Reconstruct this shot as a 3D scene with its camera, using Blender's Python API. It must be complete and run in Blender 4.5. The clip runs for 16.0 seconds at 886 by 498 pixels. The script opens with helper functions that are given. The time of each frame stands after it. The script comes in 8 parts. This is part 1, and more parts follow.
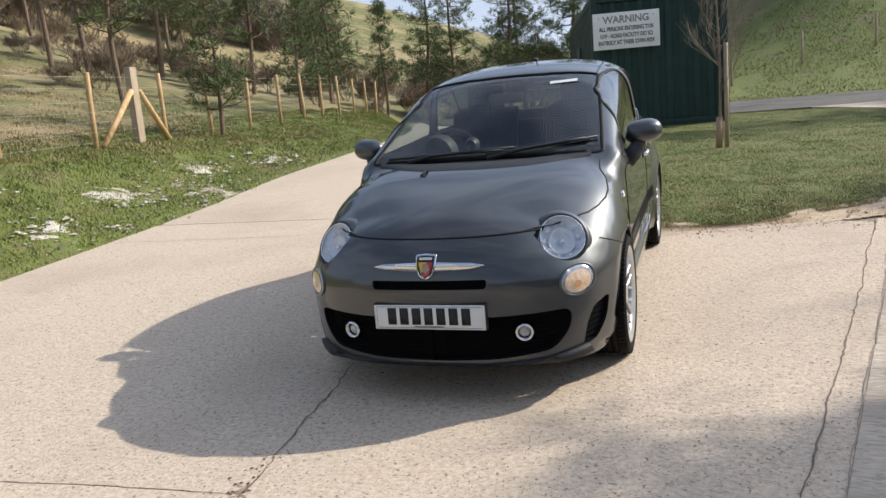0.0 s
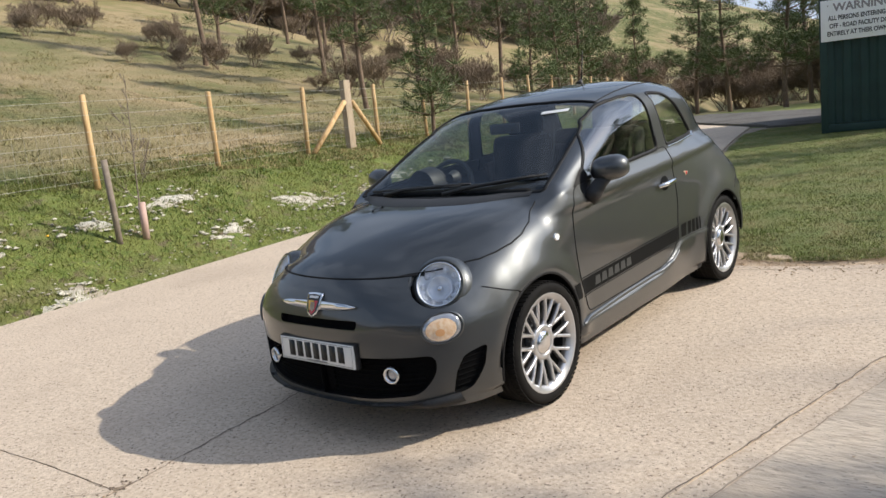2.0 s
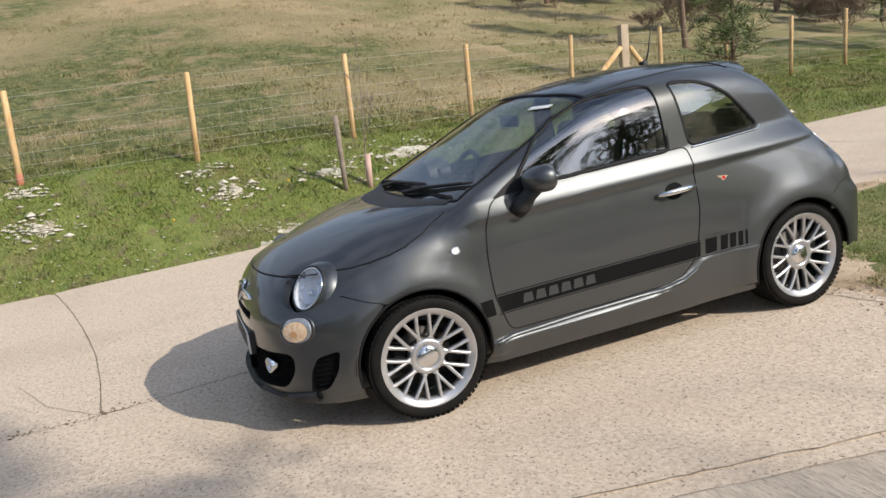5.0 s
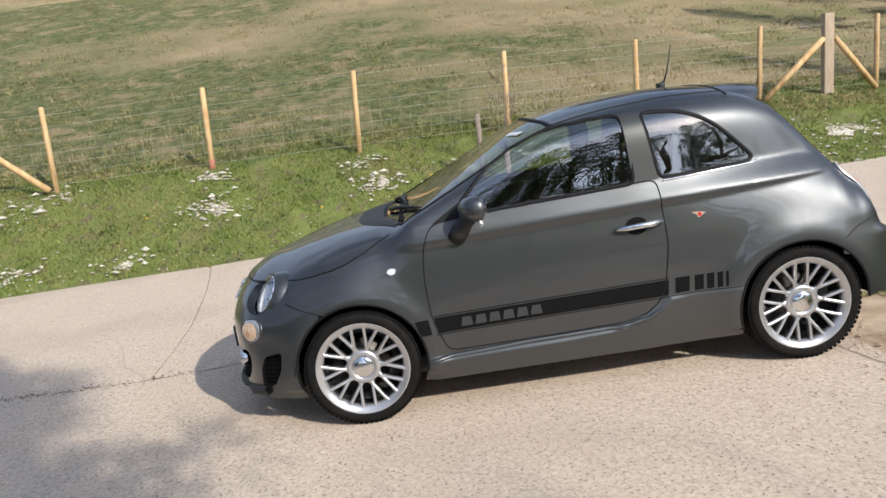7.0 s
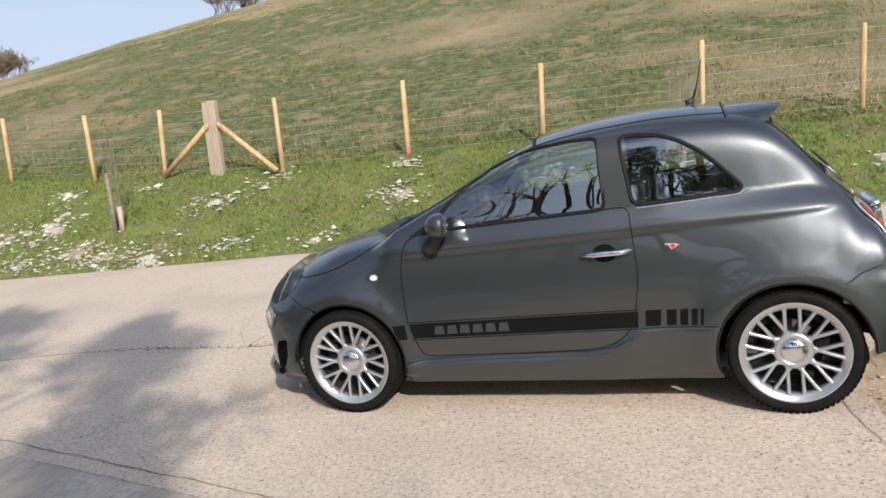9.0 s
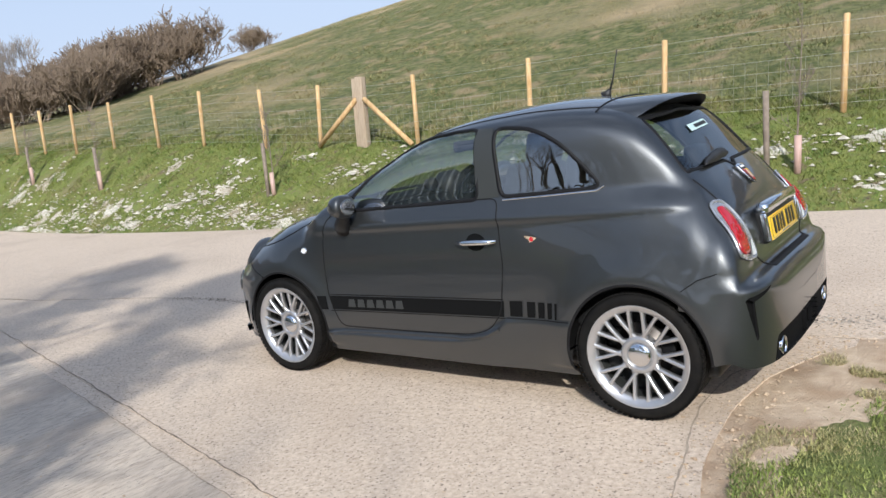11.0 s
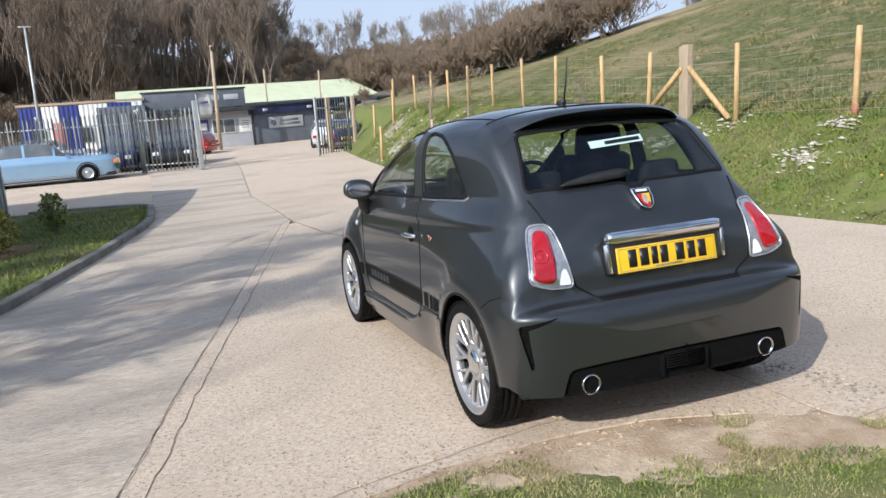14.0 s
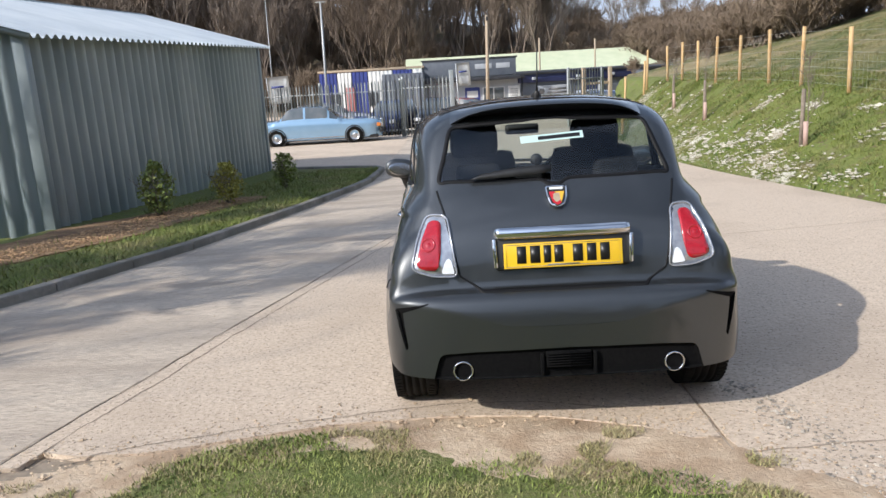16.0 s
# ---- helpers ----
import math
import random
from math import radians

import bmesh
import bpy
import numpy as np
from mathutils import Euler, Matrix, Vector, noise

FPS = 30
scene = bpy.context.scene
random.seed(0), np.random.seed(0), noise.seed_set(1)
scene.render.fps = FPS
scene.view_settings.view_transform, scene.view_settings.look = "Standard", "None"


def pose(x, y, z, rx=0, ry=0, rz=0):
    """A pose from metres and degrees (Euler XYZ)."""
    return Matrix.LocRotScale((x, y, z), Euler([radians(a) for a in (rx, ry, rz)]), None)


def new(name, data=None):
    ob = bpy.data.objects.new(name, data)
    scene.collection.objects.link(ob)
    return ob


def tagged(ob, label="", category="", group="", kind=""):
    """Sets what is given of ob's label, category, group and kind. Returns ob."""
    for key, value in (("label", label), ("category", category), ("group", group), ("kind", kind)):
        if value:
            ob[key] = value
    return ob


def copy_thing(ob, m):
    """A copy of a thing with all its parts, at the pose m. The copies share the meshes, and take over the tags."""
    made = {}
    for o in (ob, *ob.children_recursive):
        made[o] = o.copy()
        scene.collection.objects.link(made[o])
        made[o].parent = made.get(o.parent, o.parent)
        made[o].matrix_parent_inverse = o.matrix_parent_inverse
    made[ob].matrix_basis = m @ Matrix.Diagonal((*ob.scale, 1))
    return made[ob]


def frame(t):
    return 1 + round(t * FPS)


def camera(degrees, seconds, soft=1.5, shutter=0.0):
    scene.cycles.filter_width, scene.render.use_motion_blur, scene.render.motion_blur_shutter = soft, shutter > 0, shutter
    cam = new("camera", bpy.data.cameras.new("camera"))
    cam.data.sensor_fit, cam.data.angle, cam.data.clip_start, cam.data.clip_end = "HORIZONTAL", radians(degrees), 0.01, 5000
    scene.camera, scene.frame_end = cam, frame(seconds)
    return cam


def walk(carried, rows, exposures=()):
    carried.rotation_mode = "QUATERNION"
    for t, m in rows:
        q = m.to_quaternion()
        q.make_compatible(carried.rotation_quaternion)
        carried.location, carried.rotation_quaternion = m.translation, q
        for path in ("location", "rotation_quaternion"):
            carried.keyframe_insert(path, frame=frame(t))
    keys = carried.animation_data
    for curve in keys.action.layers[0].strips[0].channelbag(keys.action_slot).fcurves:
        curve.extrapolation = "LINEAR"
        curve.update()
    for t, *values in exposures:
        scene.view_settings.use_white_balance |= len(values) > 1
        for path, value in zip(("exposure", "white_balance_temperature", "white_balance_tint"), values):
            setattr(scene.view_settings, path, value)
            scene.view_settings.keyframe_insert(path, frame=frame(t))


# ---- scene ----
cam = camera(60.2, 16.0)
PATH = [
    (0, (1.191, -4.986, 1.192, 80.03, 4.71, 18.92)),
    (0.5, (1.588, -4.784, 1.221, 80.19, 4.97, 23.6)),
    (1, (2.043, -4.610, 1.224, 80.48, 5.14, 28.6)),
    (1.5, (2.372, -4.326, 1.228, 80.85, 5.34, 33.99)),
    (2, (2.775, -4.144, 1.275, 81.33, 5.57, 40.18)),
    (2.5, (3.048, -3.884, 1.310, 81.7, 5.72, 46.11)),
    (3, (3.273, -3.591, 1.324, 81.83, 5.9, 52.08)),
    (3.5, (3.542, -3.306, 1.352, 81.33, 6.04, 59.64)),
    (4, (3.693, -2.940, 1.378, 80.25, 6.02, 64.58)),
    (4.5, (3.921, -2.570, 1.411, 79.44, 5.85, 66.71)),
    (4.7, (3.989, -2.441, 1.418, 79.18, 5.66, 67.4)),
    (6.8, (4.485, -0.957, 1.504, 79.12, 4.8, 85.32)),
    (7, (4.534, -0.808, 1.528, 79.19, 4.82, 87.52)),
    (7.5, (4.545, -0.444, 1.530, 79.4, 4.73, 93.4)),
    (8, (4.578, -0.058, 1.561, 79.65, 4.69, 99.77)),
    (8.5, (4.594, 0.357, 1.586, 79.7, 4.7, 105.39)),
    (9, (4.490, 0.766, 1.617, 79.31, 4.59, 108.7)),
    (9.5, (4.481, 1.146, 1.601, 78.75, 4.37, 111.31)),
    (9.7, (4.414, 1.294, 1.580, 78.55, 4.38, 112.75)),
    (11.8, (3.501, 2.986, 1.594, 78.71, 3.71, 134.86)),
    (12, (3.366, 3.104, 1.623, 78.67, 3.63, 137.12)),
    (12.5, (3.090, 3.487, 1.662, 78.58, 3.62, 142.3)),
    (13, (2.739, 3.768, 1.648, 78.34, 3.53, 147.45)),
    (13.5, (2.385, 4.058, 1.678, 77.98, 3.54, 153.3)),
    (14, (2.051, 4.303, 1.682, 77.43, 3.45, 159.12)),
    (14.5, (1.626, 4.454, 1.706, 76.98, 3.29, 164.25)),
    (15, (1.256, 4.658, 1.705, 76.73, 3.24, 169.04)),
    (15.5, (0.850, 4.716, 1.700, 76.62, 3.16, 175.03)),
    (16, (0.453, 4.825, 1.710, 76.35, 3.2, -179.52)),
]
# the phone's white balance drifts from warm to neutral along the way
BALANCE = [(0.0, 0.06, 6600, 10), (2.5, -0.02, 6700, 10), (4.5, -0.06, 6700, 10), (7.0, -0.02, 6400, 11), (9.5, -0.02, 6350, 11), (12.0, 0.0, 6050, 10), (13.5, 0.0, 6100, 10), (16.0, 0.0, 6300, 11)]
walk(cam, [(t, pose(*p)) for t, p in PATH], BALANCE)

# ---- world, sun ----
SUN = Vector((1.30, 0.88, 1.06)).normalized()
world = bpy.data.worlds.new("sky")
scene.world = world
world.use_nodes = True
wn, wl = world.node_tree.nodes, world.node_tree.links
sky = wn.new("ShaderNodeTexSky")
sky.sky_type, sky.sun_disc = "NISHITA", False
sky.sun_elevation = math.asin(SUN.z)
sky.sun_rotation = math.atan2(SUN.x, SUN.y)
sky.air_density, sky.dust_density, sky.ozone_density = 1.0, 1.0, 1.2
# thin broken cloud over the blue
tco = wn.new("ShaderNodeTexCoord")
cmap = wn.new("ShaderNodeMapping")
cmap.inputs["Scale"].default_value = (1.0, 1.0, 3.2)
cno = wn.new("ShaderNodeTexNoise")
cno.inputs["Scale"].default_value, cno.inputs["Detail"].default_value, cno.inputs["Roughness"].default_value = 2.1, 7, 0.58
cra = wn.new("ShaderNodeValToRGB")
cra.color_ramp.elements[0].position, cra.color_ramp.elements[1].position = 0.43, 0.65
cra.color_ramp.elements[0].color, cra.color_ramp.elements[1].color = (0.10, 0.10, 0.10, 1), (0.85, 0.85, 0.85, 1)
csep = wn.new("ShaderNodeSeparateXYZ")
haze = wn.new("ShaderNodeMapRange")
haze.interpolation_type = "SMOOTHSTEP"
haze.inputs["From Min"].default_value, haze.inputs["From Max"].default_value = 0.05, 0.50
haze.inputs["To Min"].default_value, haze.inputs["To Max"].default_value = 0.88, 0.0
most = wn.new("ShaderNodeMath")
most.operation = "MAXIMUM"
cmx = wn.new("ShaderNodeMix")
cmx.data_type = "RGBA"
cmx.inputs["B"].default_value = (5.6, 6.5, 8.2, 1)
bg = wn["Background"]
bg.inputs["Strength"].default_value = 0.114
wl.new(tco.outputs["Generated"], cmap.inputs["Vector"])
wl.new(cmap.outputs["Vector"], cno.inputs["Vector"])
wl.new(cno.outputs["Fac"], cra.inputs["Fac"])
wl.new(tco.outputs["Generated"], csep.inputs["Vector"])
wl.new(csep.outputs["Z"], haze.inputs["Value"])
wl.new(cra.outputs["Color"], most.inputs[0])
wl.new(haze.outputs["Result"], most.inputs[1])
wl.new(most.outputs["Value"], cmx.inputs["Factor"])
wl.new(sky.outputs["Color"], cmx.inputs["A"])
# the thin cloud glows round the sun
dotp = wn.new("ShaderNodeVectorMath")
dotp.operation = "DOT_PRODUCT"
dotp.inputs[1].default_value = SUN
wl.new(tco.outputs["Generated"], dotp.inputs[0])
glow = wn.new("ShaderNodeMapRange")
glow.interpolation_type = "SMOOTHSTEP"
glow.inputs["From Min"].default_value, glow.inputs["From Max"].default_value = 0.50, 1.0
glow.inputs["To Min"].default_value, glow.inputs["To Max"].default_value = 1.0, 2.2
wl.new(dotp.outputs["Value"], glow.inputs["Value"])
scl = wn.new("ShaderNodeVectorMath")
scl.operation = "SCALE"
wl.new(cmx.outputs["Result"], scl.inputs[0])
wl.new(glow.outputs["Result"], scl.inputs["Scale"])
wl.new(scl.outputs["Vector"], bg.inputs["Color"])
sun = new("sun", bpy.data.lights.new("sun", "SUN"))
sun.data.energy, sun.data.angle, sun.data.color = 4.85, radians(0.6), (1.0, 0.95, 0.86)
sun.rotation_euler = SUN.to_track_quat("Z", "Y").to_euler()
scene.view_settings.exposure = 0.0


# ---- small tools ----
def curve(*keys):
    """A smooth curve through (x, value) pairs that does not overshoot."""
    xs, ys = np.array([k[0] for k in keys], float), np.array([k[1] for k in keys], float)
    h = np.diff(xs)
    d = np.diff(ys) / h
    m = np.zeros(len(xs))
    m[0], m[-1] = d[0], d[-1]
    for i in range(1, len(xs) - 1):
        if d[i - 1] * d[i] > 0:
            a, b = 2 * h[i] + h[i - 1], h[i] + 2 * h[i - 1]
            m[i] = (a + b) / (a / d[i - 1] + b / d[i])

    def f(x):
        x = np.clip(np.asarray(x, float), xs[0], xs[-1])
        i = np.clip(np.searchsorted(xs, x) - 1, 0, len(xs) - 2)
        t = (x - xs[i]) / h[i]
        return (ys[i] * (1 + 2 * t) * (1 - t) ** 2 + m[i] * h[i] * t * (1 - t) ** 2
                + ys[i + 1] * t * t * (3 - 2 * t) + m[i + 1] * h[i] * t * t * (t - 1))
    return f


def smooth(a, b, x):
    t = np.clip((np.asarray(x, float) - a) / (b - a), 0, 1)
    return t * t * (3 - 2 * t)


def mesh(name, verts, faces, material, parent=None, label="", flat=False):
    me = bpy.data.meshes.new(name)
    me.from_pydata([tuple(v) for v in verts], [], [tuple(f) for f in faces])
    me.update()
    if not flat:
        me.polygons.foreach_set("use_smooth", [True] * len(me.polygons))
    if material:
        me.materials.append(material)
    ob = new(name, me)
    if parent:
        ob.parent = parent
    if label:
        ob["label"] = label
    return ob


def part(name, bm, material, parent=None, label="", flat=False, angle=None):
    me = bpy.data.meshes.new(name)
    if angle:
        for e in bm.edges:
            e.smooth = len(e.link_faces) != 2 or e.calc_face_angle(0) < radians(angle)
    bm.to_mesh(me)
    bm.free()
    if not flat:
        me.polygons.foreach_set("use_smooth", [True] * len(me.polygons))
    me.materials.append(material)
    ob = new(name, me)
    if parent:
        ob.parent = parent
    if label:
        ob["label"] = label
    return ob


def thing(name, label, category, m=None, group="", kind=""):
    ob = new(name)
    ob.empty_display_size = 0.1
    if m is not None:
        ob.matrix_basis = m
    return tagged(ob, label, category, group, kind)


def box(sx, sy, sz, at=(0, 0, 0), bevel=0.0, turn=None, bm=None):
    """A bevelled block with its middle at the given place."""
    b = bmesh.new()
    m = Matrix.Translation(at) @ (turn or Matrix()) @ Matrix.Diagonal((sx, sy, sz, 1))
    bmesh.ops.create_cube(b, size=1, matrix=m)
    if bevel:
        bmesh.ops.bevel(b, geom=b.edges[:], offset=bevel, segments=2, affect="EDGES", profile=0.6)
    return join(bm, b)


def join(bm, b):
    if bm is None:
        return b
    me = bpy.data.meshes.new("tmp")
    b.to_mesh(me)
    b.free()
    bm.from_mesh(me)
    bpy.data.meshes.remove(me)
    return bm


def tube(points, radii, sides=8, bm=None, caps=True):
    """A tapered round rod along the points."""
    bm = bm or bmesh.new()
    pts = [Vector(p) for p in points]
    if not hasattr(radii, "__len__"):
        radii = [radii] * len(pts)
    rings = []
    ref = Vector((0.3, 0.1, 1)) if abs((pts[-1] - pts[0]).normalized().z) < 0.9 else Vector((1, 0.2, 0))
    for i, p in enumerate(pts):
        d = (pts[min(i + 1, len(pts) - 1)] - pts[max(i - 1, 0)]).normalized()
        u = d.cross(ref).normalized()
        w = d.cross(u)
        rings.append([bm.verts.new(p + (u * math.cos(a) + w * math.sin(a)) * radii[i])
                      for a in (2 * math.pi * k / sides for k in range(sides))])
    for r, s in zip(rings, rings[1:]):
        for k in range(sides):
            bm.faces.new((r[k], r[(k + 1) % sides], s[(k + 1) % sides], s[k]))
    if caps:
        bm.faces.new(rings[0][::-1])
        bm.faces.new(rings[-1])
    return bm


def lathe(profile, n=48, axis="x", bm=None):
    """Turns (radius, along) pairs round an axis."""
    bm = bm or bmesh.new()
    rings = []
    for k in range(n):
        a = 2 * math.pi * k / n
        c, s = math.cos(a), math.sin(a)
        ring = []
        for r, h in profile:
            co = {"x": (h, r * c, r * s), "y": (r * c, h, r * s), "z": (r * c, r * s, h)}[axis]
            ring.append(bm.verts.new(co))
        rings.append(ring)
    for k in range(n):
        a, b = rings[k], rings[(k + 1) % n]
        for i in range(len(profile) - 1):
            bm.faces.new((a[i], a[i + 1], b[i + 1], b[i]))
    bmesh.ops.remove_doubles(bm, verts=bm.verts[:], dist=1e-5)
    bmesh.ops.recalc_face_normals(bm, faces=bm.faces[:])
    return bm


def inside(poly, pts):
    """Which 2D points lie within a polygon."""
    pts, poly = np.asarray(pts, float), np.asarray(poly, float)
    res = np.zeros(len(pts), bool)
    for (x1, y1), (x2, y2) in zip(poly, np.roll(poly, -1, 0)):
        if y1 != y2:
            hit = ((y1 > pts[:, 1]) != (y2 > pts[:, 1])) & (pts[:, 0] < (x2 - x1) * (pts[:, 1] - y1) / (y2 - y1) + x1)
            res ^= hit
    return res


def to_outline(poly, pts):
    """The nearest points on a polygon's outline."""
    pts, poly = np.asarray(pts, float), np.asarray(poly, float)
    best, out = np.full(len(pts), 1e9), pts.copy()
    for a, b in zip(poly, np.roll(poly, -1, 0)):
        ab = b - a
        t = np.clip(((pts - a) @ ab) / max(ab @ ab, 1e-12), 0, 1)
        q = a + t[:, None] * ab
        d = ((pts - q) ** 2).sum(1)
        k = d < best
        best[k], out[k] = d[k], q[k]
    return out


def rounded(poly, r=0.02, n=4):
    """A polygon with its corners rounded."""
    out = []
    poly = [Vector(p) for p in poly]
    for i, p in enumerate(poly):
        a, b = poly[i - 1] - p, poly[(i + 1) % len(poly)] - p
        k = min(r, a.length * 0.45, b.length * 0.45)
        s, e = p + a.normalized() * k, p + b.normalized() * k
        for j in range(n + 1):
            t = j / n
            out.append(tuple(s * (1 - t) ** 2 + p * 2 * t * (1 - t) + e * t * t))
    return out


# ---- materials ----
def mat(name, c1, c2=None, scale=5.0, c3=None, scale3=0.6, rough=0.6, metal=0.0, bump=0.0, bscale=None, detail=6.0,
        coat=0.0, spec=0.5, island=0.0, objrand=0.0, lo=0.35, hi=0.65, lo3=0.45, hi3=0.65, dist=0.01, stretch=None, c4=None, scale4=100.0, lo4=0.60, hi4=0.72):
    m = bpy.data.materials.new(name)
    m.use_nodes = True
    n, l = m.node_tree.nodes, m.node_tree.links
    p = n["Principled BSDF"]
    p.inputs["Roughness"].default_value, p.inputs["Metallic"].default_value = rough, metal
    p.inputs["Coat Weight"].default_value, p.inputs["Coat Roughness"].default_value = coat, 0.04
    p.inputs["Specular IOR Level"].default_value = spec
    p.inputs["Base Color"].default_value = (*c1, 1)
    tc = n.new("ShaderNodeTexCoord")
    vec = tc.outputs["Object"]
    if stretch:
        mp = n.new("ShaderNodeMapping")
        mp.inputs["Scale"].default_value = stretch
        l.new(vec, mp.inputs["Vector"])
        vec = mp.outputs["Vector"]

    def noise_tex(s, d=detail):
        t = n.new("ShaderNodeTexNoise")
        t.inputs["Scale"].default_value, t.inputs["Detail"].default_value = s, d
        t.inputs["Roughness"].default_value = 0.6
        l.new(vec, t.inputs["Vector"])
        return t.outputs["Fac"]

    def ramp(src, a, b):
        r = n.new("ShaderNodeMapRange")
        r.inputs["From Min"].default_value, r.inputs["From Max"].default_value = a, b
        l.new(src, r.inputs["Value"])
        return r.outputs["Result"]

    def blend(fac, a, b):
        x = n.new("ShaderNodeMix")
        x.data_type = "RGBA"
        l.new(fac, x.inputs["Factor"])
        for sock, v in (("A", a), ("B", b)):
            if isinstance(v, tuple):
                x.inputs[sock].default_value = (*v, 1)
            else:
                l.new(v, x.inputs[sock])
        return x.outputs["Result"]

    col = None
    if c2:
        col = blend(ramp(noise_tex(scale), lo, hi), c1, c2)
    if c3:
        col = blend(ramp(noise_tex(scale3, 3.0), lo3, hi3), col or c1, c3)
    if c4:
        col = blend(ramp(noise_tex(scale4, 2.0), lo4, hi4), col or c1, c4)
    if island or objrand:
        src = n.new("ShaderNodeNewGeometry").outputs["Random Per Island"] if island else n.new("ShaderNodeObjectInfo").outputs["Random"]
        k = island or objrand
        hsv = n.new("ShaderNodeHueSaturation")
        r = n.new("ShaderNodeMapRange")
        r.inputs["To Min"].default_value, r.inputs["To Max"].default_value = 1 - k, 1 + k
        l.new(src, r.inputs["Value"])
        l.new(r.outputs["Result"], hsv.inputs["Value"])
        if col:
            l.new(col, hsv.inputs["Color"])
        else:
            hsv.inputs["Color"].default_value = (*c1, 1)
        col = hsv.outputs["Color"]
    if col:
        l.new(col, p.inputs["Base Color"])
    if bump:
        b = n.new("ShaderNodeBump")
        b.inputs["Strength"].default_value, b.inputs["Distance"].default_value = bump, dist
        l.new(noise_tex(bscale or scale * 3), b.inputs["Height"])
        l.new(b.outputs["Normal"], p.inputs["Normal"])
    return m


M_GRASS = mat("verge_grass", (0.115, 0.158, 0.028), (0.190, 0.205, 0.050), 9.0, (0.20, 0.165, 0.08), 0.9, rough=0.9, bump=0.8, bscale=26, dist=0.05, lo3=0.55, hi3=0.75, c4=(0.15, 0.115, 0.065), scale4=5.0, lo4=0.56, hi4=0.70)
M_HILL = mat("hill_grass", (0.090, 0.110, 0.027), (0.215, 0.210, 0.076), 4.5, (0.42, 0.32, 0.175), 0.10, rough=0.95, bump=1.0, bscale=16, dist=0.14, lo=0.40, hi=0.62, lo3=0.46, hi3=0.64, c4=(0.31, 0.245, 0.125), scale4=1.1, lo4=0.53, hi4=0.66)
M_LAWN = mat("thin_turf", (0.120, 0.150, 0.034), (0.215, 0.195, 0.080), 30.0, (0.120, 0.150, 0.036), 1.6, rough=0.95, bump=0.8, bscale=60, dist=0.02)
M_CONC = mat("worn_concrete", (0.48, 0.375, 0.28), (0.66, 0.545, 0.425), 42.0, (0.44, 0.345, 0.26), 0.55, rough=0.9, bump=0.45, bscale=75, dist=0.008, lo=0.34, hi=0.64, lo3=0.5, hi3=0.8, c4=(0.23, 0.175, 0.13), scale4=62.0, lo4=0.610, hi4=0.665)
M_CONC2 = mat("tined_concrete", (0.42, 0.345, 0.272), (0.60, 0.505, 0.40), 15.0, (0.40, 0.328, 0.26), 0.5, rough=0.9, bump=0.7, bscale=17, dist=0.014, stretch=(0.75, 3.0, 1), lo=0.34, hi=0.58, c4=(0.28, 0.235, 0.19), scale4=34.0, lo4=0.60, hi4=0.70)
M_JOINT = mat("joint_dirt", (0.22, 0.175, 0.13), (0.32, 0.26, 0.195), 20.0, rough=0.95, bump=0.4)
M_CHALK = mat("chalk_spoil", (0.62, 0.58, 0.49), (0.36, 0.32, 0.24), 14.0, rough=0.95, bump=0.6, bscale=50, island=0.18)
M_SOIL = mat("bare_soil", (0.49, 0.365, 0.25), (0.60, 0.475, 0.34), 15.0, (0.38, 0.27, 0.175), 3.0, rough=0.95, bump=0.6, bscale=50, dist=0.015)
M_GRAVEL = mat("dark_gravel", (0.085, 0.078, 0.072), (0.16, 0.15, 0.137), 22.0, (0.07, 0.063, 0.056), 0.7, rough=0.95, bump=0.7, bscale=60, dist=0.02)
M_POST = mat("new_pine", (0.52, 0.33, 0.15), (0.60, 0.42, 0.22), 6.0, (0.42, 0.25, 0.10), 2.5, rough=0.75, bump=0.3, bscale=30, objrand=0.12, stretch=(6, 6, 1))
M_OLDPOST = mat("grey_sleeper", (0.34, 0.26, 0.18), (0.45, 0.36, 0.26), 7.0, rough=0.85, bump=0.5, bscale=30, stretch=(6, 6, 0.8))
M_RED = mat("red_post_foot", (0.42, 0.13, 0.08), (0.34, 0.17, 0.10), 20.0, rough=0.8)
M_WIRE = mat("galvanised_wire", (0.55, 0.53, 0.47), rough=0.5, metal=0.6)
M_BARK = mat("pine_bark", (0.13, 0.085, 0.055), (0.24, 0.17, 0.12), 9.0, rough=0.95, bump=0.8, bscale=22, dist=0.03, stretch=(3, 3, 1))
M_BARK2 = mat("grey_bark", (0.17, 0.135, 0.105), (0.27, 0.22, 0.175), 9.0, rough=0.95, bump=0.5, bscale=22)
M_NEEDLE = mat("pine_needles", (0.062, 0.094, 0.028), (0.120, 0.150, 0.048), 3.0, rough=0.7, island=0.35)
M_GREEN = mat("green_container_paint", (0.006, 0.030, 0.025), (0.010, 0.042, 0.034), 3.0, rough=0.55, bump=0.1)
M_TIN = mat("galvanised_sheet", (0.30, 0.345, 0.365), (0.40, 0.44, 0.455), 1.6, (0.23, 0.275, 0.295), 0.5, rough=0.36, metal=0.35, bump=0.05, stretch=(1, 1, 0.3))
M_ROOFTIN = mat("pale_roof_sheet", (0.56, 0.61, 0.64), (0.64, 0.68, 0.70), 1.2, (0.48, 0.53, 0.56), 0.5, rough=0.45, metal=0.15, bump=0.05)
M_WHITE = mat("white_paint", (0.72, 0.72, 0.70), (0.62, 0.62, 0.60), 3.0, rough=0.5)
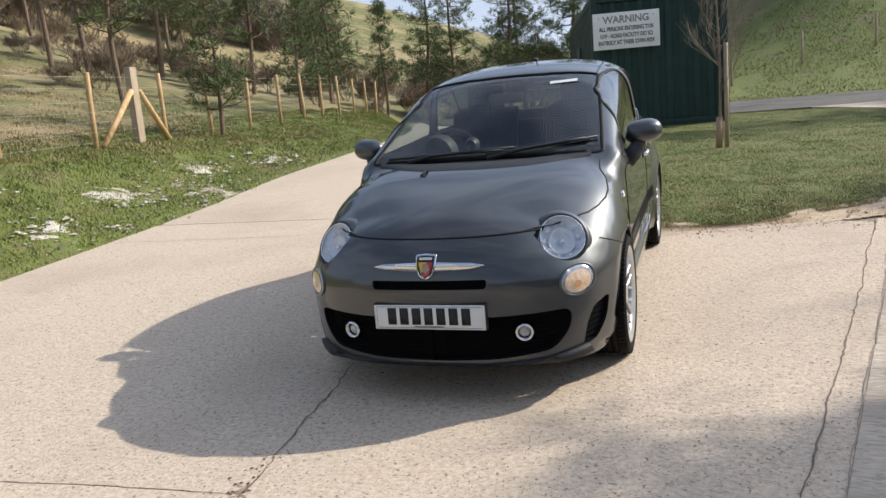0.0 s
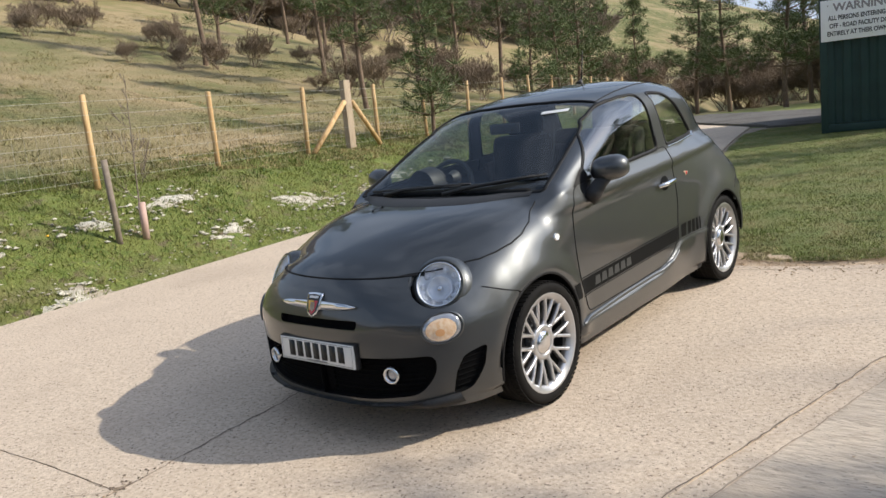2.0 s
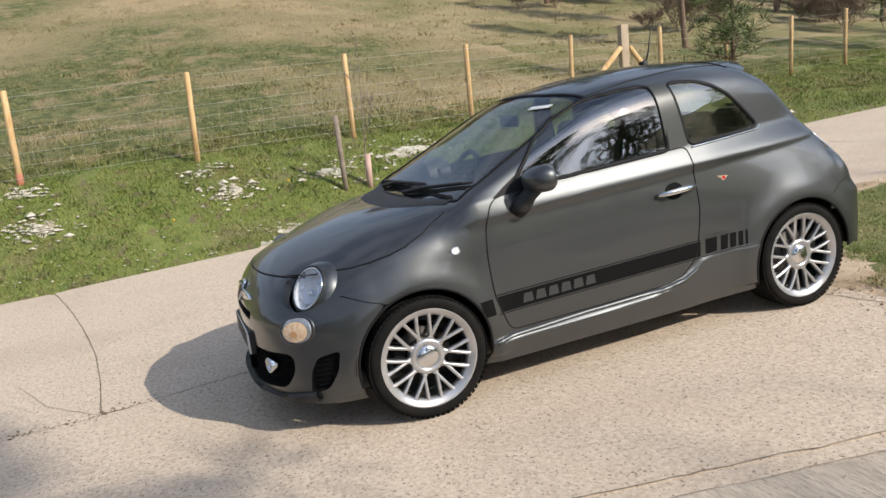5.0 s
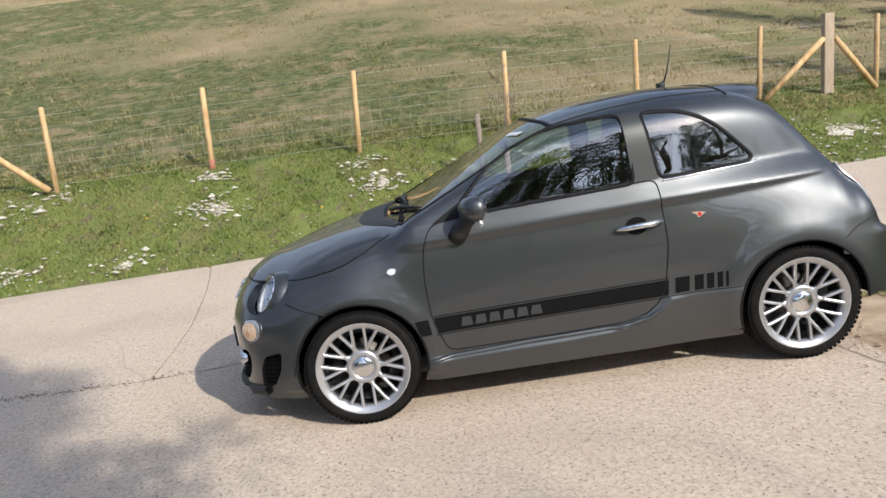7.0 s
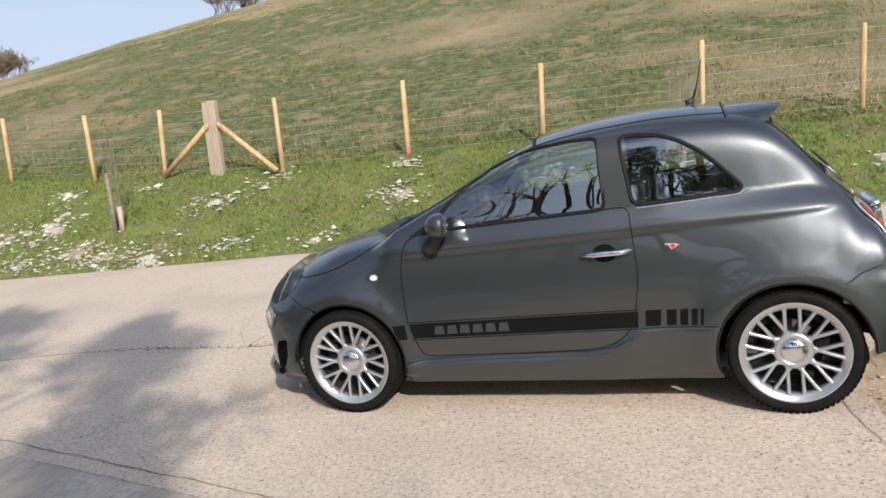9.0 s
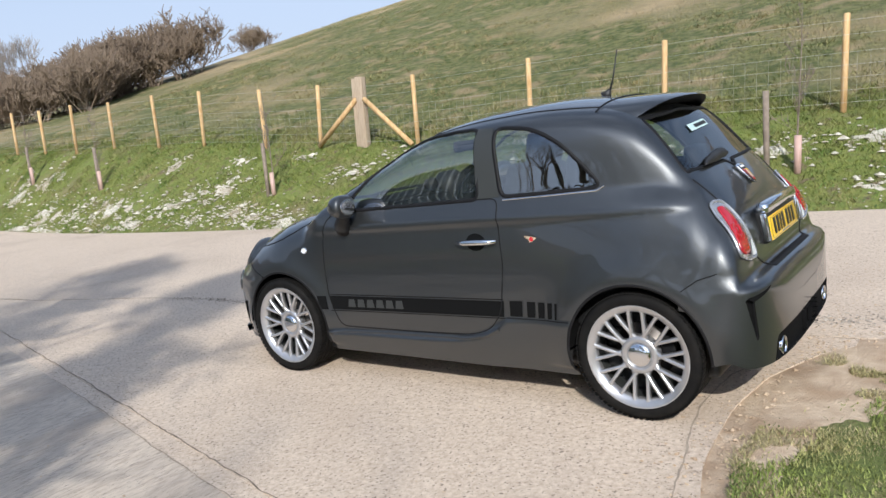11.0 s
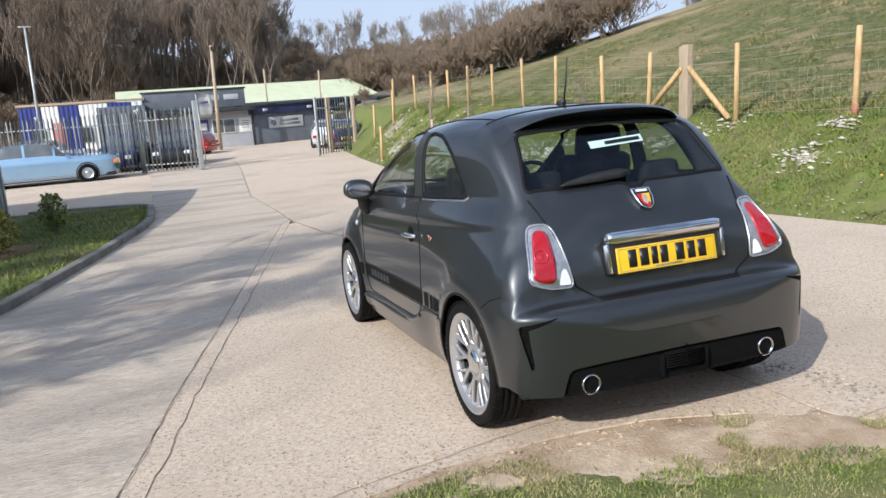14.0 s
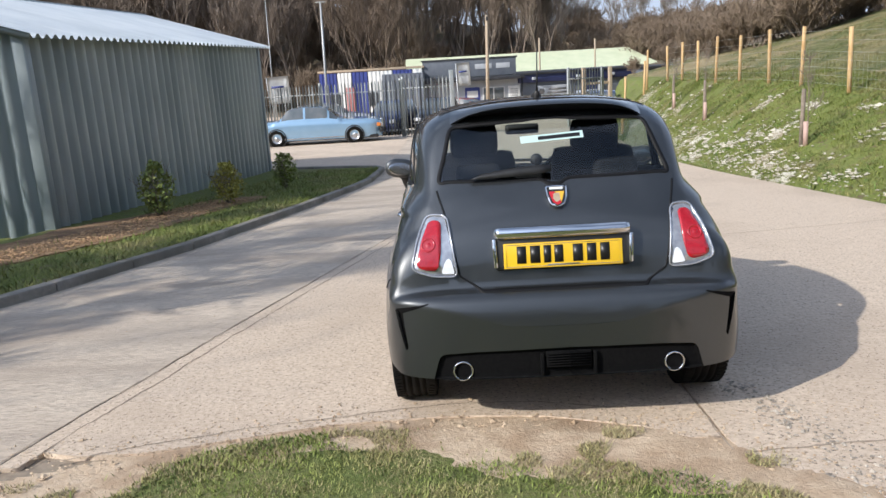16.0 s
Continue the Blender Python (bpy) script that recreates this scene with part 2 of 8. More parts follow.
M_BLACK = mat("black_plastic", (0.012, 0.012, 0.013), (0.022, 0.022, 0.022), 30.0, rough=0.55)


# ---- ground ----
SLOPE = math.tan(radians(3.2))
TILT = pose(0, 0, 0, 3.2, 0, 0)
road_z = curve((-200, -2.1), (-60, -2.0), (-48, -1.9), (-26, -1.15), (-22, -1.06), (-16, -0.895), (-8, -8 * SLOPE), (0, 0), (8, 8 * SLOPE),
               (11, 0.60), (18, 0.80), (30, 0.92), (60, 0.9), (220, 1.5))
edge_x = curve((-60, -13.0), (-40, -8.6), (-33, -6.6), (-24, -5.3), (-16, -4.66), (-10, -4.45), (-4, -4.75), (0, -5.02), (3.4, -5.28), (6.6, -5.8), (10.5, -6.1), (14, -6.6), (22, -9.5), (40, -20))
fence_x = curve((-30, -8.6), (-23, -7.25), (-2, -7.25), (5, -8.2), (11, -9.2), (20, -10.55), (34, -14.5))
fence_z = curve((-60, 0.1), (-30, 0.45), (-23, 0.65), (-18, 0.75), (-13, 0.80), (-9, 0.72), (-7, 0.69), (-3.9, 0.82), (0, 0.97), (5, 1.1), (10, 1.22), (16, 1.42), (30, 1.5), (80, 1.5))
crest_z = curve((-160, 1.0), (-90, 6.2), (-70, 8.4), (-46, 10.7), (-38, 12.0), (-29, 13.2), (18, 15.8), (45, 19.0), (80, 22.5), (140, 21.0), (220, 8))


def ground_z(x, y):
    x, y = np.asarray(x, float), np.asarray(y, float)
    r, e, f, fz, c = road_z(y), edge_x(y), fence_x(y), fence_z(y), crest_z(y)
    f = np.minimum(f, e - 0.8)
    t = np.clip((e - x) / (e - f), 0, 1)
    bank = r + (fz - r) * (0.75 * t + 0.25 * smooth(0, 1, t))
    far = np.clip((f - x) / 52.0, 0, 1.0)
    hill = fz + (c - fz) * (0.80 * far + 0.20 * smooth(0, 1, far))
    back = np.clip((f - 52 - x) / 60.0, 0, 1)
    hill = hill - back * back * 6
    z = np.where(x > e, r, np.where(x > f, bank, hill))
    # field rising beyond the green store, and the wooded slope past the yard
    z = z + 17.0 * smooth(21, 62, y) * smooth(-5, 9, x) + 10 * smooth(60, 200, y)
    z = z + 15.0 * smooth(-64, -130, y) * smooth(-60, 34, x)
    return z


def axis(*spans):
    out = []
    for a, b, s in spans:
        out += list(np.arange(a, b, s))
    return np.array(out + [spans[-1][1]])


gx = axis((-600, -120, 60), (-120, -40, 5), (-40, -11, 1.0), (-11, -4, 0.2), (-4, 8, 0.3), (8, 40, 2), (40, 120, 10), (120, 600, 60))
gy = axis((-900, -180, 90), (-180, -60, 8), (-60, -16, 1.0), (-16, 16, 0.3), (16, 60, 1.5), (60, 200, 10), (200, 900, 90))
GX, GY = np.meshgrid(gx, gy)
GZ = ground_z(GX, GY)
rough = np.vectorize(lambda x, y: noise.noise((x * 0.9, y * 0.9, 3.1)) * 0.6 + noise.noise((x * 3.1, y * 3.1, 7.7)) * 0.25)(GX, GY)
off = np.clip((edge_x(GY) - GX - 0.1) / 1.0, 0, 1)
GZ = GZ + rough * 0.13 * off - np.where(off <= 0, 0.05, 0.0)
nx, ny = len(gx), len(gy)
gverts = np.stack([GX.ravel(), GY.ravel(), GZ.ravel()], 1)
gfaces = [(j * nx + i, j * nx + i + 1, (j + 1) * nx + i + 1, (j + 1) * nx + i) for j in range(ny - 1) for i in range(nx - 1)]
ground = mesh("ground", gverts, gfaces, M_HILL)
M_PINEFLOOR = mat("pine_floor", (0.20, 0.165, 0.075), (0.145, 0.155, 0.05), 1.4, (0.30, 0.235, 0.125), 0.35, rough=0.95, bump=0.7, bscale=9, dist=0.1)
M_LITTER = mat("leaf_litter", (0.15, 0.115, 0.08), (0.21, 0.165, 0.12), 0.8, (0.12, 0.105, 0.06), 0.1, rough=0.95, bump=0.6, bscale=3, dist=0.2)
ground.data.materials.append(M_GRASS)
ground.data.materials.append(M_LITTER)
ground.data.materials.append(M_PINEFLOOR)
ground.data.materials.append(mat("bleached_hill_grass", (0.37, 0.275, 0.15), (0.27, 0.215, 0.105), 1.1, (0.20, 0.185, 0.07), 0.25, rough=0.95, bump=0.7, bscale=8, dist=0.12))
mid = gverts[np.array(gfaces)].mean(1)
where_ = np.where((mid[:, 0] > fence_x(mid[:, 1]) - 0.6) & (np.abs(mid[:, 1]) < 60), 1, 0)
where_ = np.where((mid[:, 1] < -60) | ((mid[:, 1] < -30) & (mid[:, 0] > 26)), 2, where_)
where_ = np.where((mid[:, 0] < -12.5) & (mid[:, 1] > 8 + 0.25 * (mid[:, 0] + 10)) & (mid[:, 1] < 60) & (mid[:, 0] > -42), 3, where_)
fringe = np.array([noise.noise((x_ * 0.15, y_ * 0.15, 4.4)) for x_, y_ in mid[:, :2]])
where_ = np.where((mid[:, 0] < -34 + 6 * fringe) & (mid[:, 1] > -62) & (mid[:, 1] < 70), 4, where_)
where_ = np.where((mid[:, 0] > -5) & (mid[:, 1] > 20) & (mid[:, 1] < 130), np.where(mid[:, 1] < 36 + 4 * fringe, 1, 3), where_)
ground.data.polygons.foreach_set("material_index", where_.astype(np.int32))
tagged(ground, "rough green and straw coloured grass hillside and verge", "ground", kind="structure")


def drape(name, poly, material, lift, parent=None, step=0.15, label="", thick=0.06, jitter=0.0, crown=0.0):
    """A sheet cut to a plan outline, lying on the ground with a skirt down its edge."""
    poly = np.array(poly, float)
    x0, y0 = poly.min(0) - step
    x1, y1 = poly.max(0) + step
    xs, ys = np.arange(x0, x1 + step, step), np.arange(y0, y1 + step, step)
    X, Y = np.meshgrid(xs, ys)
    n = len(xs)
    P = np.stack([X.ravel(), Y.ravel()], 1)
    cx, cy = np.meshgrid((xs[:-1] + xs[1:]) / 2, (ys[:-1] + ys[1:]) / 2)
    keep = inside(poly, np.stack([cx.ravel(), cy.ravel()], 1))
    idx = np.nonzero(keep)[0]
    j, i = idx // (n - 1), idx % (n - 1)
    F = np.stack([j * n + i, j * n + i + 1, (j + 1) * n + i + 1, (j + 1) * n + i], 1)
    E = np.concatenate([F[:, [k, (k + 1) % 4]] for k in range(4)])
    code = np.minimum(E[:, 0], E[:, 1]).astype(np.int64) * len(P) + np.maximum(E[:, 0], E[:, 1])
    u, inv, cnt = np.unique(code, return_inverse=True, return_counts=True)
    edge = E[cnt[inv] == 1]
    bv = np.unique(edge)
    if len(bv) == 0:
        return None
    P[bv] = to_outline(poly, P[bv])
    if jitter:
        for v in bv:
            P[v, 0] += jitter * noise.noise((P[v, 0] * 4, P[v, 1] * 4, 1.3))
            P[v, 1] += jitter * noise.noise((P[v, 0] * 4, P[v, 1] * 4, 9.3))
    used = np.unique(F)
    remap = -np.ones(len(P), int)
    remap[used] = np.arange(len(used))
    Q = P[used]
    Z = road_z(Q[:, 1]) + lift
    verts = np.column_stack([Q, Z])
    faces = [tuple(f) for f in remap[F]]
    base = len(verts)
    low = {v: base + k for k, v in enumerate(bv)}
    top = {v: base + len(bv) + k for k, v in enumerate(bv)}
    rimz = road_z(P[bv, 1]) + lift
    verts = np.vstack([verts, np.column_stack([P[bv], rimz - thick]), np.column_stack([P[bv], rimz])])
    faces += [(top[b], top[a], low[a], low[b]) for a, b in edge]
    return mesh(name, verts, faces, material, parent, label, flat=False)


# concrete: plan outlines of the bays between the joints
KERB = [(5.6, 2.2), (4.9, 0.3), (4.16, -1.79), (3.56, -3.71), (2.91, -6.84), (2.42, -9.75), (2.28, -11.2), (2.28, -14.3)]
LIP = [(-1.25, 3.2), (-0.9, 2.35), (-0.6, 1.95), (-0.3, 1.68), (0.1, 1.53), (0.5, 1.48), (1.1, 1.52), (1.9, 1.74), (2.5, 2.05), (3.2, 2.8), (4.2, 4.4), (5.0, 6.6), (5.4, 9.0), (4.6, 12.4)]
left = [(float(edge_x(y)), y) for y in np.arange(-30, 14.1, 0.5)]
STRIP = [(2.43, 1.82), (2.29, 1.19), (2.14, 0.55), (2.03, 0.0), (1.87, -0.68), (1.66, -1.56), (1.36, -2.85), (0.87, -4.95), (0.07, -8.41)]
JA = [(-0.62, 2.0), (-0.64, -1.5), (-0.57, -2.04), (-0.50, -2.73), (-0.54, -3.6), (-0.47, -4.5)]
JX = [(-0.5, -2.73), (-1.2, -2.77), (-1.9, -2.84), (-2.65, -2.96), (-3.6, -3.14), (-4.75, -3.40)]
CR = [(-0.47, -4.5), (-0.25, -5.5), (-0.07, -6.3), (0.07, -8.41), (0.01, -10.4), (-0.04, -15.0), (-0.83, -24.4), (-1.2, -30.0)]
road = new("road")
tagged(road, "cream concrete lane cast in bays with cracked joints", "road", kind="structure")
bed = drape("joint_bed", [(-6.0, 14), *[(5.6, y) for y in (14, 3)], *KERB, (2.28, -30), *left[:80]], M_JOINT, -0.025, road, step=0.3)
drape("concrete_bay", [*[p for p in left if -3.38 < p[1] < 2.6], (-5.2, 2.6), (-1.0, 2.6), *LIP[1:4], (-0.64, 1.95), *JA[1:4], *JX[1:]], M_CONC, 0.0, road)
drape("concrete_bay", [*[p for p in left if p[1] > 2.6], (-6.6, 14.0), (-7.9, 18.0), (-9.4, 22.0), (-11.6, 26.0), (-10.6, 26.4), (-7.8, 20.2), (-5.4, 16.6), (-3.4, 14.2), (-2.9, 12.1), (-2.0, 8.4), (-1.6, 5.4), (-1.02, 2.62), (-5.2, 2.62)], M_CONC, 0.0, road)
drape("concrete_bay", [(-0.625, 1.95), (-0.3, 1.68), *LIP[4:8], (2.40, 1.74), *STRIP[1:8], (0.085, -8.36), *[(x + 0.012, y) for x, y in CR[2:0:-1]], *JA[:0:-1]], M_CONC, 0.0, road)
drape("concrete_bay", [*[p for p in left if -30 <= p[1] < -3.5], *[(x, y - 0.006) for x, y in JX[::-1]], JA[4], *[(x - 0.012, y) for x, y in CR]], M_CONC, 0.0, road)
drape("concrete_bay", [(2.55, 1.9), *[(x + 0.125, y) for x, y in STRIP[1:]], *[(x + 0.012, y) for x, y in CR[3:]], (2.28, -30), *KERB[::-1], *[(5.6, 2.2)], (5.6, 9.0), *LIP[:7:-1]], M_CONC2, 0.0, road)
drape("joint_strip", [*STRIP, *[(x + 0.123, y) for x, y in STRIP[::-1]]], M_CONC, -0.004, road, step=0.05)
M_CRACK2 = mat("filled_joint", (0.27, 0.215, 0.165), (0.40, 0.33, 0.255), 25.0, rough=0.95)
M_CRACK = mat("dark_crack", (0.13, 0.10, 0.075), (0.25, 0.20, 0.155), 30.0, rough=0.95)


def crack(line, width, name="crack", wander=1.0, material=None):
    """A ragged open joint along a plan line."""
    pts = [Vector(p) for p in line]
    fine = []
    for a, b in zip(pts, pts[1:]):
        n = max(1, int((b - a).length / 0.04))
        fine += [a.lerp(b, k / n) for k in range(n)]
    fine.append(pts[-1])
    V, F = [], []
    for i, p in enumerate(fine):
        d = (fine[min(i + 1, len(fine) - 1)] - fine[max(i - 1, 0)]).normalized()
        nr = Vector((-d.y, d.x))
        c = p + nr * wander * (0.014 * noise.noise((p.x * 5, p.y * 5, 0.5)) + 0.010 * noise.noise((p.x * 21, p.y * 21, 4.5)))
        w = width * (0.55 + 0.9 * abs(noise.noise((p.x * 9, p.y * 9, 2.5))))
        for s_ in (-0.5, 0.5):
            q = c + nr * w * s_
            V.append((q.x, q.y, float(road_z(q.y)) + 0.0025))
        if i:
            k = 2 * i
            F.append((k - 2, k - 1, k + 1, k))
    return mesh(name, V, F, material or M_CRACK2, road)


crack(JA[1:2] + JA[2:4], 0.010, material=M_CRACK, wander=1.7)
crack(JA[3:], 0.007, wander=1.4)
crack(JA[:2], 0.007)
crack(JX, 0.006)
crack([(-0.5, -2.73), (-0.9, -3.05), (-1.5, -3.3)], 0.005)
crack(CR, 0.013)
crack([(x - 0.004, y) for x, y in STRIP], 0.008, wander=0.9, material=M_CRACK)
crack([(x + 0.120, y) for x, y in STRIP[:7]], 0.007, wander=0.9)
crack([(-0.3, 1.50), (0.1, 1.36), (0.55, 1.34), (0.83, 1.39), (1.18, 1.46), (1.51, 1.53), (2.0, 1.68), (2.3, 1.80)], 0.010, wander=0.8)
crack([(-0.64, 2.0), (-1.9, 1.9), (-3.4, 1.75), (-5.0, 1.7)], 0.014)
crack([(-5.8, 9.9), (-2.4, 10.2)], 0.016)
crack([(-5.4, 6.3), (-1.8, 6.6)], 0.016)
crack([(0.07, -8.41), (-2.0, -8.7), (-4.45, -9.0)], 0.008)
yard = drape("yard", [(2.27, -14.3), (2.27, -30.02), (-0.9, -30.02), *[p for p in left if p[1] < -29.6], *[(float(edge_x(y)), y) for y in np.arange(-30, -60, -2.0)], (-13, -62), (24, -62), (24, -17.5), (9, -16.2)], M_CONC, 0.006, None, step=0.5)
tagged(yard, "cream concrete yard before the workshops", "yard", kind="structure")


def mound(name, poly, material, edge, peak, reach, rough_, step, scale):
    """Loose ground heaped over a plan outline: it sinks below its surroundings at an uneven edge."""
    poly = np.array(poly, float)
    lo, hi = poly.min(0), poly.max(0)
    xs, ys = np.arange(lo[0], hi[0] + step, step), np.arange(lo[1], hi[1] + step, step)
    X, Y = np.meshgrid(xs, ys)
    P = np.column_stack([X.ravel(), Y.ravel()])
    d = np.hypot(*(to_outline(poly, P) - P).T) * np.where(inside(poly, P), 1, -1)
    nz = np.array([noise.noise((x * scale, y * scale, 2.2)) + 0.6 * noise.noise((x * scale * 3.1, y * scale * 3.1, 6.2)) + 0.35 * noise.noise((x * scale * 8, y * scale * 8, 1.2)) for x, y in P])
    Z = road_z(P[:, 1]) + edge + (peak - edge) * smooth(0, reach, d) + rough_ * nz
    n = len(xs)
    F = [(j * n + i, j * n + i + 1, (j + 1) * n + i + 1, (j + 1) * n + i) for j in range(len(ys) - 1) for i in range(n - 1) if min(d[j * n + i], d[(j + 1) * n + i + 1], d[j * n + i + 1], d[(j + 1) * n + i]) > -0.02]
    used = np.unique(F)
    remap = -np.ones(len(P), int)
    remap[used] = np.arange(len(used))
    return mesh(name, np.column_stack([P, Z])[used], remap[np.array(F)], material)


TURF = [(-1.25, 3.4), (-0.7, 2.34), (-0.32, 2.10), (0.07, 2.0), (0.39, 1.88), (0.58, 1.66), (1.05, 1.62), (1.49, 1.72), (1.9, 1.95), (2.5, 2.35), (3.2, 3.0), (4.2, 4.55), (5.0, 6.7), (5.4, 9.0), (4.6, 12.4)]
island = mound("grass_island", TURF + [(2.7, 13.3), (-0.5, 13.6), (-2.6, 13.2), (-2.8, 12.0), (-1.9, 8.4), (-1.5, 5.4)], M_LAWN, -0.004, 0.014, 0.30, 0.008, 0.05, 2.6)
tagged(island, "short green grass island with worn bare edges", "lawn", kind="structure")
soil = mound("bare_soil", [(-1.75, 5.0), (-1.55, 3.3), (-1.16, 2.25), (-0.84, 1.92), (-0.46, 1.62), (0.08, 1.45), (0.52, 1.42), (1.1, 1.46), (1.9, 1.68), (2.65, 2.05), (3.4, 2.8), (4.5, 4.4), (5.3, 6.6), (4.9, 6.9), (4.0, 4.9), (3.15, 3.3), (2.4, 2.7), (1.8, 2.7), (1.1, 2.5), (0.7, 2.5), (0.35, 2.6), (0.0, 2.75), (-0.35, 3.0), (-0.75, 3.4), (-1.0, 3.9), (-1.25, 5.2)], M_SOIL, -0.012, 0.007, 0.30, 0.006, 0.03, 3.6)
tagged(soil, "worn strip of bare sandy soil at the lawn's edge", "soil", kind="structure")
track = drape("gravel_track", [(-10.2, 26.0), (-7.5, 20.2), (-5.1, 16.6), (-3.1, 14.2), (-2.8, 13.6), (2.7, 13.4), (14, 14.5), (40, 16), (40, 21), (14, 20.5), (2, 20.5), (-4, 22), (-8, 26), (-10, 29)], M_GRAVEL, 0.02, None, step=0.4, jitter=0.15)
tagged(track, "dark grey gravel track crossing behind the store", "track", kind="structure")
apron = drape("concrete_apron", [(3.2, 13.3), (5.6, 9.2), (12, 10.5), (24, 12), (24, 14.4), (10, 14.0)], M_CONC2, 0.03, None, step=0.4)
tagged(apron, "pale concrete apron beside the lawn", "pavement", kind="structure")


# ---- the grey hatchback ----
from mathutils.bvhtree import BVHTree


def paint_material():
    m = bpy.data.materials.new("grey_metallic_paint")
    m.use_nodes = True
    n, l = m.node_tree.nodes, m.node_tree.links
    p = n["Principled BSDF"]
    p.inputs["Metallic"].default_value, p.inputs["Roughness"].default_value = 0.85, 0.42
    p.inputs["Coat Weight"].default_value, p.inputs["Coat Roughness"].default_value = 1.0, 0.03
    tc = n.new("ShaderNodeTexCoord")
    fl = n.new("ShaderNodeTexNoise")
    fl.inputs["Scale"].default_value, fl.inputs["Detail"].default_value = 900, 2
    r = n.new("ShaderNodeValToRGB")
    r.color_ramp.elements[0].color, r.color_ramp.elements[1].color = (0.044, 0.047, 0.049, 1), (0.104, 0.110, 0.114, 1)
    du = n.new("ShaderNodeTexNoise")
    du.inputs["Scale"].default_value, du.inputs["Detail"].default_value = 3.0, 5
    rr = n.new("ShaderNodeMapRange")
    rr.inputs["To Min"].default_value, rr.inputs["To Max"].default_value = 0.01, 0.035
    l.new(tc.outputs["Object"], fl.inputs["Vector"])
    l.new(tc.outputs["Object"], du.inputs["Vector"])
    l.new(fl.outputs["Fac"], r.inputs["Fac"])
    l.new(r.outputs["Color"], p.inputs["Base Color"])
    l.new(du.outputs["Fac"], rr.inputs["Value"])
    l.new(rr.outputs["Result"], p.inputs["Coat Roughness"])
    return m


def glass_material(name, tint, rough=0.0, gloss=0.08):
    """A thin tinted pane: part see-through, part mirror, more so at a slant."""
    m = bpy.data.materials.new(name)
    m.use_nodes = True
    n, l = m.node_tree.nodes, m.node_tree.links
    n.remove(n["Principled BSDF"])
    tr, gl, mx, lw = (n.new("ShaderNodeBsdfTransparent"), n.new("ShaderNodeBsdfGlossy"), n.new("ShaderNodeMixShader"), n.new("ShaderNodeLayerWeight"))
    tr.inputs["Color"].default_value = (*tint, 1)
    gl.inputs["Roughness"].default_value = rough
    lw.inputs["Blend"].default_value = 0.5
    pw_, ma = n.new("ShaderNodeMath"), n.new("ShaderNodeMath")
    pw_.operation, ma.operation = "POWER", "MULTIPLY_ADD"
    pw_.inputs[1].default_value = 4.0
    ma.inputs[1].default_value, ma.inputs[2].default_value = 1 - gloss, gloss
    l.new(lw.outputs["Facing"], pw_.inputs[0])
    l.new(pw_.outputs["Value"], ma.inputs[0])
    l.new(ma.outputs["Value"], mx.inputs["Fac"])
    l.new(tr.outputs["BSDF"], mx.inputs[1])
    l.new(gl.outputs["BSDF"], mx.inputs[2])
    l.new(mx.outputs["Shader"], n["Material Output"].inputs["Surface"])
    return m


M_PAINT = paint_material()
M_GLASS = glass_material("tinted_car_glass", (0.74, 0.80, 0.77), 0.0, 0.27)
M_SCREEN = glass_material("clear_screen_glass", (0.82, 0.88, 0.86), 0.0, 0.09)
M_LENS = glass_material("clear_lens", (0.94, 0.95, 0.97), 0.02, 0.05)
M_CHROME = mat("chrome", (0.75, 0.76, 0.78), rough=0.07, metal=1.0)
M_ALLOY = mat("silver_alloy", (0.53, 0.53, 0.54), (0.45, 0.45, 0.46), 8.0, rough=0.30, metal=0.75, coat=0.6)
M_RUBBER = mat("tyre_rubber", (0.006, 0.006, 0.006), (0.012, 0.011, 0.010), 14.0, rough=0.75, bump=0.15, bscale=90, dist=0.002, spec=0.12)
M_SEAL = mat("black_seal", (0.008, 0.008, 0.009), rough=0.6, spec=0.2)
M_INNER = mat("dark_cabin", (0.007, 0.0075, 0.008), (0.012, 0.012, 0.013), 20.0, rough=0.85, spec=0.12)
M_LEATHER = mat("black_seat_cloth", (0.008, 0.008, 0.009), (0.016, 0.016, 0.018), 40.0, rough=0.75, bump=0.2, spec=0.15)
M_SATIN = mat("satin_dark_grey", (0.045, 0.048, 0.046), rough=0.4, metal=0.3)
M_STRIPE = mat("dark_decal", (0.006, 0.0063, 0.0066), rough=0.55, spec=0.08)
M_PIT = mat("black_mesh_plastic", (0.004, 0.004, 0.0045), (0.007, 0.007, 0.007), 60.0, rough=0.9, spec=0.08)
M_TAILRED = mat("red_lamp_lens", (0.44, 0.008, 0.016), (0.34, 0.006, 0.012), 60.0, rough=0.08, coat=1.0)
M_AMBER = mat("clear_amber_lens", (0.72, 0.46, 0.27), (0.84, 0.66, 0.48), 55.0, rough=0.18, coat=0.8)
M_YELLOW = mat("yellow_plate", (0.80, 0.50, 0.02), rough=0.35, coat=0.4)
M_PLATE = mat("white_plate", (0.74, 0.75, 0.74), rough=0.35, coat=0.4)
M_INK = mat("black_print", (0.012, 0.012, 0.012), rough=0.4)
M_REDP = mat("red_enamel", (0.50, 0.02, 0.03), rough=0.25, coat=0.8)
M_YEL2 = mat("yellow_enamel", (0.75, 0.42, 0.04), rough=0.25, coat=0.8)
M_DECALGREY = mat("grey_decal_shape", (0.030, 0.032, 0.032), rough=0.5)
M_RING = mat("satin_chrome", (0.42, 0.43, 0.45), rough=0.22, metal=1.0)
M_LAMPSILVER = mat("lamp_reflector", (0.92, 0.93, 0.95), (0.74, 0.77, 0.82), 26.0, rough=0.22, metal=0.08, coat=0.6, bump=0.2, bscale=40)

